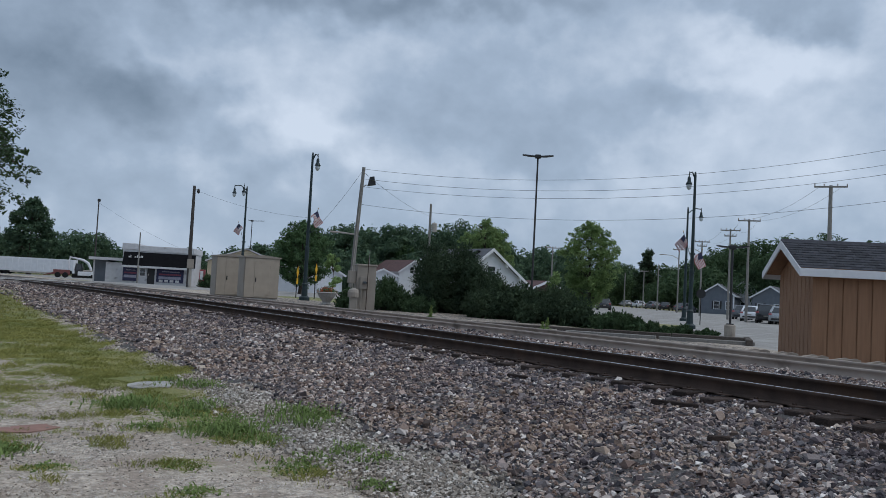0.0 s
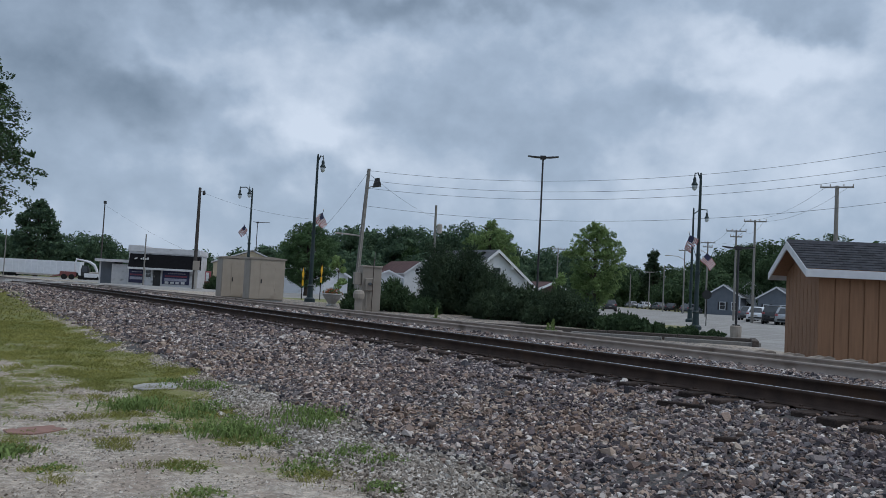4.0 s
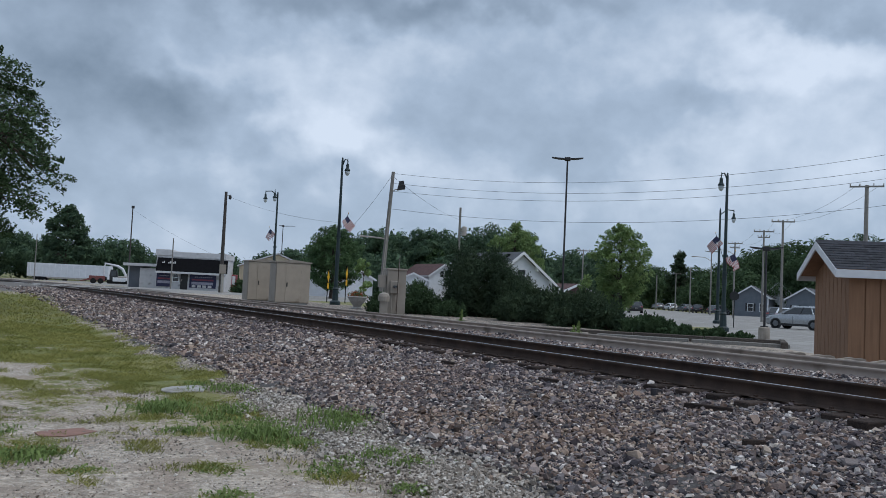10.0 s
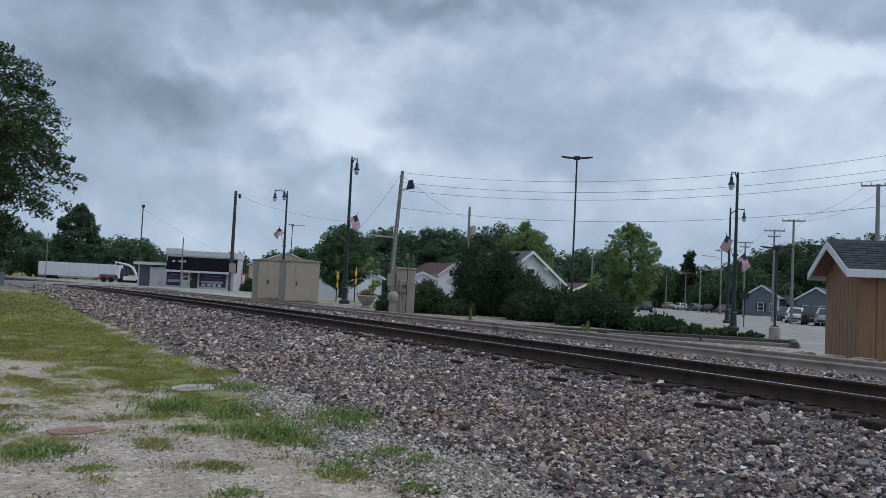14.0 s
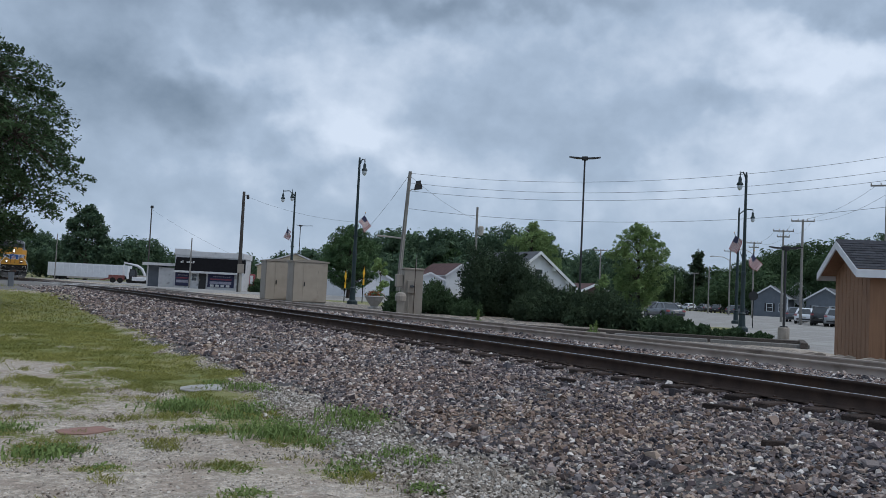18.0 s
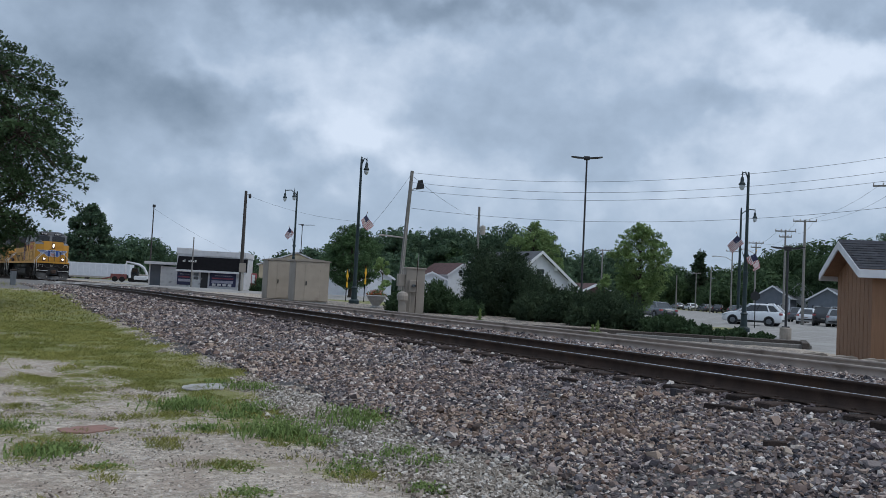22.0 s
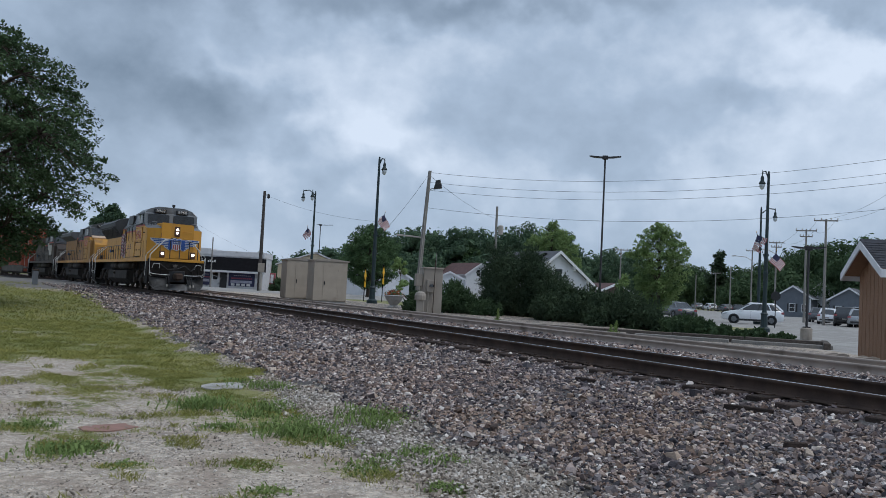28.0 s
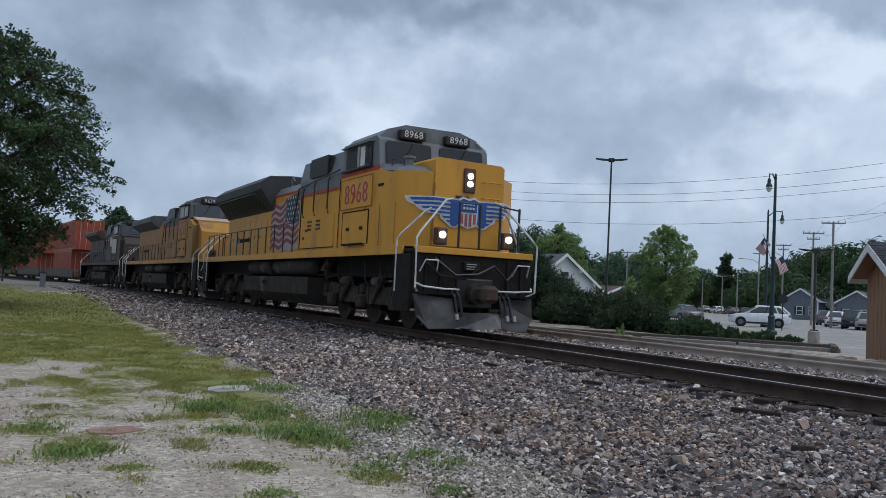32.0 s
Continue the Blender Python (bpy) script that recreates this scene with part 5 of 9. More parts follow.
def lantern(parent, x, z, side):
    """A hanging bell-shaped lantern with a finial and a glass bowl."""
    prof = [(0.02, 0.56), (0.04, 0.47), (0.08, 0.41), (0.1, 0.31), (0.095, 0.19), (0.16, 0.08), (0.2, 0.0), (0.16, -0.02)]
    ln = part("lantern", turned(bmesh.new(), prof[::-1], 12, (x, 0, z)), M_GREENPOLE, parent, smooth=True)
    part("glass_bowl", turned(bmesh.new(), [(0.02, -0.33), (0.1, -0.28), (0.15, -0.16), (0.15, -0.02)], 12, (x, 0, z)), M_PLASTICLAMP, ln, smooth=True)
    part("finial", turned(bmesh.new(), [(0.035, 0.55), (0.045, 0.6), (0.015, 0.65), (0.022, 0.7), (0.004, 0.8)], 8, (x, 0, z)), M_GREENPOLE, ln)


def street_lamp(b, r, top, label, sides=(1,), drop=0.75, arm=0.34):
    x, y, z = at(b, r)
    t = thing("street_lamp", pose(x, y, z, 0, 0, -b), label, "street lamp", "street lamps")
    h = top - z
    prof = [(0.34, 0), (0.34, 0.2), (0.2, 0.3), (0.17, 0.95), (0.21, 1.02), (0.13, 1.12), (0.115, 2.6), (0.13, 2.7), (0.13, 3.4), (0.11, 3.45), (0.09, h * 0.62), (0.07, h - 0.2), (0.05, h - 0.12), (0.06, h - 0.06), (0.01, h)]
    part("post", turned(bmesh.new(), [(q, w - (0.15 if k == 0 else 0)) for k, (q, w) in enumerate(prof)], 12), M_GREENPOLE, t, smooth=False)
    for s in sides:
        part("arm", T([(0, 0, h - drop - 0.25), (s * arm * 0.5, 0, h - drop + 0.18), (s * arm, 0, h - drop + 0.12)], 0.045, 6), M_GREENPOLE, t)
        lantern(t, s * arm, h - drop - 0.55, s)
    for s in (-1, 1):
        part("bracket", B((0.1 * s - 0.06, -0.03, 4.3), (0.1 * s + 0.06, 0.03, 4.42)), M_GREENPOLE, t)
    return t


LAMP_A = street_lamp(-6.7, 55, 9.27, "tall dark green street lamp with one hanging lantern", sides=(1,), drop=0.3)
LAMP_C = street_lamp(18.57, 52, 8.63, "tall dark green street lamp with one hanging lantern", sides=(-1,), drop=0.2)
# twin lanterns on one side
LAMP_F = street_lamp(-10.82, 77, 9.15, "dark green street lamp with twin lanterns behind grey cabinets", sides=(-1,), drop=0.15, arm=1.05)
lantern(LAMP_F, -0.25, 9.15 - LAMP_F.location.z - 0.55, -1)
LAMP_G = street_lamp(18.2, 73, 8.85, "dark green street lamp with an outreaching lantern", sides=(1,), drop=0.3, arm=1.05)


def lot_light(b, r, top, label, arms=(-1, 1), span=0.9, foot=False, turn=0):
    x, y, z = at(b, r)
    t = thing("parking_lot_light", pose(x, y, z, 0, 0, -b + turn), label, "lot light", "parking lot lights")
    h = top - z
    f = 0.58 if foot else 0.0
    if foot:
        part("concrete_foot", turned(bmesh.new(), [(0.27, -0.2), (0.27, 0.52), (0.22, 0.58)], 16), M_TANCONC, t)
    part("base_plate", B((-0.18, -0.18, f), (0.18, 0.18, f + 0.05), 0.01), M_BLACKPOLE, t)
    part("post", T([(0, 0, f - 0.02 if foot else -0.3), (0, 0, h)], [0.062, 0.05], 8), M_BLACKPOLE, t)
    part("hub", B((-0.17, -0.12, h - 0.16), (0.17, 0.12, h + 0.06), 0.03), M_BLACKPOLE, t)
    for s in arms:
        bm = PR([(s * 0.12, h - 0.02), (s * span, h + 0.04), (s * span, h + 0.0), (s * 0.5, h - 0.07), (s * 0.12, h - 0.08)], -0.17, 0.17)
        part("lamp_head", bm, M_BLACKPOLE, t)
    return t


lot_light(8.35, 50, 9.05, "tall black parking lot light with two flat heads")
lot_light(21.02, 45, 3.85, "black parking lot light on a round concrete foot", span=0.78, foot=True)
lot_light(11.98, 85, 6.6, "black parking lot light with two flat heads before a tree", span=0.98)
lot_light(-10.36, 116, 8.86, "black parking lot light with one flat head", arms=(1, -0.35), span=1.6)

# overhead wires from the leaning pole to poles beyond the shed
for z0, z1, zr, sg in ((7.45, 8.6, 44, 1.05), (6.9, 7.9, 44, 1.0), (6.45, 7.45, 44, 0.95), (5.45, 6.2, 44, 0.95)):
    p, q = polar(-3.25, 48), polar(31.0, zr)
    wire((*p, z0), (*q, z1), sg)
wire((*polar(-3.3, 48), 7.4), (*polar(-6.5, 62), 4.5), 0.2)
wire((*polar(-3.3, 48), 7.3), (*polar(1.35, 80), 7.8), 0.3)
wire((*polar(-14.1, 82), 9.0), (*polar(-6.0, 70), 6.2), 0.5)
wire((*polar(-19.76, 110), 9.2), (*polar(-14.5, 120), 4.5), 0.3)
for q in (-0.8, 0.8):
    chain = [(26.6, 70, 10.2), (21.95, 85, 9.0), (20.85, 95, 8.9), (19.15, 115, 8.95), (17.75, 135, 9.0)]
    for (b0, r0, z0), (b1, r1, z1) in zip(chain, chain[1:]):
        c, e = polar(b0, r0), polar(b1, r1)
        wire((c[0] + q, c[1], z0), (e[0] + q, e[1], z1), 0.6)


# ---- small buildings and cabinets beside the line ----
def window(parent, x0, x1, z0, z1, y, face=-1, frame_mat=None, bars=1):
    """A sash window in a wall that faces along y: frame, pane and glazing bar, set proud of the wall."""
    fm = frame_mat or M_WHITETRIM
    bm = bmesh.new()
    w = 0.09
    for lo, hi in (((x0 - w, z0 - w), (x1 + w, z0)), ((x0 - w, z1), (x1 + w, z1 + w)), ((x0 - w, z0), (x0, z1)), ((x1, z0), (x1 + w, z1))):
        box(bm, (lo[0], y, lo[1]), (hi[0], y + face * 0.06, hi[1]))
    fr = part("window", bm, fm, parent)
    part("pane", B((x0, y - face * 0.02, z0), (x1, y + face * 0.015, z1)), M_GLASS, fr)
    for k in range(bars):
        zz = z0 + (z1 - z0) * (k + 1) / (bars + 1)
        part("glazing_bar", B((x0, y + face * 0.012, zz - 0.025), (x1, y + face * 0.035, zz + 0.025)), fm, fr)
    return fr


def build_shed():
    # x runs along the long side, y away from the track
    W, D, E, P, oh = 4.6, 2.76, 2.12, 2.71, 0.25
    x0, y0 = 8.97, 18.54
    t = thing("wooden_shed", pose(x0, y0, -0.31, 0, 0, -9.4), "orange-brown grooved plywood shed with charcoal shingle roof and white trim", "shed")
    body = bmesh.new()
    prism(body, [(0, -0.05), (D, -0.05), (D, E), (D / 2, P - 0.1), (0, E)], 0.02, W - 0.02, "x")
    part("wall_core", body, M_SHEDWOOD, t)
    board = 0.305
    for k in range(int(W / board)):
        part("siding_board", B((k * board + 0.012, -0.022, 0.02), ((k + 1) * board - 0.012, 0.0, E - 0.03), 0.005), M_SHEDWOOD, t)
    for k in range(9):
        a, b = k * 0.3066 + 0.012, (k + 1) * 0.3066 - 0.012
        rise = (P - E) / (D / 2)
        za, zb = (E + rise * min(q, D - q) - 0.1 for q in (a, b))
        part("siding_board", PR([(a, 0.02), (b, 0.02), (b, zb), (a, za)], -0.004, 0.018, "x"), M_SHEDWOOD, t)
    for x, y in ((0, -0.03), (W, -0.03)):
        part("corner_trim", B((x - 0.03, y, 0.02), (x + 0.03, y + 0.05, E - 0.02), 0.004), M_SHEDWOOD, t)
    slope = math.atan2(P - E, D / 2)
    ln = (D / 2 + oh) / math.cos(slope)
    for side in (0, 1):
        roof = part("roof_deck", bmesh.new(), M_SHEDWOOD, t)
        me = bmesh.new()
        ya, za = (-oh, E - oh * math.tan(slope)) if side == 0 else (D + oh, E - oh * math.tan(slope))
        prism(me, [(ya, za + 0.02), (D / 2, P + 0.02), (D / 2, P + 0.08), (ya, za + 0.08)], -0.35, W + 0.3, "x")
        me.to_mesh(roof.data)
        me.free()
        # courses of shingles, each tab a piece
        rows, step = 11, ln / 11
        for r in range(rows):
            off = (r % 2) * 0.11
            q0, q1 = r * step, r * step + step * 1.15
            n = 0
            x = -0.37 - off
            while x < W + 0.3:
                xa, xb = max(x, -0.37), min(x + 0.215, W + 0.32)
                if xb - xa > 0.03 and (side == 0):
                    d = 1 if side == 0 else -1
                    f0, f1 = q0 / ln, min(q1 / ln, 1.0)
                    pa = (ya + (D / 2 - ya) * f0, za + (P - za) * f0 + 0.1)
                    pb = (ya + (D / 2 - ya) * f1, za + (P - za) * f1 + 0.085)
                    part("shingle", PR([(pa[0], pa[1]), (pb[0], pb[1]), (pb[0], pb[1] - 0.006), (pa[0], pa[1] - 0.01)], xa + 0.002, xb - 0.002, "x"), M_SHINGLE, roof)
                x += 0.22
            if side == 1:
                break
        if side == 1:
            part("shingle", PR([(ya, za + 0.09), (D / 2, P + 0.1), (D / 2, P + 0.082), (ya, za + 0.082)], -0.37, W + 0.32, "x"), M_SHINGLE, roof)
    # white fascia and barge boards, and the boxed eave end
    ez = E - oh * math.tan(slope)
    part("fascia", B((-0.36, -oh - 0.03, ez - 0.1), (W + 0.31, -oh, ez + 0.075), 0.005), M_WHITETRIM, t)
    part("fascia", B((-0.36, D + oh, ez - 0.1), (W + 0.31, D + oh + 0.03, ez + 0.075), 0.005), M_WHITETRIM, t)
    for x in (-0.385, W + 0.3):
        part("barge_board", PR([(-oh - 0.03, ez - 0.1), (D / 2, P - 0.1), (D + oh + 0.03, ez - 0.1), (D + oh + 0.03, ez + 0.075), (D / 2, P + 0.085), (-oh - 0.03, ez + 0.075)], x, x + 0.03, "x"), M_WHITETRIM, t)
    part("soffit", B((-0.35, -oh, ez - 0.06), (W + 0.3, -0.02, ez - 0.04)), M_SHEDWOOD, t)
    part("ridge_cap", PR([(D / 2 - 0.14, P + 0.03), (D / 2, P + 0.13), (D / 2 + 0.14, P + 0.03)], -0.37, W + 0.32, "x"), M_SHINGLE, t)
    part("lamp", B((2.2, -0.1, E - 0.2), (2.3, -0.02, E - 0.1), 0.02), M_BLACK, t)


build_shed()


def signal_cabinet(x, y, turn, w, d, h, label):
    """A sheet-metal signal house: plinth, body, overhanging ribbed roof, door with hinges and a latch."""
    z = float(ground_height(np.array(x), np.array(y)))
    t = thing("signal_cabinet", pose(x, y, z, 0, 0, turn), label, "signal cabinet", "signal cabinets by the crossing")
    part("plinth", B((0.05, 0.05, -0.15), (w - 0.05, d - 0.05, 0.12), 0.02), M_CONCRETE, t)
    part("body", B((0, 0, 0.1), (w, d, h), 0.025), M_CABINET, t)
    part("roof", PR([(-0.07, h - 0.02), (w + 0.07, h - 0.02), (w + 0.07, h + 0.05), (w / 2, h + 0.15), (-0.07, h + 0.05)], -0.07, d + 0.07), M_CABINET, t)
    for k in range(1, 4):
        part("seam", B((w * k / 4 - 0.012, -0.012, 0.12), (w * k / 4 + 0.012, 0.0, h - 0.05)), M_CABINET, t)
    door = part("door", B((w * 0.28, -0.035, 0.18), (w * 0.72, -0.014, h - 0.12), 0.008), M_DOOR_LITFRONT, t)
    part("latch", B((w * 0.31, -0.075, h * 0.42), (w * 0.31 + 0.06, -0.03, h * 0.52), 0.01), M_BLACK, door)
    for k in (0.25, 0.75):
        part("hinge", T([(w * 0.725, -0.04, h * k), (w * 0.725, -0.04, h * k + 0.14)], 0.018, 6), M_CABINET, door)
    # whole front in the lighter door tan: front-to-side shading put into the colour
    part("front_panel", B((0.03, -0.02, 0.14), (w - 0.03, -0.013, h - 0.06)), M_DOOR_LITFRONT, t)
    part("side_panel", B((-0.012, 0.08, 0.2), (0.0, d - 0.08, h - 0.12)), M_CABINET, t)
    return t


signal_cabinet(-9.21, 49.03, 25, 2.02, 1.45, 2.42, "tall grey sheet-metal signal cabinet with a tan door")
signal_cabinet(-11.61, 52.73, 25, 2.02, 1.45, 2.5, "tall grey sheet-metal signal cabinet beside another")


def build_control_box():
    t = thing("control_box", pose(-2.2, 37.9, -0.2, 0, 0, 14), "pale grey metal control box with meters and conduits", "control box")
    part("body", B((0, 0, 0), (0.86, 0.7, 2.0), 0.02), M_CABINET, t)
    part("lid", B((-0.04, -0.05, 1.98), (0.9, 0.75, 2.06), 0.015), M_CABINET, t)
    meter = part("meter_box", B((0.12, -0.22, 0.95), (0.5, 0.0, 1.5), 0.02), M_CABINET, t)
    part("meter_glass", turned(bmesh.new(), [(0.1, 0.0), (0.1, 0.07), (0.06, 0.1)], 12, (0.31, -0.3, 1.2)), M_GLASS, meter)
    part("conduit", T([(0.2, -0.12, 0.0), (0.2, -0.12, 1.0)], 0.035, 7), M_CABINET, t)
    part("conduit", T([(0.36, -0.14, -0.05), (0.42, -0.2, 0.4), (0.34, -0.12, 1.0)], 0.02, 7), M_CABINET, t)
    part("side_box", B((-0.32, 0.1, 1.2), (-0.02, 0.55, 1.75), 0.02), M_CABINET, t)
    part("rod", T([(0.42, -0.28, -0.1), (0.44, -0.28, 2.35)], 0.018, 6), M_RUST, t)
    q = thing("junction_pedestal", pose(-2.25, 36.9, -0.2, 0, 0, 8), "small tan cable pedestal with a domed cap", "utility pedestal")
    part("post", B((-0.16, -0.12, -0.1), (0.16, 0.12, 0.72), 0.02), M_CABINET, q)
    part("cap", turned(bmesh.new(), [(0.24, 0.6), (0.25, 0.8), (0.2, 0.92), (0.06, 0.98)], 14), M_CABINET, q)


build_control_box()


def house(name, b, r, turn, w, d, eave, peak, wall, roof, label, windows=(), dormer=False, door=None, chimney=False, porch=None, z=None, left=None):
    """A gabled house: y axis runs back from the gable. Walls with thickness, boarded siding, eaves, barge boards, windows."""
    x, y, zz = at(b, r)
    t = thing(name, pose(x, y, zz if z is None else z, 0, 0, -b + turn), label, "house", "houses")
    rise = (peak - eave) / (w / 2)
    lx = left or w / 2
    part("wall", PR([(-lx, -0.3), (w / 2, -0.3), (w / 2, eave), (0, peak), (-lx, peak - rise * lx)], 0, d), wall, t)
    zz2 = 0.3
    while zz2 < peak - 0.25:
        half = w / 2 if zz2 < eave else (peak - zz2) / rise
        part("siding_board", B((max(-half, -lx) + 0.03, -0.022, zz2), (half - 0.03, 0.0, zz2 + 0.19)), wall, t)
        zz2 += 0.2
    oh = 0.35
    for s in (-1, 1):
        run = (lx if s < 0 else w / 2) + oh
        xe, ze = s * run, peak - run * rise
        part("roof", PR([(xe, ze + 0.02), (0, peak + 0.02), (0, peak + 0.2), (xe, ze + 0.16)], -oh, d + oh), roof, t)
        part("barge_board", PR([(xe, ze - 0.1), (0, peak - 0.06), (0, peak + 0.22), (xe, ze + 0.18)], -oh - 0.05, -oh), M_WHITETRIM, t)
        part("gutter", B((min(xe, xe + s * 0.1), -oh, ze - 0.02), (max(xe, xe + s * 0.1), d + oh, ze + 0.12)), M_WHITETRIM, t)
    for x0, x1, z0, z1 in windows:
        window(t, x0, x1, z0, z1, -0.02)
    if door:
        dr = part("door", B((door[0], -0.06, 0), (door[1], -0.02, 2.05), 0.01), M_WHITETRIM, t)
        part("door_handle", B((door[0] + 0.08, -0.12, 0.95), (door[0] + 0.14, -0.06, 1.05)), M_BLACK, dr)
    if dormer:
        dm = part("dormer", PR([(w * 0.14, eave + 0.3), (w * 0.42, eave + 0.3), (w * 0.42, eave + 0.9), (w * 0.14, peak - 0.25)], d * 0.3, d * 0.75), wall, t)
        part("dormer_roof", PR([(w * 0.1, peak - 0.25), (w * 0.48, eave + 0.9), (w * 0.48, eave + 1.0), (w * 0.1, peak - 0.12)], d * 0.28, d * 0.78), roof, dm)
    if chimney:
        part("chimney", B((w * 0.12, d * 0.5, peak - 0.6), (w * 0.12 + 0.5, d * 0.5 + 0.5, peak + 0.7), 0.03), M_REDROOF, t)
    return t


house("white_house", 5.55, 76, 38, 8.4, 9, 2.3, 5.2, M_WHITEWALL, M_GREYROOF, "white sided house with a dark gable roof and dormer", windows=((-0.35, 0.5, 2.9, 3.8), (1.6, 2.6, 0.9, 2.1)), dormer=True, left=1.0)
house("white_house", 0.45, 140, 32, 5.6, 9, 3.9, 5.7, M_WHITEWALL, M_REDROOF, "white house with a brown-red roof behind shrubs", windows=((-0.75, -0.1, 3.7, 4.7), (0.1, 0.75, 3.7, 4.7)), z=-0.2)
house("low_white_house", -1.6, 132, 8, 4.4, 7, 2.9, 3.85, M_WHITEWALL, M_REDROOF, "low white house wing with a brown-red roof", windows=((-0.5, 0.5, 1.2, 2.2),), z=-0.2)
house("white_garage", -5.45, 106, 8, 4.4, 8, 2.35, 3.5, M_WHITEWALL, M_GREYROOF, "small white gabled garage beyond the lawn", door=(-0.9, 0.9), z=-0.15)
house("white_garage", -8.1, 106, -20, 3.6, 7, 2.1, 3.1, M_WHITEWALL, M_WHITEWALL, "low white metal garage with a pale roof", z=-0.15)
house("white_garage", -6.5, 108, -20, 3.2, 7, 2.0, 2.5, M_WHITEWALL, M_WHITEWALL, "low white lean-to shed beside a garage", door=(-0.8, 0.8), z=-0.15)
house("brown_house", 9.3, 100, 34, 5.0, 10, 1.9, 2.9, M_REDROOF, M_REDROOF, "low house with a brown roof behind the shrubs", z=-0.4)
house("grey_house", 20.2, 150, -8, 5.4, 9, 3.2, 4.9, M_GREYWALL, M_GREYROOF, "blue-grey sided house with white trim and shuttered windows", windows=((-0.5, 0.3, 0.9, 2.1), (1.4, 2.0, 0.9, 2.1)))
house("grey_house", 23.35, 146, -10, 5.6, 9, 3.1, 4.8, M_GREYWALL, M_GREYROOF, "blue-grey sided house with a dark gable roof", windows=((-1.9, -1.1, 0.9, 2.0), (0.6, 1.4, 0.9, 2.0)))
house("white_house", 21.75, 158, 22, 5.6, 9, 3.7, 5.8, M_WHITEWALL, M_GREYROOF, "white house with a dark gable roof between grey houses", windows=((-0.4, 0.4, 1.0, 2.1),))
for ob in [o for o in bpy.data.objects if o.name.startswith("grey_house")]:
    for x0 in ((-0.86, 0.42), (-2.26, -0.98))[ob.name != "grey_house"]:
        part("shutter", B((x0, -0.06, 0.85), (x0 + 0.3, -0.02, 2.15), 0.005), M_BLACK, ob)
    part("corner_board", B((2.5, -0.05, 0.0), (2.72, 0.02, 3.1)), M_WHITETRIM, ob)


for k in range(4):
    near = bpy.data.objects["white_house"]
    part("roof_vent", B((-0.75, 1.0 + k * 1.7, 4.72), (-0.4, 1.35 + k * 1.7, 5.2), 0.05), M_TAR, near)
for x, z in ((1.6, 3.75), (3.2, 2.65)):
    part("eave_bracket", PR([(x, z), (x + 0.14, z), (x + 0.14, z + 0.4), (x, z + 0.46)], -0.35, -0.02), M_WHITETRIM, bpy.data.objects["white_house"])


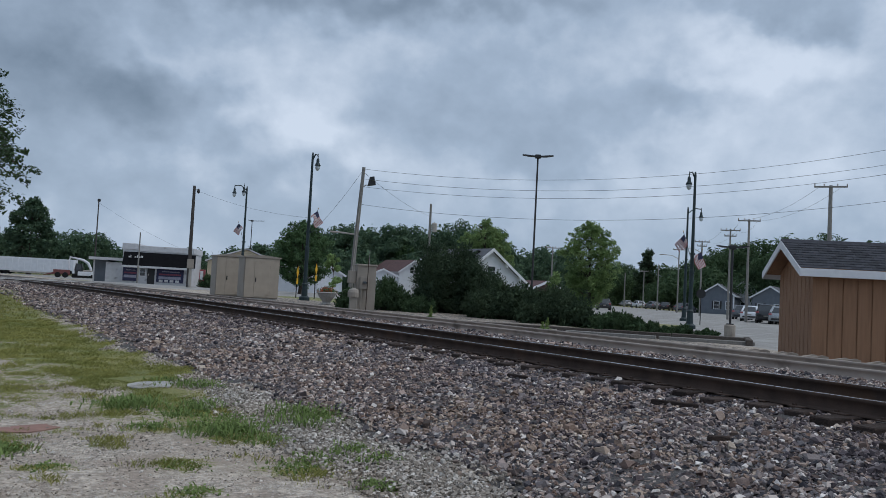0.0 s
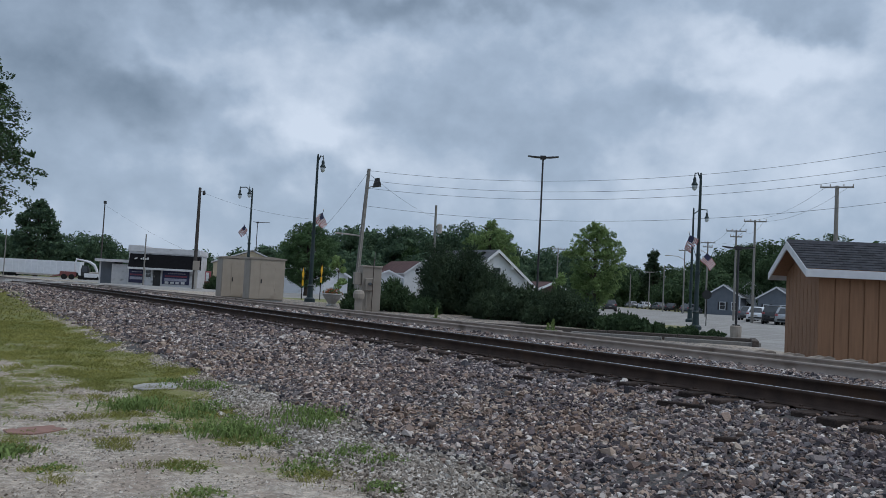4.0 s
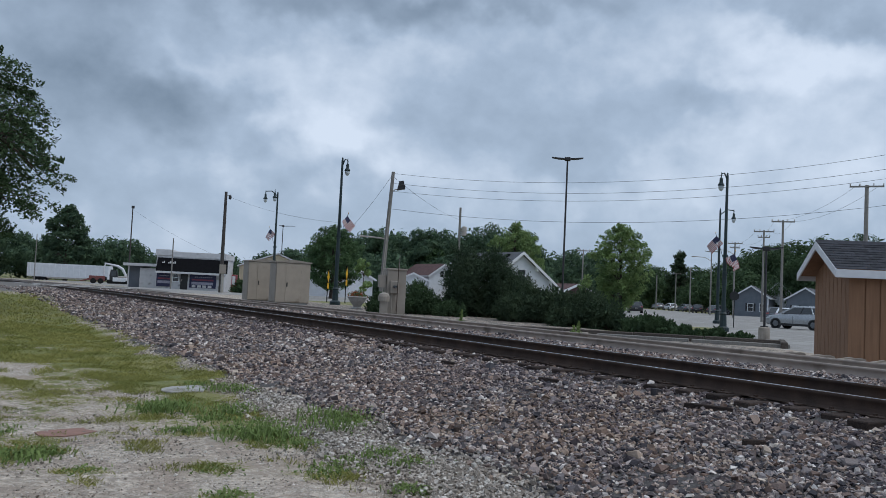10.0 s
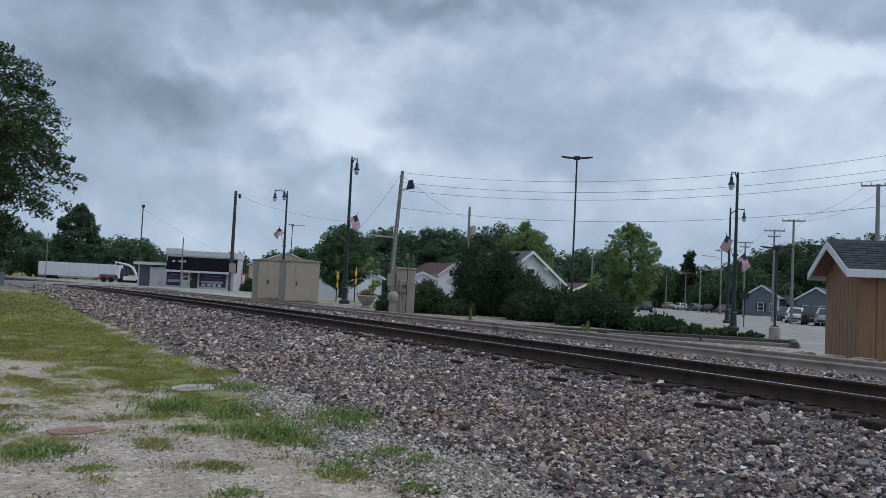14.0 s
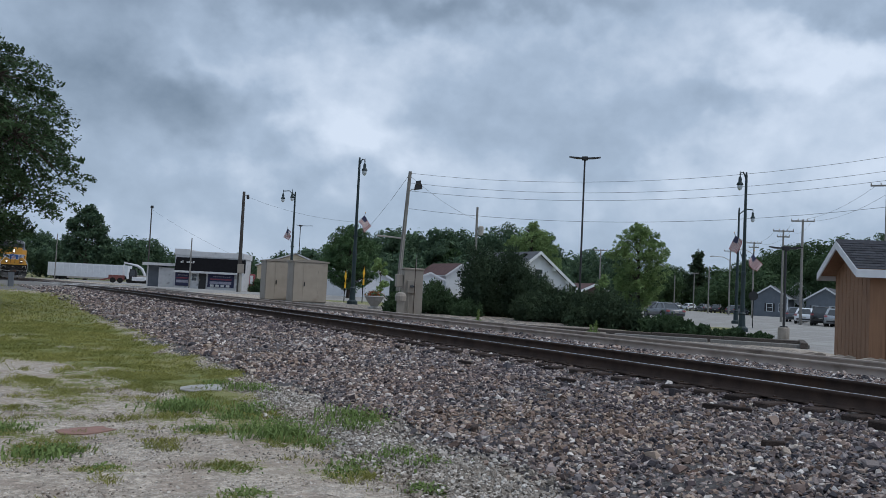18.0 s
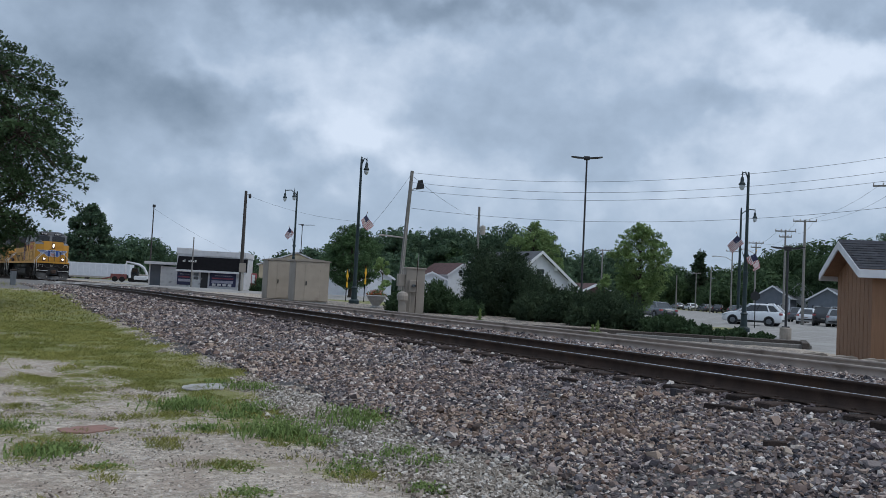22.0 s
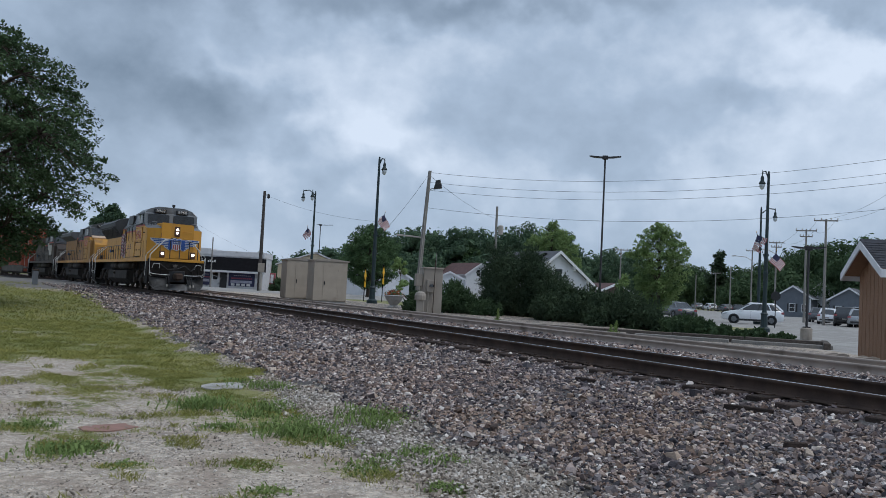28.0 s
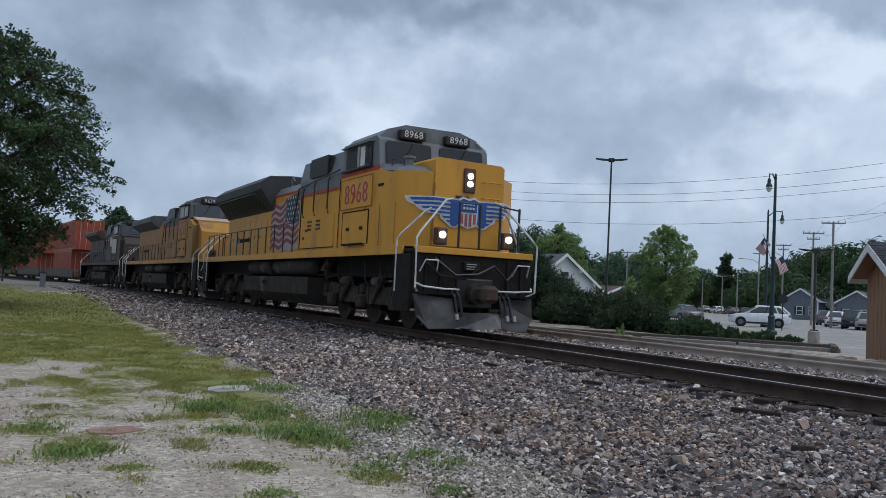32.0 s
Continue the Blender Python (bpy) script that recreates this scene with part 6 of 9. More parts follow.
def build_shop():
    # front faces the road, with a dark mansard over white walls
    t = thing("shop_building", pose(-31.75, 96.9, -0.1, 0, 0, 6), "white single-storey shop with a black mansard and banners", "building")
    L = 7.6
    part("wall", B((0, 0, -0.3), (L, 7, 3.9), 0.02), M_SHOPWALL, t)
    part("parapet", B((-0.1, -0.1, 3.75), (1.6, 7.1, 4.45), 0.03), M_SHOPWALL, t)
    part("parapet", B((1.6, -0.08, 3.6), (L + 0.1, 7.1, 4.25), 0.03), M_SHOPWALL, t)
    part("mansard", PR([(-0.9, 1.95), (-0.1, 3.5), (0.0, 3.5), (0.0, 1.95)], 0.15, L + 0.3, "x"), M_TAR, t)
    part("fascia", B((0.1, -0.95, 1.75), (L + 0.3, -0.85, 1.98), 0.01), M_SHOPWALL, t)
    for k, x in enumerate((0.75, 0.95, 1.4, 1.62, 1.86, 2.1)):
        part("sign_bar", B((x, -0.66, 2.86), (x + (0.07 if k == 1 else 0.15), -0.5, 3.02 + 0.09 * (k % 2)), 0.01), M_WHITE, t, "white sign lettering block")
    for x0, x1 in ((0.12, 1.75), (3.75, 6.7)):
        bn = part("banner", B((x0, -0.07, 0.25), (x1, -0.03, 1.75), 0.005), M_NAVY, t, "navy printed banner with pale lettering bars")
        w = x1 - x0
        part("banner_band", B((x0 + 0.08 * w, -0.078, 0.62), (x1 - 0.1 * w, -0.066, 0.92)), M_BANNERINK, bn)
        for k in range(4 if w > 2 else 0):
            part("lettering_bar", B((x0 + (0.1 + 0.2 * k) * w, -0.085, 0.3), (x0 + (0.24 + 0.2 * k) * w, -0.068, 0.56)), M_WHITE, bn)
        for r, (a, z, zz, hh) in enumerate(((0.2, 0.85, 1.42, 0.1), (0.1, 0.9, 1.08, 0.16))):
            q = a
            while q < z:
                part("lettering_bar", B((x0 + q * w, -0.085, zz), (x0 + min(q + 0.055, z) * w, -0.068, zz + hh)), M_BANNERINK if r != 1 else M_BANNERRED, bn)
                q += 0.075
    dr = part("door", B((2.75, -0.06, 0), (3.55, -0.02, 1.9), 0.01), M_BLACK, t)
    part("door_handle", B((2.85, -0.12, 0.95), (2.91, -0.06, 1.15)), M_GREYPAINT, dr)
    window(t, 1.95, 2.5, 0.9, 1.7, -0.02)
    part("downpipe", T([(L - 0.2, -0.06, 0), (L - 0.2, -0.06, 1.9)], 0.05, 6), M_SHOPWALL, t)
    a = thing("shop_annex", pose(-36.7, 101.5, -0.1, 0, 0, 8), "low white annex with a flat pale roof and a dark bay", "building")
    part("wall", B((1.5, 0, -0.3), (5.2, 6, 2.3), 0.02), M_SHOPWALL, a)
    # blue-grey siding colour stands in for shade beneath the annex roof
    part("bay", B((0, 1.2, -0.3), (1.6, 6, 2.5), 0.02), M_GREYWALL, a, "shaded grey bay under the roof")
    part("post", B((0.1, 0.1, -0.2), (0.25, 0.25, 2.5)), M_SHOPWALL, a)
    part("roof", PR([(-0.3, 2.5), (5.2, 2.55), (5.2, 2.85), (-0.3, 2.8)], -0.4, 6.3), M_SHOPWALL, a)
    part("roof_edge", B((-0.35, -0.46, 2.5), (5.2, -0.4, 2.82)), M_SHOPWALL, a)
    for k in range(3):
        part("sign_bar", B((3.4 + k * 0.42, -0.05, 1.55), (3.7 + k * 0.42, 0.0, 1.68)), M_BLACK, a)
    g = thing("beige_building", pose(-24.0, 104, -0.1, 0, 0, 10), "beige sided building with a pale sloping roof", "building")
    part("wall", PR([(0, -0.3), (9, -0.3), (9, 2.9), (4.5, 4.7), (0, 3.1)], 0, 8), M_BEIGEWALL, g)
    part("roof", PR([(-0.3, 3.05), (4.5, 4.75), (9.3, 2.85), (9.3, 3.0), (4.5, 4.92), (-0.3, 3.2)], -0.3, 8.3), M_SHOPWALL, g)
    v = thing("vending_machine", pose(-22.4, 93.6, -0.1, 0, 0, 10), "tall red vending machine beside the shop", "vending machine")
    part("body", B((0, 0, 0), (0.6, 0.6, 1.9), 0.03), M_RED, v)
    part("front_panel", B((0.08, -0.02, 0.8), (0.4, 0.0, 1.75)), M_WHITE, v)


build_shop()


def build_trailer():
    t = thing("semi_trailer", pose(-75.2, 157.5, -0.15, 0, 0, 3.5), "long white box semi trailer parked beyond the crossing", "trailer")
    part("box", B((0, 0, 0.62), (14.6, 2.5, 3.1), 0.04), M_WHITEWALL, t)
    for k in range(13):
        part("panel_rib", B((0.6 + k * 1.1, -0.03, 0.95), (0.66 + k * 1.1, 0.0, 3.0)), M_WHITETRIM, t)
    part("frame", B((0.5, 0.4, 0.6), (14, 2.1, 0.86)), M_UNDER, t)
    part("side_skirt", B((3.6, 0.02, 0.35), (11.0, 0.07, 0.85)), M_GREYPAINT, t)
    for x in (1.5, 2.8):
        for y in (0.3, 2.2):
            w = part("wheel", turned(bmesh.new(), [(0.3, -0.14), (0.5, -0.12), (0.52, 0), (0.5, 0.12), (0.3, 0.14)], 16), M_TYRE, t)
            w.matrix_basis = pose(x, y, 0.5, 90, 0, 0)
    for y in (0.5, 2.0):
        part("landing_leg", B((11.4, y - 0.06, 0.0), (11.55, y + 0.06, 0.8)), M_UNDER, t)


build_trailer()


def build_excavator():
    t = thing("excavator", pose(-47.5, 126.3, -0.1, 0, 0, 12) @ Matrix.Scale(0.95, 4), "small white excavator with folded boom on a red flatbed trailer", "excavator")
    for y0, y1 in ((-1.0, -0.55), (0.55, 1.0)):
        part("track", PR([(-0.9, 0.3), (-0.7, 0.08), (1.9, 0.08), (2.1, 0.3), (2.0, 0.62), (-0.8, 0.62)], y0, y1), M_UNDER, t)
    part("house_body", B((0.0, -1.05, 0.42), (1.9, 1.0, 1.05), 0.06), M_WHITETRIM, t)
    part("engine_cover", B((0.7, -0.9, 1.05), (1.9, 0.9, 1.3), 0.06), M_GREYPAINT, t)
    cab = part("cab", PR([(-0.45, 0.65), (0.6, 0.65), (0.65, 1.6), (0.45, 2.25), (-0.35, 2.25), (-0.5, 1.4)], -0.95, 0.1), M_BLACK, t)
    part("cab_window", B((-0.3, -0.98, 1.2), (0.4, -0.955, 2.1)), M_GLASS, cab)
    bm = bmesh.new()
    tube(bm, [(1.75, 0.35, 0.9), (1.6, 0.35, 1.6), (1.2, 0.35, 2.35), (0.5, 0.35, 2.8), (-0.6, 0.35, 3.05), (-1.5, 0.35, 3.2)], [0.16, 0.2, 0.22, 0.2, 0.15, 0.11], 8)
    boom = part("boom", bm, M_WHITETRIM, t)
    part("stick", T([(-1.3, 0.35, 3.28), (-1.6, 0.35, 2.6), (-1.45, 0.35, 1.1)], [0.1, 0.16, 0.1], 8), M_WHITETRIM, t)
    part("ram", T([(0.9, 0.35, 1.2), (0.6, 0.35, 2.6)], 0.06, 6), M_UNDER, boom)
    part("ram", T([(-0.2, 0.35, 3.15), (-1.4, 0.35, 3.36)], 0.06, 6), M_UNDER, boom)
    part("bucket", PR([(-1.75, 1.15), (-1.15, 1.1), (-1.05, 0.7), (-1.45, 0.4), (-1.85, 0.65)], 0.0, 0.75), M_UNDER, t)
    q = thing("flatbed_trailer", pose(-50.3, 125.6, -0.1, 0, 0, 20), "red equipment flatbed trailer with a ramp", "trailer")
    part("deck", B((-0.5, -1.1, 0.45), (1.7, 1.1, 1.15), 0.03), M_DULLRED, q)
    part("ramp", PR([(-0.5, 0.5), (-1.7, 0.25), (-1.7, 0.35), (-0.5, 0.75)], -1.0, 1.0), M_DULLRED, q)
    for x in (0.1, 1.1):
        for y in (-1.15, 1.15):
            w = part("wheel", turned(bmesh.new(), [(0.2, -0.12), (0.38, -0.1), (0.4, 0), (0.38, 0.1), (0.2, 0.12)], 14), M_TYRE, q)
            w.matrix_basis = pose(x, y, 0.4, 90, 0, 0)
    r = thing("work_machine", pose(-43.4, 124.5, -0.1, 0, 0, 10), "small red work machine parked by the annex", "machine")
    part("body", B((-0.9, -0.6, 0.4), (0.9, 0.6, 1.4), 0.1), M_DULLRED, r)
    part("seat", B((-0.5, -0.4, 1.4), (0.0, 0.4, 2.0), 0.08), M_BLACK, r)
    part("mast", T([(0.6, 0, 1.3), (0.7, 0, 2.4)], 0.05, 6), M_DULLRED, r)
    for x in (-0.6, 0.6):
        for y in (-0.6, 0.6):
            w = part("wheel", turned(bmesh.new(), [(0.2, -0.12), (0.38, -0.1), (0.4, 0), (0.38, 0.1), (0.2, 0.12)], 14), M_TYRE, r)
            w.matrix_basis = pose(x, y, 0.4, 90, 0, 0)


build_excavator()


# ---- the train ----
def text_part(txt, size, m, material, parent, name="number", swell=0.0):
    if len(txt) > 1:
        for k, ch in enumerate(txt):
            text_part(ch, size, m @ Matrix.Translation(((k - (len(txt) - 1) / 2) * size * 0.56, 0, 0)), material, parent, name, swell)
        return
    cu = bpy.data.curves.new(name, "FONT")
    cu.body, cu.size, cu.extrude, cu.align_x, cu.align_y = txt, size, 0.006, "CENTER", "CENTER"
    cu.offset = swell
    tmp = bpy.data.objects.new(name, cu)
    me = bpy.data.meshes.new_from_object(tmp)
    bpy.data.objects.remove(tmp)
    me.materials.append(material)
    ob = new(name, me)
    ob.parent = parent
    ob.matrix_basis = m
    return ob


def slab(parent, name, outline, x, material, thick=0.012, label=""):
    """A thin flat shape on a face that looks along x: outline in (y, z)."""
    return part(name, PR(outline, x, x + thick, "x"), material, parent, label)


def wheelset(parent, x):
    bm = bmesh.new()
    for y in (-0.75, 0.75):
        s = 1 if y > 0 else -1
        tmp = bmesh.new()
        turned(tmp, [(0.08, -0.09), (0.42, -0.05), (0.53, -0.07), (0.535, 0.05), (0.56, 0.06), (0.56, 0.085), (0.42, 0.07), (0.08, 0.09)], 24)
        bmesh.ops.rotate(tmp, cent=(0, 0, 0), matrix=Matrix.Rotation(radians(90 * s), 3, "X"), verts=tmp.verts[:])
        bmesh.ops.translate(tmp, vec=(0, y, 0), verts=tmp.verts[:])
        me = bpy.data.meshes.new("tmp")
        tmp.to_mesh(me)
        tmp.free()
        bm.from_mesh(me)
        bpy.data.meshes.remove(me)
    tube(bm, [(0, -0.75, 0), (0, 0.75, 0)], 0.09, 10)
    for k in range(4):
        a = k * math.pi / 2
        for y in (-0.82, 0.82):
            box(bm, (math.cos(a) * 0.25 - 0.05, y - 0.02, math.sin(a) * 0.25 - 0.05), (math.cos(a) * 0.25 + 0.05, y + 0.02, math.sin(a) * 0.25 + 0.05))
    ob = part("wheelset", bm, M_TRUCK, parent)
    ob.matrix_basis = pose(x, 0, 0.535)
    return ob


def bogie(parent, xs):
    """A six-wheel truck: side frames with pedestals, journal boxes, springs, dampers and brake rigging."""
    x0, x1 = min(xs), max(xs)
    for s in (-1, 1):
        y0, y1 = s * 0.98, s * 1.12
        lo, hi = min(y0, y1), max(y0, y1)
        prof = [(x0 - 0.95, 0.62), (x0 - 0.85, 0.95), (x0 - 0.3, 1.02), (x0 + 0.5, 0.92), (x1 - 0.5, 0.92), (x1 + 0.3, 1.02), (x1 + 0.85, 0.95), (x1 + 0.95, 0.62), (x1 + 0.5, 0.6), (x1 + 0.3, 0.72), (x1 - 0.3, 0.72), (x1 - 0.5, 0.5), (x0 + 0.5, 0.5), (x0 + 0.3, 0.72), (x0 - 0.3, 0.72), (x0 - 0.5, 0.6)]
        fr = part("side_frame", PR(prof, lo, hi), M_TRUCK, parent)
        for x in xs:
            part("journal_box", B((x - 0.2, hi - 0.02 if s > 0 else lo - 0.16, 0.38), (x + 0.2, hi + 0.16 if s > 0 else lo + 0.02, 0.72), 0.04), M_TRUCK, fr)
            for dx in (-0.34, 0.34):
                part("coil_spring", T([(x + dx, s * 1.05, 0.45), (x + dx, s * 1.05, 0.9)], 0.09, 8), M_UNDER, fr)
        for x in ((xs[0] + xs[1]) / 2, (xs[1] + xs[2]) / 2):
            part("damper", T([(x - 0.3, s * 1.2, 0.55), (x + 0.35, s * 1.2, 1.15)], 0.055, 8), M_TRUCK, fr)
            part("brake_cylinder", T([(x - 0.22, s * 1.18, 1.05), (x + 0.22, s * 1.18, 1.05)], 0.12, 10), M_TRUCK, fr)
            part("brake_shoe", B((x - 0.55, s * 0.8 - 0.08, 0.35), (x - 0.42, s * 0.8 + 0.08, 0.75), 0.02), M_UNDER, fr)
    for x in xs:
        part("traction_motor", T([(x - 0.62, -0.55, 0.62), (x - 0.62, 0.55, 0.62)], 0.36, 10), M_UNDER, parent)
    for s in (-1, 1):
        part("brake_pipe", T([(x0 - 0.7, s * 1.14, 1.12), (x0 + 0.4, s * 1.16, 1.2), (x1 - 0.4, s * 1.16, 1.18), (x1 + 0.7, s * 1.14, 1.08)], 0.022, 5), M_TANK, parent)
        for x in (x0 - 0.62, (x0 + x1) / 2, x1 + 0.62):
            part("frame_lug", B((x - 0.11, s * 1.15 - 0.05, 0.74), (x + 0.11, s * 1.15 + 0.05, 0.98), 0.03), M_TANK, parent)
    part("bolster", B((x0 + 0.3, -0.95, 0.75), (x1 - 0.3, 0.95, 1.05), 0.04), M_UNDER, parent)
    return [wheelset(parent, x) for x in xs]


def handrail(parent, x0, x1, y, z0, z1, gap=1.0, mat=None, posts=True):
    hr = part("handrail", T([(x0, y, z1), (x1, y, z1)], 0.02, 6), mat or M_BLACK, parent)
    n = max(1, round((x1 - x0) / gap))
    for k in range(n + 1):
        x = x0 + (x1 - x0) * k / n
        part("stanchion", T([(x, y, z0), (x, y, z1 + 0.01)], 0.02, 6), mat or M_BLACK, hr)
    return hr


def wings(t, x):
    """The nose emblem as plain shapes: a shield over stepped blue wings edged in white."""
    em = slab(t, "emblem", [(-0.27, 2.98), (-0.15, 3.05), (0, 3.0), (0.15, 3.05), (0.27, 2.98), (0.24, 2.8), (0.27, 2.58), (0.2, 2.4), (0, 2.32), (-0.2, 2.4), (-0.27, 2.58), (-0.24, 2.8)], x + 0.03, M_WHITE, label="shield emblem with stepped wings, in white, blue and red")
    slab(em, "emblem_field", [(-0.23, 2.95), (-0.14, 3.0), (0, 2.96), (0.14, 3.0), (0.23, 2.95), (0.2, 2.8), (0.215, 2.7), (-0.215, 2.7), (-0.2, 2.8)], x + 0.044, M_BLUE)
    for k in range(4):
        y = -0.2 + k * 0.108
        lo = 2.45 if k in (0, 3) else 2.39
        slab(em, "emblem_stripe", [(y, lo), (y + 0.062, lo - 0.02), (y + 0.062, 2.66), (y, 2.66)], x + 0.044, M_RED)
    for r in range(2):
        for k in range(4):
            y = -0.15 + k * 0.08
            slab(em, "lettering_bar", [(y, 2.76 + r * 0.1), (y + 0.05, 2.76 + r * 0.1), (y + 0.05, 2.81 + r * 0.1), (y, 2.81 + r * 0.1)], x + 0.056, M_WHITE)
    rows = ((1.30, 2.955, 2.905), (1.23, 2.855, 2.81), (1.1, 2.76, 2.715), (0.96, 2.67, 2.63), (0.66, 2.57, 2.53), (0.56, 2.48, 2.44))
    fold, back = 0.885, 0.98

    def folded(ob):
        for v in ob.data.vertices:
            v.co.x -= back * max(0.0, abs(v.co.y) - fold)

    for s in (-1, 1):
        slab(em, "wing", [(s * 0.2, 2.98), (s * fold, 2.992), (s * fold, 2.605), (s * 0.72, 2.6), (s * 0.7, 2.51), (s * 0.55, 2.42), (s * 0.44, 2.33), (s * 0.3, 2.33), (s * 0.2, 2.42)], x + 0.018, M_WHITE)
        folded(slab(em, "wing_tip", [(s * fold, 2.992), (s * 1.38, 3.0), (s * 1.34, 2.87), (s * 1.2, 2.79), (s * 1.12, 2.69), (s * 0.98, 2.61), (s * fold, 2.605)], x + 0.018, M_WHITE))
        for far, zt, zb in rows:
            near = min(far, fold)
            slab(em, "feather", [(s * 0.42, zt), (s * near, zt + 0.007), (s * (near if far > fold else near - 0.04), zb), (s * 0.42, zb)], x + 0.034, M_BLUE)
            if far > fold:
                folded(slab(em, "feather", [(s * fold, zt + 0.007), (s * far, zt + 0.01), (s * (far - 0.04), zb), (s * fold, zb)], x + 0.034, M_BLUE))
        slab(em, "wing_root", [(s * 0.24, 2.95), (s * 0.46, 2.95), (s * 0.46, 2.42), (s * 0.4, 2.37), (s * 0.3, 2.37), (s * 0.24, 2.45)], x + 0.036, M_BLUE)


def flag_decal(t, y):
    """A waving flag painted on the hood side: bent stripes and a starred canton, as thin rigid shapes."""
    fl = part("flag_decal", PR([(-2.3, 3.55), (-1.2, 3.62), (1.3, 3.82), (1.35, 2.2), (0.6, 2.0), (-0.8, 1.95), (-2.0, 2.1)], y - 0.004, y), M_FLAGPALE, t, "painted waving flag with stripes and a starry corner")
    n = 16
    for r in range(7):
        pts_u, pts_l = [], []
        for k in range(n + 1):
            f = k / n
            x = -2.3 + 3.6 * f
            wv = 0.09 * math.sin(f * 15.0)
            top = 3.5 + 0.3 * f + wv - r * 0.225
            pts_u.append((x, top))
            pts_l.append((x, top - 0.125))
        part("stripe", PR(pts_u + pts_l[::-1], y - 0.012, y - 0.004), M_FADEDRED, fl)
    can = part("canton", PR([(-0.5, 3.72), (1.3, 3.88), (1.32, 3.0), (0.5, 2.85), (-0.55, 3.0)], y - 0.018, y - 0.011), M_CANTON, fl)
    for i in range(5):
        for j in range(6):
            cx, cz = -0.35 + j * 0.26 + (i % 2) * 0.12, 3.02 + i * 0.17
            if cx < 1.25:
                part("star", PR([(cx + 0.045 * math.cos(a), cz + 0.045 * math.sin(a)) for a in (0.3, 1.57, 2.8, 4.1, 5.3)], y - 0.024, y - 0.017), M_WHITE, can)


M_LAMPBOX = surf("rusty_brown_lamp_housing", (0.09, 0.042, 0.028), (0.06, 0.03, 0.022), rough=0.7, scale=5, bump=0.1)
M_FADEDRED = surf("faded_painted_red", (0.28, 0.06, 0.075), (0.2, 0.045, 0.06), rough=0.6, bump=0.02)
M_FLAGPALE = surf("faded_pinkish_white", (0.46, 0.39, 0.37), (0.38, 0.31, 0.29), rough=0.6, bump=0.02)
M_PALEEDGE = surf("faded_white_edging", (0.62, 0.46, 0.34), (0.55, 0.4, 0.28), rough=0.6, bump=0.02)
M_CANTON = surf("faded_dark_blue", (0.03, 0.055, 0.09), (0.022, 0.04, 0.065), rough=0.6, bump=0.02)


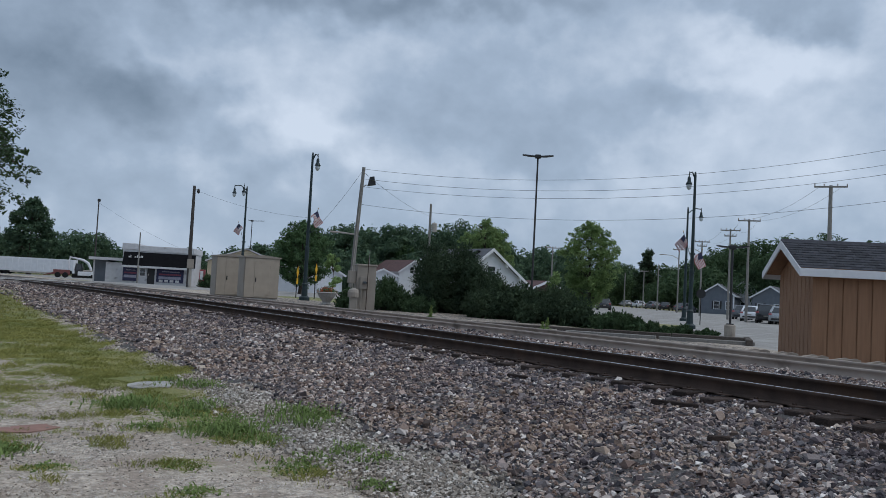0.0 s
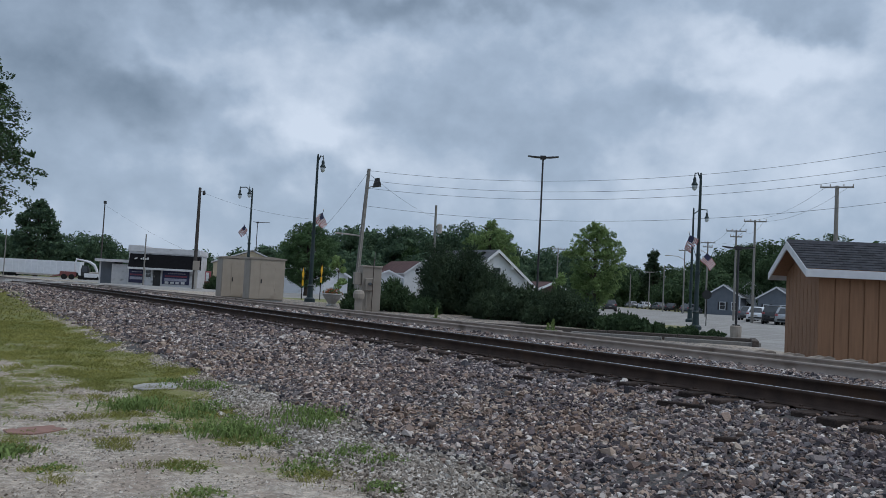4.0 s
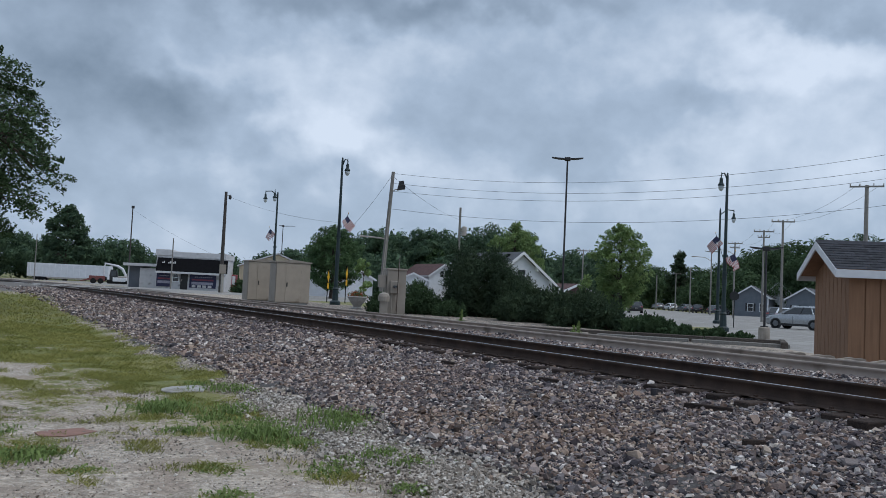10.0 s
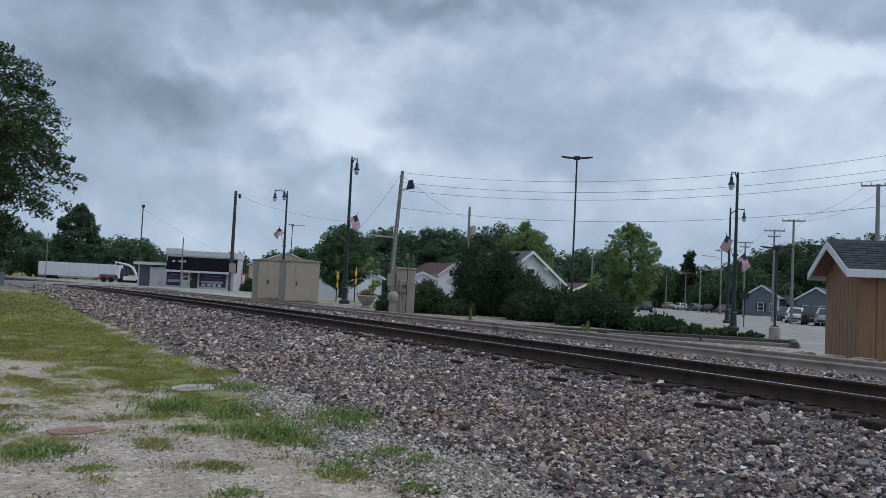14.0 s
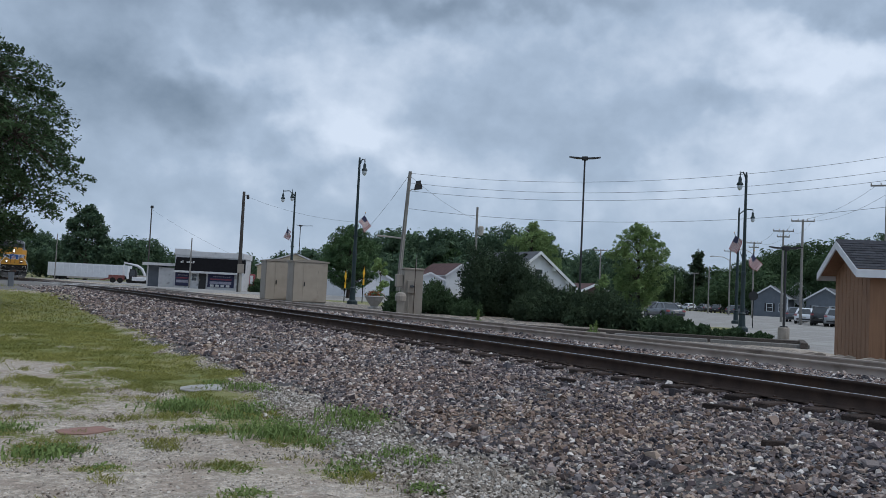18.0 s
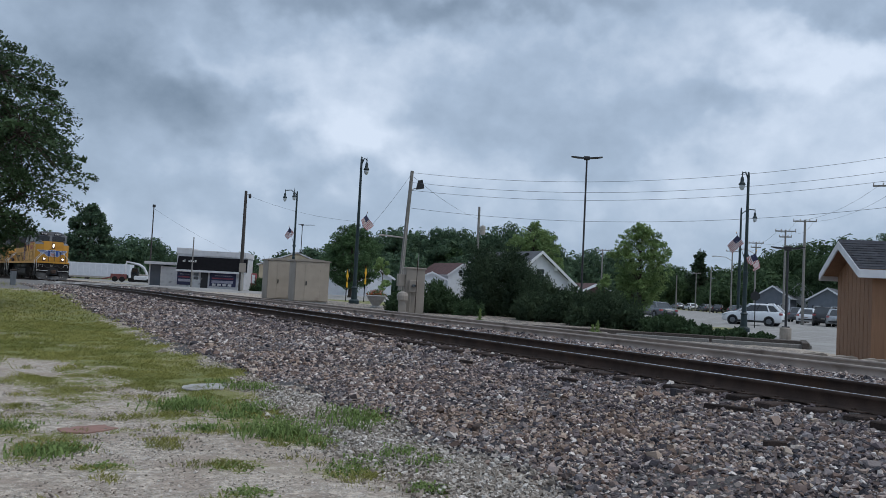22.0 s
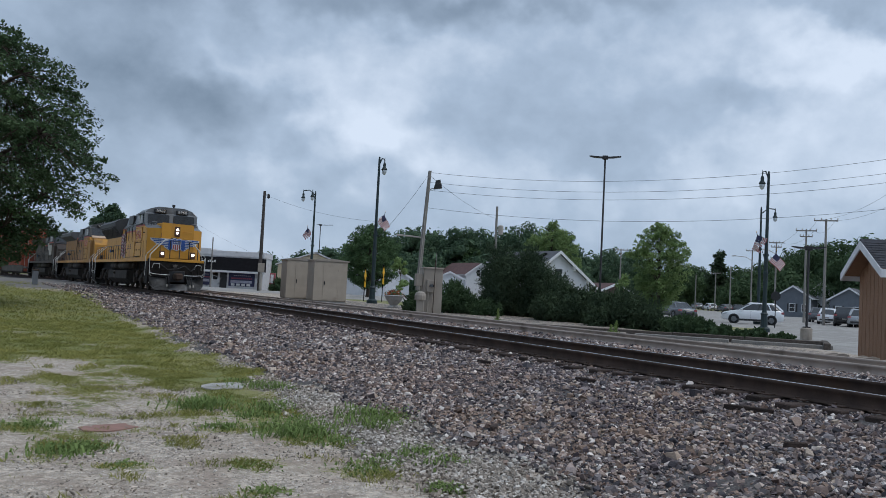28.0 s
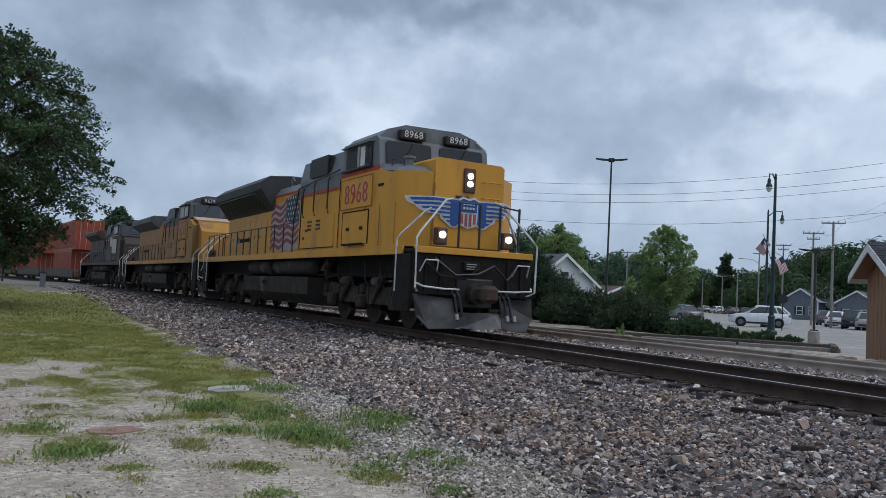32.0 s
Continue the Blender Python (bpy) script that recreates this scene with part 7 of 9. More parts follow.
def loco(kind, label, number, yellow, hoodmat, lit=False, upper=None):
    """A six-axle freight locomotive; x points forwards, z = 0 on the rail heads. kind: 'ace' has a block nose, 'ge' a sloped one."""
    upper = upper or M_LOCOGREY
    t = thing("locomotive", Matrix(), label, "locomotive", "locomotives of the train")
    # frame, deck and sills
    part("frame", B((-10.3, -1.0, 1.15), (10.2, 1.0, 1.72), 0.03), M_UNDER, t)
    part("deck", B((-10.6, -1.52, 1.7), (10.6, 1.52, 1.78), 0.01), M_UNDER, t)
    for s in (-1, 1):
        part("side_sill", B((-10.35, s * 1.53 - 0.03, 1.66), (10.1, s * 1.53 + 0.03, 1.86), 0.008), yellow, t)
    # hood
    part("hood", PR([(-0.98, 1.78), (0.98, 1.78), (0.98, 3.88), (0.8, 4.15), (-0.8, 4.15), (-0.98, 3.88)], -8.7, 6.0, "x"), hoodmat, t)
    part("hood_roof", PR([(-0.99, 3.92), (0.99, 3.92), (0.82, 4.17), (0.5, 4.24), (-0.5, 4.24), (-0.82, 4.17)], -8.7, 6.0, "x"), upper, t)
    for s in (-1, 1):
        part("red_stripe", B((-8.7, s * 0.985 - 0.006, 3.84), (6.0, s * 0.985 + 0.006, 3.92)), M_REDSTRIPE, t)
    # hood doors with latches
    for s in (-1, 1):
        x = -8.4
        while x < 1.4:
            w = 0.78
            dr = part("hood_door", B((x + 0.02, s * 0.98 - 0.012, 1.9), (x + w - 0.02, s * 0.98 + 0.012, 3.2), 0.004), hoodmat, t)
            part("latch", B((x + w - 0.14, s * 0.995 - 0.01, 2.5), (x + w - 0.08, s * 0.995 + 0.01, 2.62)), M_BLACK, dr)
            x += 0.8
    # flared radiators at the rear
    prof = [(-1.0, 3.42), (-1.5, 4.12), (-1.52, 4.38), (-1.2, 4.62), (1.2, 4.62), (1.52, 4.38), (1.5, 4.12), (1.0, 3.42)]
    if kind == "ge":
        prof = [(-1.0, 3.75), (-1.5, 4.12), (-1.52, 4.36), (-1.35, 4.48), (1.35, 4.48), (1.52, 4.36), (1.5, 4.12), (1.0, 3.75)]
    rad = part("radiator_housing", PR(prof, -8.9, -2.0, "x"), M_DARKGREY if kind == "ace" else upper if number else M_BROWNLOCO, t)
    for s in (-1, 1) if kind == "ace" else ():
        m = bmesh.new()
        vs = [m.verts.new(p) for p in ((-8.6, s * 1.04, 3.54), (-2.4, s * 1.04, 3.54), (-2.9, s * 1.49, 4.05), (-8.6, s * 1.49, 4.05))]
        m.faces.new(vs)
        ex = bmesh.ops.extrude_face_region(m, geom=m.faces[:])
        bmesh.ops.translate(m, vec=(0, s * 0.03, -0.03), verts=[g for g in ex["geom"] if isinstance(g, bmesh.types.BMVert)])
        bmesh.ops.recalc_face_normals(m, faces=m.faces[:])
        grille = part("radiator_grille", m, M_BLACK, rad)
        for k in range(9):
            f = (k + 0.5) / 9
            part("slat", B((-8.6, s * (1.07 + 0.44 * f) - 0.02, 3.55 + 0.5 * f - 0.045), (-2.6 - 0.4 * f, s * (1.07 + 0.44 * f) + 0.02, 3.55 + 0.5 * f - 0.03)), M_UNDER, grille)
    for k in range(3):
        part("roof_fan", turned(bmesh.new(), [(0.85, 4.46), (0.85, 4.74), (0.75, 4.78), (0.1, 4.78)] if kind == "ace" else [(0.8, 4.44), (0.8, 4.53), (0.7, 4.56), (0.1, 4.56)], 18, (-7.7 + k * 2.1, 0, 0)), M_BLACK, rad)
    part("exhaust", B((0.4, -0.4, 4.2), (2.0, 0.4, 4.5), 0.05), M_BLACK, t)
    for x in (-1.0, 2.4):
        part("lifting_eye", T([(x, -0.7, 4.15), (x, -0.75, 4.4), (x + 0.15, -0.75, 4.48), (x + 0.3, -0.72, 4.35)], 0.03, 6), upper, t)
    # equipment box behind the cab
    part("equipment_box", PR([(-1.45, 1.86), (1.45, 1.86), (1.45, 3.86), (-1.45, 3.86)], 2.3, 5.95, "x"), hoodmat, t)
    eq = part("inertial_intake", PR([(-1.45, 3.93), (1.45, 3.93), (1.32, 4.52), (0.9, 4.62), (-0.9, 4.62), (-1.32, 4.52)], 2.2, 5.95, "x"), upper, t)
    for s in (-1, 1):
        part("upper_panel", B((2.32, s * 1.455 - 0.012, 3.56), (5.93, s * 1.455 + 0.012, 3.93), 0.003), upper, t)
        part("red_stripe", B((2.3, s * 1.455 - 0.014, 3.47), (5.95, s * 1.455 + 0.014, 3.56)), M_REDSTRIPE, t)
        part("panel_frame", T([(6.1, s * 1.556, 2.86), (6.1, s * 1.556, 3.62), (8.2, s * 1.556, 3.62), (8.2, s * 1.556, 2.86), (6.1, s * 1.556, 2.86)], 0.012, 4), M_YELLOWDIRTY, t)
        part("intake_box", PR([(3.3, 3.96), (4.75, 3.96), (4.75, 4.5), (3.3, 4.5)], s * 1.36 - 0.14, s * 1.36 + 0.14), M_BLACK, t)
        part("placard", B((8.55, s * 1.545 - 0.01, 3.28), (8.85, s * 1.545 + 0.01, 3.34)), M_UNDER, t)
        part("intake_grille", PR([(3.0, 4.0), (4.9, 4.0), (4.9, 4.46), (3.0, 4.46)], s * 1.4 - 0.03, s * 1.4 + 0.03), M_BLACK, eq)
        part("louvre_panel", B((2.6, s * 1.46 - 0.01, 1.95), (5.4, s * 1.46 + 0.01, 2.85), 0.005), hoodmat, t)
        for i in range(2):
            for j in range(3):
                for k in range(2):
                    part("vent_slot", B((3.2 + i * 0.75 + k * 0.2, s * 1.475 - 0.008, 2.45 + j * 0.11), (3.34 + i * 0.75 + k * 0.2, s * 1.475 + 0.008, 2.51 + j * 0.11)), M_BLACK, t)
        for x, h in ((2.9, 3.6), (3.9, 3.7), (5.05, 3.75)):
            part("grab_rail", T([(x, s * 1.52, 2.85), (x, s * 1.56, 3.0), (x, s * 1.56, h), (x, s * 1.52, h + 0.1)], 0.022, 6), M_BLACK, t)
    # cab
    cab = part("cab", PR([(5.95, 1.86), (9.296, 1.86), (9.296, 3.42), (8.5, 3.72), (5.95, 3.72)], -1.53, 1.53), yellow, t)
    part("cab_upper", PR([(5.95, 3.78), (8.42, 3.78), (8.3, 4.46), (8.15, 4.56), (5.95, 4.56)], -1.48, 1.48), upper, t)
    part("cab_roof", PR([(-1.48, 4.5), (1.48, 4.5), (1.22, 4.75), (0.75, 4.9), (-0.75, 4.9), (-1.22, 4.75)], 5.9, 8.18, "x"), upper, t)
    for s in (-1, 1):
        part("red_stripe", B((5.95, s * 1.535 - 0.006, 3.7), (8.6, s * 1.535 + 0.006, 3.79)), M_REDSTRIPE, t)
        win = part("cab_window", B((6.25, s * 1.505 - 0.02, 3.86), (7.95, s * 1.505 + 0.02, 4.4), 0.01), M_CABGLASS, t)
        part("window_frame", B((7.1, s * 1.53 - 0.02, 3.84), (7.22, s * 1.53 + 0.02, 4.42)), M_GREYPAINT, win)
        part("sunshade", B((6.1, s * 1.55 - 0.07, 4.43), (8.05, s * 1.55 + 0.05, 4.46)), upper, win)
        part("window_shade", B((7.25, s * 1.52 - 0.006, 3.9), (7.55, s * 1.52 + 0.006, 4.38)), M_WHITE, win)
        part("armrest", B((6.2, s * 1.58 - 0.05, 3.8), (8.1, s * 1.58 + 0.05, 3.86), 0.01), M_BLACK, win)
        dr = part("cab_door", B((6.3, s * 1.54 - 0.012, 1.95), (8.0, s * 1.54 + 0.012, 2.75), 0.006), yellow, t)
        part("latch", B((6.6, s * 1.56 - 0.012, 2.3), (6.8, s * 1.56 + 0.012, 2.38), 0.01), M_UNDER, dr)
        part("latch", B((7.5, s * 1.56 - 0.012, 2.3), (7.7, s * 1.56 + 0.012, 2.38), 0.01), M_UNDER, dr)
        part("side_panel", B((6.1, s * 1.54 - 0.01, 2.85), (8.2, s * 1.54 + 0.01, 3.66), 0.005), yellow, t)
        if number:
            text_part(number, 0.72, Matrix.Translation((7.15, s * 1.557, 3.2)) @ (pose(0, 0, 0, 90, 0, 0) if s < 0 else pose(0, 0, 0, 90, 0, 180)), M_REDSTRIPE, t, "side_number")
            text_part(number, 0.72, Matrix.Translation((7.15, s * 1.549, 3.2)) @ (pose(0, 0, 0, 90, 0, 0) if s < 0 else pose(0, 0, 0, 90, 0, 180)), M_PALEEDGE, t, "number_edge", swell=0.022)
    # windscreens
    for y0, y1 in ((-1.32, -0.12), (0.12, 1.32)):
        m = bmesh.new()
        prism(m, [(y0 + 0.03, 0.0), (y1 - 0.03, 0.0), (y1, 0.05), (y1, 0.52), (y1 - 0.05, 0.57), (y0 + 0.05, 0.57), (y0, 0.52), (y0, 0.05)], 0.0, 0.03, "x")
        bmesh.ops.rotate(m, cent=(0, 0, 0), matrix=Matrix.Rotation(-math.atan2(0.12, 0.68), 3, "Y"), verts=m.verts[:])
        bmesh.ops.translate(m, vec=(8.41, 0, 3.87), verts=m.verts[:])
        ws = part("windscreen", m, M_CABGLASS if kind == "ace" else M_GLASS, t)
        ym = (y0 + y1) / 2
        part("wiper", T([(8.36, ym + 0.12, 4.42), (8.46, ym - 0.12, 4.02)], 0.018, 5), M_BLACK, ws)
    for s in (-1, 1):
        nb = part("number_board", B((8.0, s * 0.62 - 0.34, 4.52), (8.38, s * 0.62 + 0.34, 4.76), 0.03), M_BLACK, t)
        if number:
            text_part(number, 0.23, Matrix.Translation((8.386, s * 0.62, 4.64)) @ pose(0, 0, 0, 90, 0, 90), M_WHITE, nb, "number")
    part("horn", T([(6.4, 0.3, 4.7), (6.4, 0.3, 4.85), (6.9, 0.3, 4.87)], [0.03, 0.03, 0.07], 8), upper, t)
    part("antenna", turned(bmesh.new(), [(0.16, 4.7), (0.16, 4.78), (0.05, 4.84)], 12, (7.4, -0.3, 0)), M_WHITE, t)
    # nose
    if kind == "ace":
        nose = part("nose", PR([(9.3, -1.53), (9.5, -1.53), (9.56, -1.5), (10.12, -0.9), (10.12, 0.94), (9.56, 1.5), (9.5, 1.53), (9.3, 1.53)], 1.86, 3.56, "z"), yellow, t)
        part("nose_cheek", PR([(8.5, 3.3), (9.296, 3.3), (9.296, 3.558), (8.5, 3.7)], -1.534, 1.534), yellow, t)
        m = bmesh.new()
        lo = [m.verts.new((x, y, 3.561 if x > 9 else 3.7)) for x, y in ((8.35, -1.5), (9.48, -1.5), (10.06, -0.9), (10.06, 0.94), (9.48, 1.5), (8.35, 1.5))]
        hi = [m.verts.new((x, y, z)) for x, y, z in ((8.35, -1.42, 3.86), (9.3, -1.3, 3.76), (9.8, -0.88, 3.66), (9.8, 0.93, 3.66), (9.3, 1.3, 3.76), (8.35, 1.42, 3.86))]
        for k in range(6):
            m.faces.new((lo[k], lo[(k + 1) % 6], hi[(k + 1) % 6], hi[k]))
        m.faces.new(hi)
        m.faces.new(lo[::-1])
        bmesh.ops.recalc_face_normals(m, faces=m.faces[:])
        part("nose_shoulder", m, upper, t)
        part("nose_block", PR([(-0.86, 1.9), (0.92, 1.9), (0.92, 3.78), (0.84, 3.84), (-0.8, 3.88), (-0.86, 3.82)], 8.3, 10.16, "x"), yellow, t)
        lx = 10.16
        dr = part("nose_door_edge", B((10.155, -0.88, 2.0), (10.175, -0.855, 3.3)), M_YELLOWDIRTY, t)
        for z in (2.2, 3.1):
            part("hinge", T([(10.18, -0.87, z), (10.18, -0.87, z + 0.14)], 0.02, 6), M_YELLOWDIRTY, dr)
        for z in (3.05, 3.42):
            part("grab_rail", T([(10.16, 0.35, z), (10.24, 0.37, z), (10.24, 0.78, z), (10.16, 0.8, z)], 0.014, 6), yellow, t)
        wings(t, 10.16)
        for sg in (-1, 1):
            part("shoulder_vent", turned(bmesh.new(), [(0.1, 3.6), (0.1, 3.88), (0.15, 3.9), (0.15, 3.95), (0.05, 3.97)], 12, (9.3, sg * 1.12, 0)), upper, t)
            part("shoulder_grab", T([(8.9, sg * 1.36, 3.68), (8.9, sg * 1.38, 3.9), (9.4, sg * 1.3, 3.84), (9.4, sg * 1.28, 3.64)], 0.015, 6), M_BLACK, t)
        for k in range(5):
            part("panel_seam", B((5.98 + k * 0.9, -1.545, 1.88), (5.99 + k * 0.9, -1.53, 2.84)), M_YELLOWDIRTY, t)
        part("roof_rail", T([(7.9, 1.2, 4.68), (8.2, 1.25, 4.7), (8.3, 1.45, 4.5)], 0.025, 6), M_WHITE, t)
        head = (3.52, 3.34)
    else:
        part("nose", PR([(9.3, 1.86), (10.2, 1.86), (10.1, 3.1), (9.2, 3.62)], -1.3, 1.3), yellow, t)
        part("cowl", PR([(8.42, 3.74), (9.22, 3.62), (9.24, 3.68), (8.42, 3.86)], -1.36, 1.36), M_PALEEDGE if number else upper, t, "pale sloping cowl under the windscreen")
        lx = 10.13
        head = (4.52, 4.52)
    hl = part("headlight_housing", B((lx, -0.15, head[1] - 0.2) if kind == "ace" else (8.05, -0.24, 4.55), (lx + 0.05, 0.15, head[0] + 0.18) if kind == "ace" else (8.38, 0.24, 4.78), 0.02), M_LAMPBOX, t)
    for k, z in enumerate(head):
        m = turned(bmesh.new(), [(0.072, -0.02), (0.068, 0.02), (0.03, 0.03)], 14)
        bmesh.ops.rotate(m, cent=(0, 0, 0), matrix=Matrix.Rotation(radians(90), 3, "Y"), verts=m.verts[:])
        bmesh.ops.translate(m, vec=(lx + 0.06, 0, z) if kind == "ace" else (8.39, -0.12 + 0.24 * k, 4.66), verts=m.verts[:])
        part("headlight", m, M_LAMPGLOW if lit else M_GLASS, hl)
    # pilot, plough, steps, coupler
    for e in (1, -1):
        x = e * 10.55
        part("anticlimber", B((min(x, x + e * 0.14), -1.48, 1.7), (max(x, x + e * 0.12), 1.48, 1.84), 0.01), yellow, t)
        part("pilot", B((min(x - e * 0.05, x + e * 0.05), -1.5, 0.55), (max(x - e * 0.05, x + e * 0.05), 1.5, 1.7), 0.02), M_PILOT, t)
        for sg in (-1, 1):
            pl = bmesh.new()
            q = [(1.5, 0.82, 10.64), (0.6, 0.74, 10.74), (0.55, 0.13, 10.97), (1.22, 0.1, 10.9), (1.46, 0.36, 10.76)]
            vv = [pl.verts.new((e * a, sg * y, z)) for y, z, a in q]
            pl.faces.new(vv if sg * e > 0 else vv[::-1])
            bmesh.ops.solidify(pl, geom=pl.faces[:], thickness=0.03)
            part("plough_wing", pl, M_PLOWTOP, t, "grimy dark plough wing")
            ed = bmesh.new()
            vv = [ed.verts.new((e * a, sg * y, z)) for y, z, a in ((1.46, 0.36, 10.775), (0.57, 0.32, 10.925), (0.55, 0.12, 10.985), (1.22, 0.09, 10.915))]
            ed.faces.new(vv if sg * e > 0 else vv[::-1])
            bmesh.ops.solidify(ed, geom=ed.faces[:], thickness=0.012)
            part("wear_edge", ed, M_PLOW, t, "scuffed pale grey lower edge of the plough")
        pl = bmesh.new()
        vv = [pl.verts.new((e * a, y, z)) for y, z, a in ((-0.6, 0.46, 10.84), (0.6, 0.46, 10.84), (0.55, 0.13, 10.97), (0.0, 0.1, 11.0), (-0.55, 0.13, 10.97))]
        pl.faces.new(vv)
        bmesh.ops.solidify(pl, geom=pl.faces[:], thickness=0.03)
        part("plough_centre", pl, M_PLOW, t)
        part("draft_pocket", B((min(x, x + e * 0.12), -0.45, 0.55), (max(x, x + e * 0.12), 0.45, 1.2), 0.03), M_BLACK, t)
        for y in (-1.2, -0.85, 0.85, 1.2):
            part("pilot_rib", B((min(x, x + e * 0.1), y - 0.03, 0.75), (max(x, x + e * 0.1), y + 0.03, 1.65), 0.01), M_PILOT, t)
        part("pilot_shelf", B((min(x, x + e * 0.25), -1.4, 0.82), (max(x, x + e * 0.25), -0.5, 0.87)), M_UNDER, t)
        part("pilot_shelf", B((min(x, x + e * 0.25), 0.5, 0.82), (max(x, x + e * 0.25), 1.4, 0.87)), M_UNDER, t)
        cp = part("coupler", B((min(x, x + e * 0.75), -0.16, 0.72), (max(x, x + e * 0.75), 0.16, 1.02), 0.05), M_TRUCK, t)
        part("knuckle", B((min(x + e * 0.6, x + e * 0.85), -0.2, 0.68), (max(x + e * 0.6, x + e * 0.85), 0.2, 1.06), 0.08), M_RUST, cp)
        for y in (-0.62, -0.5, 0.5, 0.62, 0.74):
            part("air_hose", T([(x + e * 0.05, y, 0.98), (x + e * 0.3, y + 0.03, 0.78), (x + e * 0.36, y + 0.08, 0.38)], 0.03, 6), M_BLACK, t)
        part("mu_cable", T([(x + e * 0.08, -1.0, 1.6), (x + e * 0.22, -0.55, 1.25), (x + e * 0.24, 0.0, 1.3), (x + e * 0.22, 0.4, 1.5), (x + e * 0.22, 0.75, 1.2), (x + e * 0.08, 1.1, 1.55)], 0.028, 6), M_BLACK, t)
        part("mu_cable", T([(x + e * 0.08, -1.25, 1.52), (x + e * 0.2, -0.9, 1.22), (x + e * 0.22, -0.3, 1.18), (x + e * 0.2, -0.05, 1.36), (x + e * 0.08, 0.05, 1.58)], 0.024, 6), M_PILOT, t)
        part("receptacle_box", B((min(x, x + e * 0.12), -0.3, 1.36), (max(x, x + e * 0.12), 0.1, 1.56), 0.02), M_PILOT, t)
        for k in range(3):
            part("receptacle_bar", B((min(x + e * 0.12, x + e * 0.14), -0.24, 1.4 + k * 0.05), (max(x + e * 0.12, x + e * 0.14), 0.02, 1.42 + k * 0.05)), M_GREYPAINT, t)
        part("coupler_shank", T([(x + e * 0.1, 0, 0.87), (x + e * 0.35, 0, 0.87)], 0.24, 10), M_TRUCK, t)
        for y in (-0.66, 0.6, 0.78):
            part("hose_coupling", T([(x + e * 0.36, y + 0.1, 0.42), (x + e * 0.38, y + 0.12, 0.3)], 0.045, 6), M_GREYPAINT, t)
        for s in (-1, 1):
            xs = x - e * 0.3
            well = part("step_well", B((min(xs - e * 0.55, xs + e * 0.3), s * 1.5 - 0.06, 0.42), (max(xs - e * 0.55, xs + e * 0.3), s * 1.5 + 0.02, 1.68), 0.01), M_PILOT, t)
            for k in range(4):
                part("step", B((min(xs - e * 0.5, xs + e * 0.32), s * 1.36 - 0.14, 0.45 + k * 0.3), (max(xs - e * 0.5, xs + e * 0.32), s * 1.36 + 0.14, 0.49 + k * 0.3)), M_RAILWHITE if k == 0 else M_UNDER, well)
            part("step_handrail", T([(x + e * 0.05, s * 1.38, 0.86), (x + e * 0.2, s * 1.5, 0.95), (x + e * 0.21, s * 1.52, 2.0), (x + e * 0.16, s * 1.42, 2.14), (x - e * 0.08, s * 0.72, 2.9), (x - e * 0.1, s * 0.52, 2.95)], 0.024, 8), M_RAILWHITE, t, "white handrail")
            part("step_handrail", T([(x - e * 0.72, s * 1.56, 0.85), (x - e * 0.72, s * 1.56, 2.0), (x - e * 0.66, s * 1.5, 2.12), (x - e * 0.36, s * 1.05, 2.66), (x - e * 0.3, s * 0.95, 2.72)], 0.024, 8), M_RAILWHITE, t, "white handrail")
            part("cut_lever", T([(x + e * 0.12, s * 0.4, 0.95), (x + e * 0.3, s * 0.9, 0.95), (x + e * 0.3, s * 1.35, 0.98), (x + e * 0.12, s * 1.45, 1.05)], 0.022, 6), M_RAILWHITE, t)
            part("end_grab", T([(x + e * 0.08, s * 0.95, 1.3), (x + e * 0.25, s * 1.0, 1.55), (x + e * 0.25, s * 1.3, 1.55), (x + e * 0.08, s * 1.35, 1.3)], 0.018, 6), M_RAILWHITE, t)
        for k, y in enumerate((-0.52, 0.0, 0.52, 1.02)):
            if e > 0:
                part("end_stanchion", T([(x + 0.02, y + 0.1, 1.86), (x + 0.02, y + 0.1, 2.85)], 0.028, 6), M_BLACK, t)
        if e > 0:
            part("nose_ladder", B((10.17, -0.34, 3.0), (10.2, 0.0, 3.06), 0.01), M_BLACK, t)
            part("end_rail", T([(x + 0.02, -0.45, 2.86), (x + 0.02, 0.1, 2.86)], 0.02, 6), M_BLACK, t)
            part("end_rail", T([(x + 0.02, 0.62, 2.86), (x + 0.02, 1.15, 2.8)], 0.02, 6), M_BLACK, t)
    for s in (-1, 1):
        dl = part("ditch_light_housing", B((10.42, s * 0.84 - 0.14, 1.9), (10.6, s * 0.84 + 0.14, 2.28), 0.03), M_LAMPBOX, t)
        m = turned(bmesh.new(), [(0.08, -0.02), (0.076, 0.02), (0.03, 0.03)], 14)
        bmesh.ops.rotate(m, cent=(0, 0, 0), matrix=Matrix.Rotation(radians(90), 3, "Y"), verts=m.verts[:])
        bmesh.ops.translate(m, vec=(10.62, s * 0.84, 2.12), verts=m.verts[:])
        part("ditch_light", m, M_LAMPGLOW if lit else M_GLASS, dl)
    # door outlines, hinges and drips on the cab side
    for s in (-1, 1):
        for x in (6.28, 8.02):
            part("door_gap", B((x - 0.012, s * 1.545 - 0.01, 1.95), (x + 0.012, s * 1.545 + 0.01, 2.78)), M_UNDER, t)
        part("door_gap", B((6.28, s * 1.545 - 0.01, 2.765), (8.02, s * 1.545 + 0.01, 2.79)), M_UNDER, t)
        part("door_step", B((6.5, s * 1.6 - 0.05, 1.93), (7.8, s * 1.6 + 0.05, 1.97), 0.01), M_UNDER, t)
        part("door_gap", B((5.93, s * 1.53 - 0.012, 1.9), (5.965, s * 1.53 + 0.012, 3.7)), M_UNDER, t)
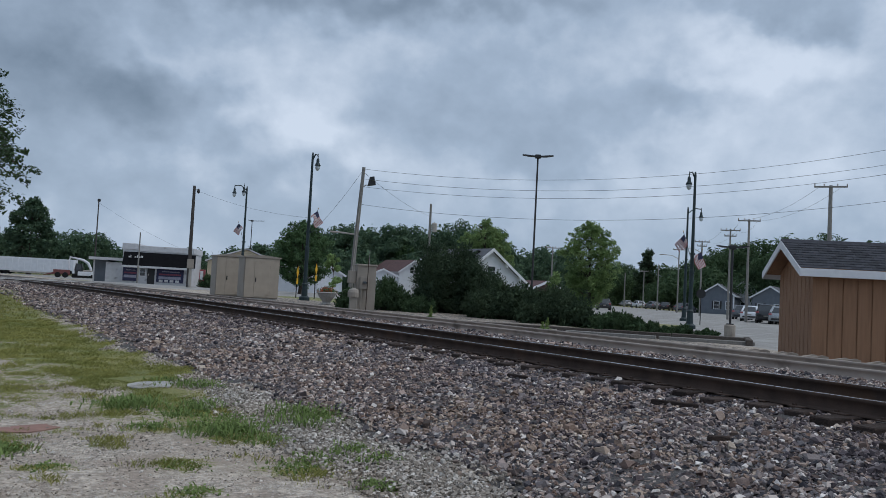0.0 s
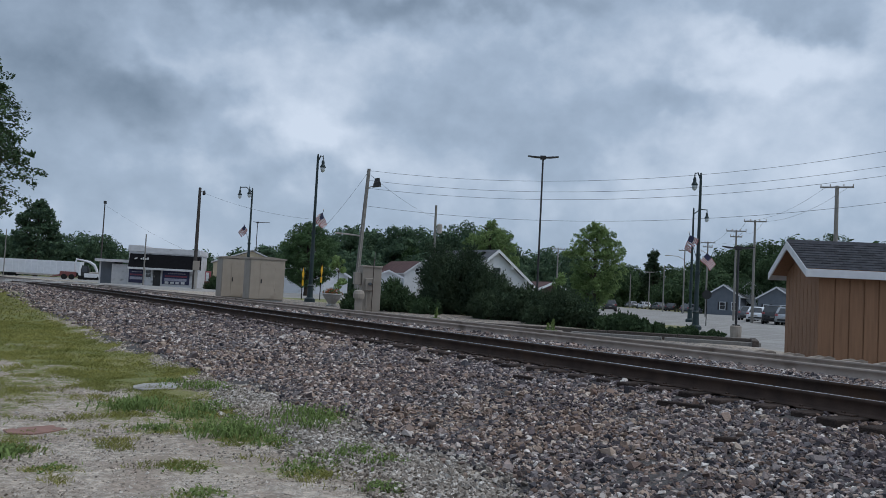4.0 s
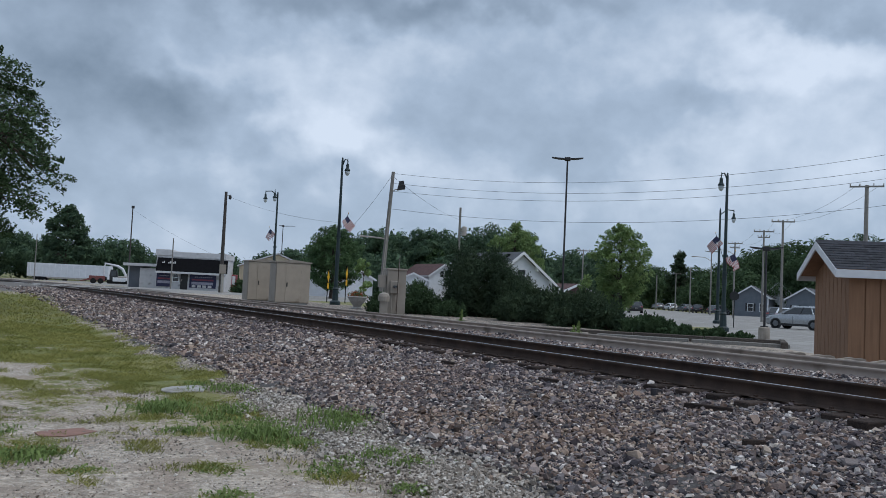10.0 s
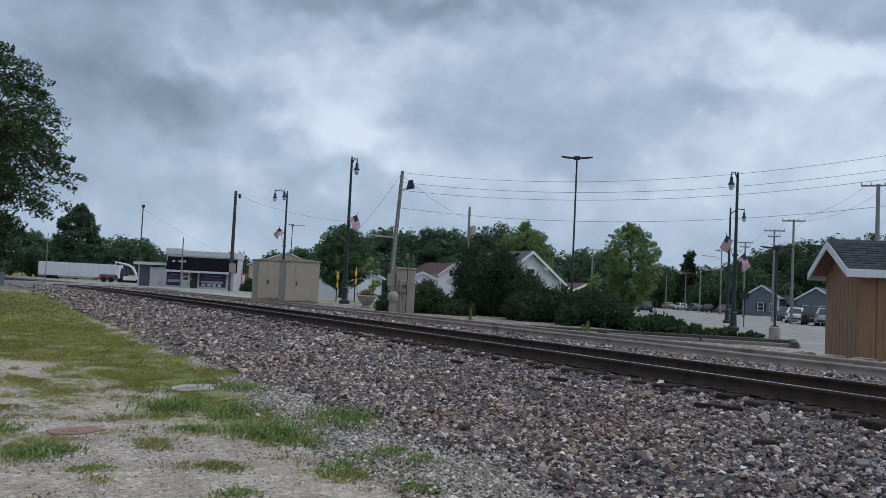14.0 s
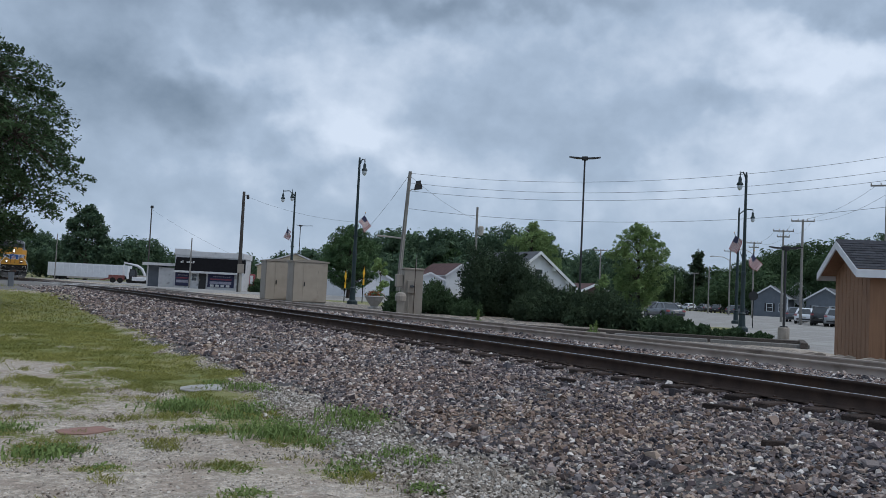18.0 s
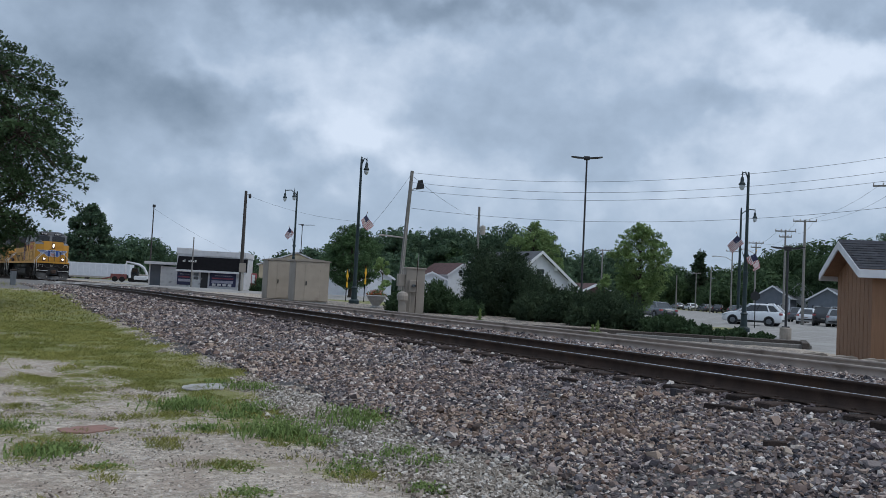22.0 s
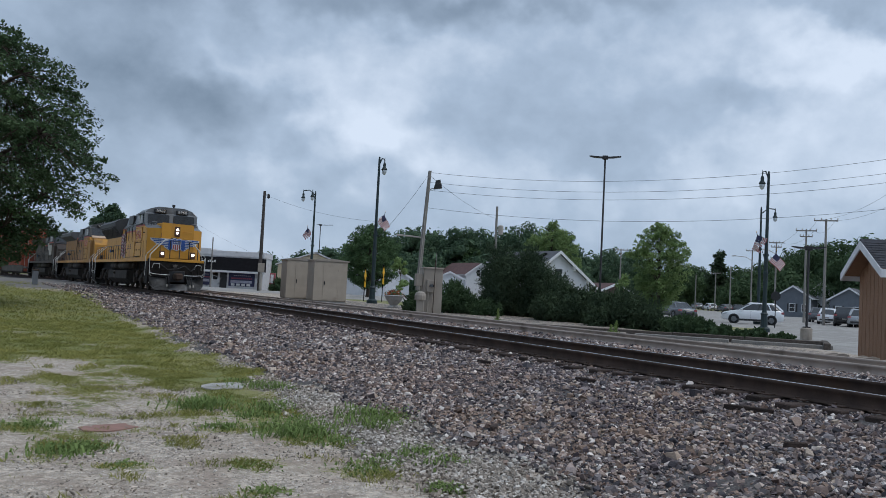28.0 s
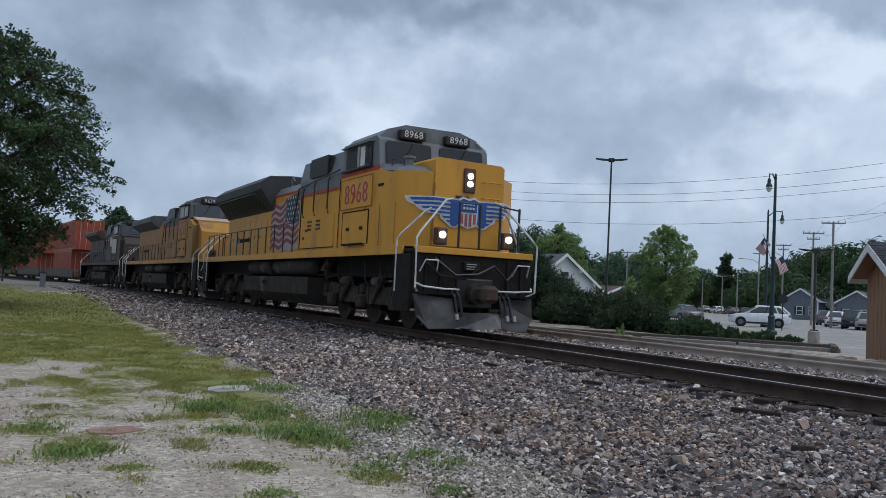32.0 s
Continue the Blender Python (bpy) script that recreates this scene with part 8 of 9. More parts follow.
        part("door_gap", B((2.45, s * 1.46 - 0.012, 1.92), (2.475, s * 1.46 + 0.012, 3.84)), M_UNDER, t)
        part("door_gap", B((2.6, s * 1.46 - 0.014, 1.93), (5.4, s * 1.46 + 0.014, 1.955)), M_UNDER, t)
        for x in (2.85, 3.1):
            part("vent_slot", B((x - 0.08, s * 1.475 - 0.01, 2.2 if x < 3 else 2.42), (x + 0.08, s * 1.475 + 0.01, 2.28 if x < 3 else 2.5)), M_BLACK, t)
        part("blower_duct", T([(4.3, s * 1.1, 1.15), (4.35, s * 1.2, 1.45), (4.7, s * 1.2, 1.6)], 0.14, 8), M_TRUCK, t)
        for k in range(6):
            part("sand_pipe", T([(4.3 + k * 0.95, s * 1.22, 1.55), (4.35 + k * 0.95, s * 1.2, 1.1), (4.5 + k * 0.95, s * 1.05, 0.7)], 0.022, 5), M_TRUCK, t)
        part("name_bar", B((-6.6, s * 1.0 - 0.012, 2.42), (-5.2, s * 1.0 + 0.012, 2.56)), M_UNDER, t, "dark lettering bar on the hood door")
        part("name_bar", B((-7.1, s * 1.0 - 0.012, 2.4), (-6.75, s * 1.0 + 0.012, 2.62)), M_BLUE, t, "small blue emblem block")
    # walkway rails
    for s in (-1, 1):
        handrail(t, -10.0, 1.9, s * 1.5, 1.86, 2.75)
        part("handrail_rise", T([(1.9, s * 1.5, 2.75), (2.35, s * 1.52, 3.75), (5.9, s * 1.56, 3.95)], 0.02, 6), M_BLACK, t)
    part("hood_end", B((-8.78, -0.9, 1.8), (-8.68, 0.9, 3.9), 0.03), hoodmat, t)
    # tanks
    part("fuel_tank", PR([(-1.5, 0.62), (-1.5, 1.12), (1.5, 1.12), (1.5, 0.62), (1.15, 0.32), (-1.15, 0.32)], -3.7, 3.6, "x"), M_TANK, t)
    for s in (-1, 1):
        for x0, x1 in ((-3.5, -1.1), (-0.4, 3.5)):
            m = T([(x0, s * 1.2, 1.42), (x0 + 0.08, s * 1.2, 1.42), (x1 - 0.08, s * 1.2, 1.42), (x1, s * 1.2, 1.42)], [0.12, 0.24, 0.24, 0.12], 14)
            part("air_reservoir", m, M_TANK, t, smooth=True)
        part("fuel_filler", T([(-0.75, s * 1.5, 0.9), (-0.75, s * 1.62, 0.98)], 0.07, 8), M_TRUCK, t)
        part("bell", turned(bmesh.new(), [(0.03, 0.2), (0.1, 0.15), (0.14, 0.0)], 10, (4.2, s * 1.2, 1.3)), M_TRUCK, t)
        part("pipe_run", T([(-9.0, s * 1.15, 1.2), (9.0, s * 1.15, 1.2)], 0.04, 6), M_UNDER, t)
    sets = bogie(t, [4.85, 6.95, 9.05]) + bogie(t, [-9.05, -6.95, -4.85])
    return t, sets


LOCO_1, WHEELS_1 = loco("ace", "yellow and grey freight locomotive with painted flag and winged emblem", "8968", M_YELLOW, M_YELLOW, lit=True)
flag_decal(LOCO_1, -0.999)
LOCO_2, WHEELS_2 = loco("ge", "grimy yellow freight locomotive coupled second in the train", "9639", M_YELLOWMID, M_YELLOWDIRTY, upper=M_SOOTGREY)
LOCO_3, WHEELS_3 = loco("ge", "sooty brown and grey freight locomotive coupled third in the train", "", M_BROWNLOCO, M_BROWNLOCO, upper=M_DARKGREY)


def well_car(label, upper):
    """A low double-stack car with two containers, corrugated sides and end doors."""
    t = thing("container_car", Matrix(), label, "rail car", "cars of the train")
    L = 9.6
    part("well", PR([(-1.5, 1.35), (-1.5, 0.55), (-1.2, 0.35), (1.2, 0.35), (1.5, 0.55), (1.5, 1.35), (1.42, 1.35), (1.4, 0.6), (-1.4, 0.6), (-1.42, 1.35)], -L, L, "x"), M_BROWNLOCO, t)
    for e in (-1, 1):
        part("end_platform", B((min(e * L, e * (L + 2.6)), -1.45, 0.95), (max(e * L, e * (L + 2.6)), 1.45, 1.2), 0.03), M_BROWNLOCO, t)
        part("truck_frame", B((e * 10.9 - 1.1, -1.05, 0.4), (e * 10.9 + 1.1, 1.05, 0.75), 0.05), M_TRUCK, t)
        for x in (e * 10.9 - 0.85, e * 10.9 + 0.85):
            wheelset(t, x)
    for z0, z1, ln, mat in ((0.6, 3.2, 6.1 if upper else 8.1, M_CONTAINER), (3.22, 6.1, 8.1, M_CONTAINER)):
        c = part("container", B((-ln, -1.24, z0), (ln, 1.24, z1), 0.02), mat, t, "orange-red corrugated shipping container")
        n = int(ln * 2 / 0.28)
        for s in (-1, 1):
            for k in range(1, n - 1):
                x = -ln + 2 * ln * k / n
                part("corrugation", B((x, s * 1.25 - 0.018, z0 + 0.16), (x + 0.13, s * 1.25 + 0.018, z1 - 0.16)), mat, c)
        for x in (-ln, ln):
            for y in (-1.18, 1.18):
                part("corner_post", B((x - 0.08, y - 0.08, z0), (x + 0.08, y + 0.08, z1)), mat, c)
            for y in (-0.85, -0.3, 0.3, 0.85):
                part("lock_rod", T([(x * 1.005, y, z0 + 0.1), (x * 1.005, y, z1 - 0.1)], 0.025, 6), M_GREYPAINT, c)
            for k in range(4):
                part("end_rib", B((min(x, x * 1.004), -1.15, z0 + 0.35 + k * 0.6), (max(x, x * 1.004), 1.15, z0 + 0.45 + k * 0.6)), mat, c)
    return t


# the third locomotive's cab carries pale patches of old primer
for s in (-1, 1):
    part("primer_patch", B((6.1, s * 1.555 - 0.008, 2.5), (7.9, s * 1.555 + 0.008, 3.5), 0.01), M_GREYPAINT, LOCO_3, "pale patch of old paint")
    part("window_gap", B((4.6, s * 1.46 - 0.02, 3.0), (5.6, s * 1.46 + 0.02, 3.75), 0.02), M_GREYPAINT, LOCO_3, "pale panel behind the cab")
CAR_1 = well_car("double-stack car carrying orange-red containers", True)
CAR_2 = copy_thing(CAR_1, Matrix())
CAR_3 = copy_thing(CAR_1, Matrix())


# ---- road vehicles ----
def loft(bm, rings):
    """A skin over closed rings of equal count, capped at both ends."""
    rr = [[bm.verts.new(p) for p in ring] for ring in rings]
    n = len(rr[0])
    for a, b in zip(rr, rr[1:]):
        for k in range(n):
            bm.faces.new((a[k], a[(k + 1) % n], b[(k + 1) % n], b[k]))
    bm.faces.new(rr[0][::-1])
    bm.faces.new(rr[-1])
    bmesh.ops.recalc_face_normals(bm, faces=bm.faces[:])
    return bm


def hull_ring(x, half, z0, z1, tuck=0.06):
    """A car's cross-section at x: rounded sill, flank and shoulder."""
    side = [(half - tuck, z0), (half, z0 + 0.12), (half, (z0 + z1) / 2 + 0.05), (half - 0.03, z1 - 0.08), (half - 0.1, z1)]
    return [(x, -y, z) for y, z in side] + [(x, y, z) for y, z in side[::-1]]


def car(label, paint, L=4.6, W=1.85, H=1.68, suv=True, name="parked_car", group="parked cars"):
    """A car: lofted lower body, glasshouse with tumblehome, roof, pillars, lights, bumpers, wheels with rims. x points forwards."""
    t = thing(name, Matrix(), label, "car", group)
    f, r, hw = L / 2, -L / 2, W / 2
    belt = H * 0.655
    tail = belt + (0.03 if suv else -0.02)
    st = [(r, hw - 0.2, 0.45, tail - 0.28), (r + 0.06, hw - 0.08, 0.34, tail - 0.1), (r + 0.3, hw - 0.02, 0.27, tail), (r + 1.2, hw, 0.24, tail), (0.2, hw, 0.24, belt), (f - 1.3, hw, 0.24, belt - 0.02), (f - 0.7, hw - 0.03, 0.25, belt - 0.11), (f - 0.22, hw - 0.12, 0.28, belt - 0.22), (f - 0.05, hw - 0.24, 0.33, belt - 0.34), (f, hw - 0.34, 0.42, belt - 0.46)]
    part("body", loft(bmesh.new(), [hull_ring(*q) for q in st]), paint, t, smooth=True)
    # glasshouse: waist outline below, roof outline above
    a0, a1 = (r + 0.1, f - 1.0) if suv else (r + 0.75, f - 1.2)
    b0, b1 = (r + 0.72, f - 2.0) if suv else (r + 1.45, f - 2.05)
    wl, wu = hw - 0.08, hw - 0.26

    def shell(k, grow=0.0):
        x0, x1, w = a0 + (b0 - a0) * k, a1 + (b1 - a1) * k, wl + (wu - wl) * k + grow
        z = belt - 0.04 + (H - 0.05 - belt + 0.04) * k
        mid = (x0 + x1) / 2
        return [(x0, -w + 0.12, z), (x0 + 0.25, -w, z), (mid, -w - 0.01, z), (x1 - 0.3, -w, z), (x1, -w + 0.2, z), (x1, w - 0.2, z), (x1 - 0.3, w, z), (mid, w + 0.01, z), (x0 + 0.25, w, z), (x0, w - 0.12, z)]

    part("glasshouse", loft(bmesh.new(), [shell(0.0), shell(0.92)]), M_GLASS, t)
    top = shell(1.0)
    crown = [(x * 0.92 + (b0 + b1) / 2 * 0.08, y * 0.8, z + 0.06) for x, y, z in top]
    part("roof", loft(bmesh.new(), [shell(0.88, 0.008), top, crown]), paint, t, smooth=True)
    for s in (-1, 1):
        for k, rad in ((0, 0.1 if suv else 0.06), (3, 0.04)):
            lo, hi = shell(0.02, 0.004)[k], shell(0.97, 0.004)[k]
            part("pillar", T([(lo[0], s * abs(lo[1]), lo[2]), (hi[0], s * abs(hi[1]), hi[2])], rad, 6), paint, t)
        for q in ((0.52, 0.05), (0.24, 0.06)) if suv else ((0.5, 0.05),):
            x0, x1 = a0 + (a1 - a0) * q[0], b0 + (b1 - b0) * q[0]
            part("pillar", T([(x0, s * wl, belt - 0.02), (x1, s * wu, H - 0.08)], q[1] * 0.8, 6), M_BLACK if q[0] > 0.4 else paint, t)
        part("side_trim", B((r + 0.75, s * hw - 0.012, 0.26), (f - 0.75, s * hw + 0.012, 0.4)), M_BLACK, t)
        part("door_seam", B((0.1, s * hw - 0.004, 0.42), (0.115, s * hw + 0.004, belt - 0.08)), M_BLACK, t)
        part("door_handle", B((-0.35, s * hw - 0.01, belt - 0.2), (-0.15, s * hw + 0.02, belt - 0.16)), paint, t)
        part("mirror", B((f - 1.62, s * (hw + 0.07) - 0.08, belt - 0.02), (f - 1.47, s * (hw + 0.07) + 0.08, belt + 0.12), 0.03), paint, t)
        part("headlight", PR([(f - 0.5, belt - 0.24), (f - 0.1, belt - 0.34), (f - 0.08, belt - 0.44), (f - 0.42, belt - 0.36)], s * (hw - 0.2) - 0.16, s * (hw - 0.2) + 0.12), M_PLASTICLAMP, t)
        part("tail_light", B((r - 0.005, s * (hw - 0.2) - 0.12, tail - 0.26), (r + 0.22, s * (hw - 0.2) + 0.15, tail - 0.1), 0.02), M_RED, t)
        for x in (f - 0.95, r + 0.92):
            part("wheel_arch", T([(x, s * (hw - 0.14), 0.36), (x, s * (hw + 0.006), 0.36)], 0.41, 18), M_BLACK, t)
    part("grille", B((f - 0.08, -0.45, belt - 0.46), (f + 0.006, 0.45, belt - 0.3), 0.01), M_BLACK, t)
    part("bumper", B((r - 0.02, -hw + 0.25, 0.4), (r + 0.1, hw - 0.25, 0.56), 0.03), M_BLACK, t)
    part("plate", B((r - 0.03, -0.17, 0.62), (r + 0.03, 0.17, 0.72)), M_GREYPAINT, t)
    ws = []
    for x in (f - 0.95, r + 0.92):
        for s in (-1, 1):
            bm = turned(bmesh.new(), [(0.2, -0.11), (0.33, -0.11), (0.36, -0.07), (0.36, 0.07), (0.33, 0.11), (0.2, 0.11)], 20)
            bmesh.ops.rotate(bm, cent=(0, 0, 0), matrix=Matrix.Rotation(radians(90), 3, "X"), verts=bm.verts[:])
            w = part("wheel", bm, M_TYRE, t)
            w.matrix_basis = pose(x, s * (hw - 0.1), 0.36)
            rim = bmesh.new()
            for k in range(5):
                tube(rim, [(0, s * 0.125, 0), (0.21 * math.cos(k * 1.2566), s * 0.12, 0.21 * math.sin(k * 1.2566))], 0.035, 5)
            tube(rim, [(0, s * 0.05, 0), (0, s * 0.115, 0)], 0.21, 16)
            part("rim", rim, M_LOCOGREY, w)
            ws.append(w)
    return t, ws


def stand(t, b, r, turn):
    t.matrix_basis = pose(*at(b, r), 0, 0, turn)


# the three that drive through, and those that stand in the lot
WHITE_SUV, W_WHITE = car("white sport utility car driving in and parking in the lot", M_CARWHITE, name="sport_utility_car", group="moving cars")
SILVER_SUV, W_SILVER = car("silver sport utility car driving through the lot", M_CARSILVER, L=4.7, name="sport_utility_car", group="moving cars")
GREY_SEDAN, W_GREY = car("dark grey sedan rolling to a stop behind a bush", M_CARGREY, L=4.8, H=1.45, suv=False, name="sedan", group="moving cars")
c1, _ = car("black pickup-like car parked nose in at the lot", M_CARBLACK, L=5.0, H=1.75)
stand(c1, 23.25, 86, 62)
c2, _ = car("white car parked nose in beside a black one", M_CARWHITE, H=1.55)
stand(c2, 22.3, 92, 62)
c3, _ = car("dark blue-grey car parked nose in at the lot", M_CARGREY, H=1.6)
stand(c3, 21.75, 102, 62)
c4, _ = car("silver car parked nose in half behind the shed", M_CARSILVER, H=1.6)
stand(c4, 24.0, 84, 62)
for b, r, m, tn, lab in ((13.1, 118, M_CARBLACK, 80, "black car parked on grass by the street"), (15.3, 190, M_CARWHITE, 95, "white car parked far along the street"), (16.2, 180, M_CARGREY, 95, "dark car parked far along the street"), (18.3, 150, M_CARGREY, 40, "grey car parked by a grey house"), (14.5, 210, M_CARSILVER, 95, "silver car parked far along the street"), (17.1, 165, M_CARBLACK, 60, "dark car parked far along the street")):
    c, _ = car(lab, m, H=1.55)
    stand(c, b, r, tn)



# ---- small things by the line ----
def sign_post(b, r, top, plates, label, category="sign"):
    """A thin post with flat plates: shape, height of its centre, half size, material."""
    x, y, z = at(b, r)
    t = thing("road_sign", pose(x, y, z, 0, 0, -b), label, category, "road signs")
    part("post", T([(0, 0, -0.2), (0, 0, top - z)], 0.03, 6), M_UNDER, t)
    for sides, zc, half, m in plates:
        ang = math.pi / sides
        pr = [(half * math.cos(2 * math.pi * k / sides + ang), zc - z + half * math.sin(2 * math.pi * k / sides + ang)) for k in range(sides)]
        part("plate", PR(pr, -0.045, -0.03), m, t)
    return t


def crossing_sign(b, r, zc, label):
    x, y, z = at(b, r)
    t = thing("road_sign", pose(x, y, z, 0, 0, -b + 60), label, "sign", "road signs")
    part("post", T([(0, 0, -0.2), (0, 0, zc - z + 0.5)], 0.035, 6), M_UNDER, t)
    h = zc - z
    part("plate", PR([(0, h - 0.5), (0.17, h - 0.1), (0, h + 0.4), (-0.17, h - 0.1)], -0.05, -0.035), M_YSIGN, t)
    part("plate", B((-0.12, -0.05, h - 0.95), (0.12, -0.035, h - 0.52)), M_YSIGN, t)


crossing_sign(-7.25, 64, 1.75, "yellow diamond warning sign on a dark post")
crossing_sign(-6.05, 64, 2.05, "yellow diamond warning sign on a dark post")
sign_post(19.2, 62, 2.1, ((8, 1.62, 0.33, M_BLACK),), "back of a dark octagonal road sign on a post")


def build_small():
    t = thing("timber_planter", Matrix(), "low planter of dark weathered timbers beside the siding", "planter")
    rnd = random.Random(8)
    # the wall runs from its corner by the lot towards the shrubs
    d = Vector((-0.941, 0.339, 0))
    turn = math.degrees(math.atan2(d.y, d.x))
    x = 0.0
    while x < 9.5:
        ln = rnd.uniform(2.2, 2.6)
        c = Vector((10.85, 26.87, -0.36)) + d * (x + ln / 2)
        m = Matrix.Translation(c) @ pose(0, 0, 0, 0, 0, turn)
        part("timber", box(bmesh.new(), (-ln / 2 + 0.01, -0.1, 0.0), (ln / 2 - 0.01, 0.1, 0.235 + rnd.uniform(-0.015, 0.015)), 0.02, m), M_OLDTIMBER, t)
        x += ln
    for k in range(2):
        m = Matrix.Translation((11.0 + k * 0.45, 27.07 + k * 1.22, -0.36)) @ pose(0, 0, 0, 0, 0, turn - 90)
        part("timber", box(bmesh.new(), (-1.28, -0.1, 0.0), (0, 0.1, 0.23), 0.02, m), M_OLDTIMBER, t)
    for x, off, a in ((1.6, 0.55, 2), (4.6, 0.6, 0), (7.8, 0.5, 1)):
        b = thing("timber_beam", Matrix(), "grey weathered timber beam lying by the siding", "timber", "loose beams")
        m = Matrix.Translation(Vector((11.05, 26.8 - off, -0.36)) + d * x) @ pose(0, 0, 0, 0, 0, turn + a)
        part("beam", box(bmesh.new(), (-1.45, -0.12, 0.0), (1.45, 0.12, 0.15), 0.015, m), M_TANCONC if a == 1 else M_WOODPOLE, b)
    u = thing("flower_urn", pose(-4.2, 45.8, -0.22), "pale stone urn planted with red and yellow flowers", "urn")
    part("bowl", turned(bmesh.new(), [(0.3, -0.1), (0.3, 0.08), (0.2, 0.14), (0.22, 0.2), (0.42, 0.45), (0.5, 0.62), (0.54, 0.66), (0.5, 0.7)], 18), M_CONCRETE, u)
    rng = np.random.default_rng(3)
    for mat, n, nm in ((M_LEAF_MID, 500, "foliage"), (M_FLOWER, 260, "flowers")):
        V = leaf_cloud([(-0.2, 0, 0.78), (0.2, 0, 0.8), (0, 0.1, 0.86), (0.4, 0, 0.72), (-0.4, 0, 0.72)], [0.22, 0.22, 0.22, 0.16, 0.16], n, 0.05, rng)
        ob = new(nm, raw_mesh(nm, V, np.arange(len(V)).reshape(-1, 4), 4, mat))
        ob.parent = u
    # things at the level crossing
    for s, o, h, w, lab in ((66.0, -5.2, 1.05, 0.36, "short grey metal bollard box beside the road"), (62.0, -10.6, 0.95, 0.36, "short grey metal bollard box on the turf")):
        p = on_line(s, o)
        b = thing("utility_bollard", pose(p.x, p.y, float(ground_height(np.array(p.x), np.array(p.y))), 0, 0, line_turn(s)), lab, "bollard")
        part("body", B((-w / 2, -w / 2, -0.2), (w / 2, w / 2, h), 0.05), M_LOCOGREY, b)
        part("cap", B((-w / 2 - 0.03, -w / 2 - 0.03, h - 0.08), (w / 2 + 0.03, w / 2 + 0.03, h + 0.03), 0.03), M_TRUCK, b)
    p = on_line(80, -7.0)
    b = thing("letter_box", pose(p.x, p.y, float(ground_height(np.array(p.x), np.array(p.y))), 0, 0, 20), "grey box on a post near the crossing", "post box")
    part("post", T([(0, 0, -0.2), (0, 0, 1.1)], 0.08, 8), M_TRUCK, b)
    part("box", B((-0.5, -0.35, 1.05), (0.5, 0.35, 1.75), 0.06), M_TRUCK, b)
    # loose slab, plate and timber scraps on the ground
    def scrap(name, s, o, size, mat, label, cat, turn, up=0.0, jag=0.15, seed=1):
        rr = random.Random(seed)
        p = on_line(s, o)
        q = thing(name, pose(p.x, p.y, float(ground_height(np.array(p.x), np.array(p.y))) + up, 0, 0, turn), label, cat)
        n = 8
        pr = [(size[0] * math.cos(2 * math.pi * k / n) * rr.uniform(1 - jag, 1), size[1] * math.sin(2 * math.pi * k / n) * rr.uniform(1 - jag, 1)) for k in range(n)]
        bm = PR(pr, -0.05, size[2], "z")
        bmesh.ops.bevel(bm, geom=bm.edges[:], offset=min(0.015, size[2] * 0.3), segments=1, affect="EDGES", profile=0.5)
        part(name + "_body", bm, mat, q)
    scrap("concrete_slab", 12.85, -5.3, (0.36, 0.66, 0.03), M_CONCRETE, "broken pale concrete slab lying in the grass", "slab", -30, jag=0.5, seed=2, up=0.0)
    scrap("rusty_plate", 9.5, -7.2, (0.3, 0.42, 0.004), M_RUSTPLATE, "flat red-brown piece lying in the gravel", "plate", -30, jag=0.5, up=0.006, seed=3)
    for k, (s, o, a, ln) in enumerate(((6.85, -1.07, 25, 0.34), (7.7, -3.7, -40, 0.16), (19.5, -2.65, 10, 0.3), (12.2, -1.3, 5, 0.25), (5.4, -2.0, 60, 0.15), (9.6, -1.2, 15, 0.2), (24, -3.0, 20, 0.35), (15.2, -1.1, -10, 0.22), (4.2, -1.15, 12, 0.3))):
        scrap("tie_scrap", s, o, (ln, 0.045, 0.035), M_TIE, "dark splintered scrap of a wooden tie on the ballast", "wood scrap", line_turn(s) + a, up=0.03, jag=0.4, seed=10 + k)
    # weeds: rosettes of long arching blades
    for k, (s, o, w, h) in enumerate(((9.35, -4.4, 0.42, 0.24), (8.75, -4.5, 0.36, 0.2), (9.05, -4.3, 0.26, 0.16), (8.72, -5.5, 0.42, 0.26), (8.9, -5.3, 0.3, 0.2), (9.3, -5.45, 0.34, 0.16), (9.6, -5.0, 0.36, 0.16), (8.31, -5.13, 0.28, 0.12), (10.45, -5.26, 0.34, 0.2), (10.9, -5.0, 0.3, 0.16), (10.87, -6.04, 0.36, 0.28), (11.1, -5.85, 0.3, 0.2), (9.42, -6.05, 0.24, 0.1), (8.35, -7.72, 0.3, 0.14), (8.5, -7.5, 0.2, 0.12), (9.8, -7.9, 0.3, 0.12), (7.62, -7.26, 0.14, 0.08), (7.05, -5.3, 0.28, 0.1), (7.26, -4.98, 0.26, 0.12), (7.37, -4.65, 0.2, 0.14), (6.88, -4.59, 0.24, 0.12), (6.43, -6.39, 0.16, 0.08), (6.13, -5.0, 0.16, 0.14), (7.35, -6.22, 0.2, 0.07), (12.6, -4.75, 0.34, 0.16), (13.3, -4.9, 0.3, 0.14), (25.5, 3.0, 0.4, 0.18), (12.2, -4.6, 0.3, 0.14), (10.0, -5.6, 0.3, 0.14))):
        p = on_line(s, o)
        t = thing("weed", Matrix.Translation((p.x, p.y, float(ground_height(np.array(p.x), np.array(p.y))))), "leafy green weed growing in the gravel", "weed", "weeds")
        n = 230
        x, y = rng.normal(0, w * 0.55, n), rng.normal(0, w * 0.55, n)
        a, hh = rng.uniform(0, 6.283, n), 0.45 * h * rng.uniform(0.2, 1.2, n)
        out = rng.uniform(0.5, 1.6, n) * hh
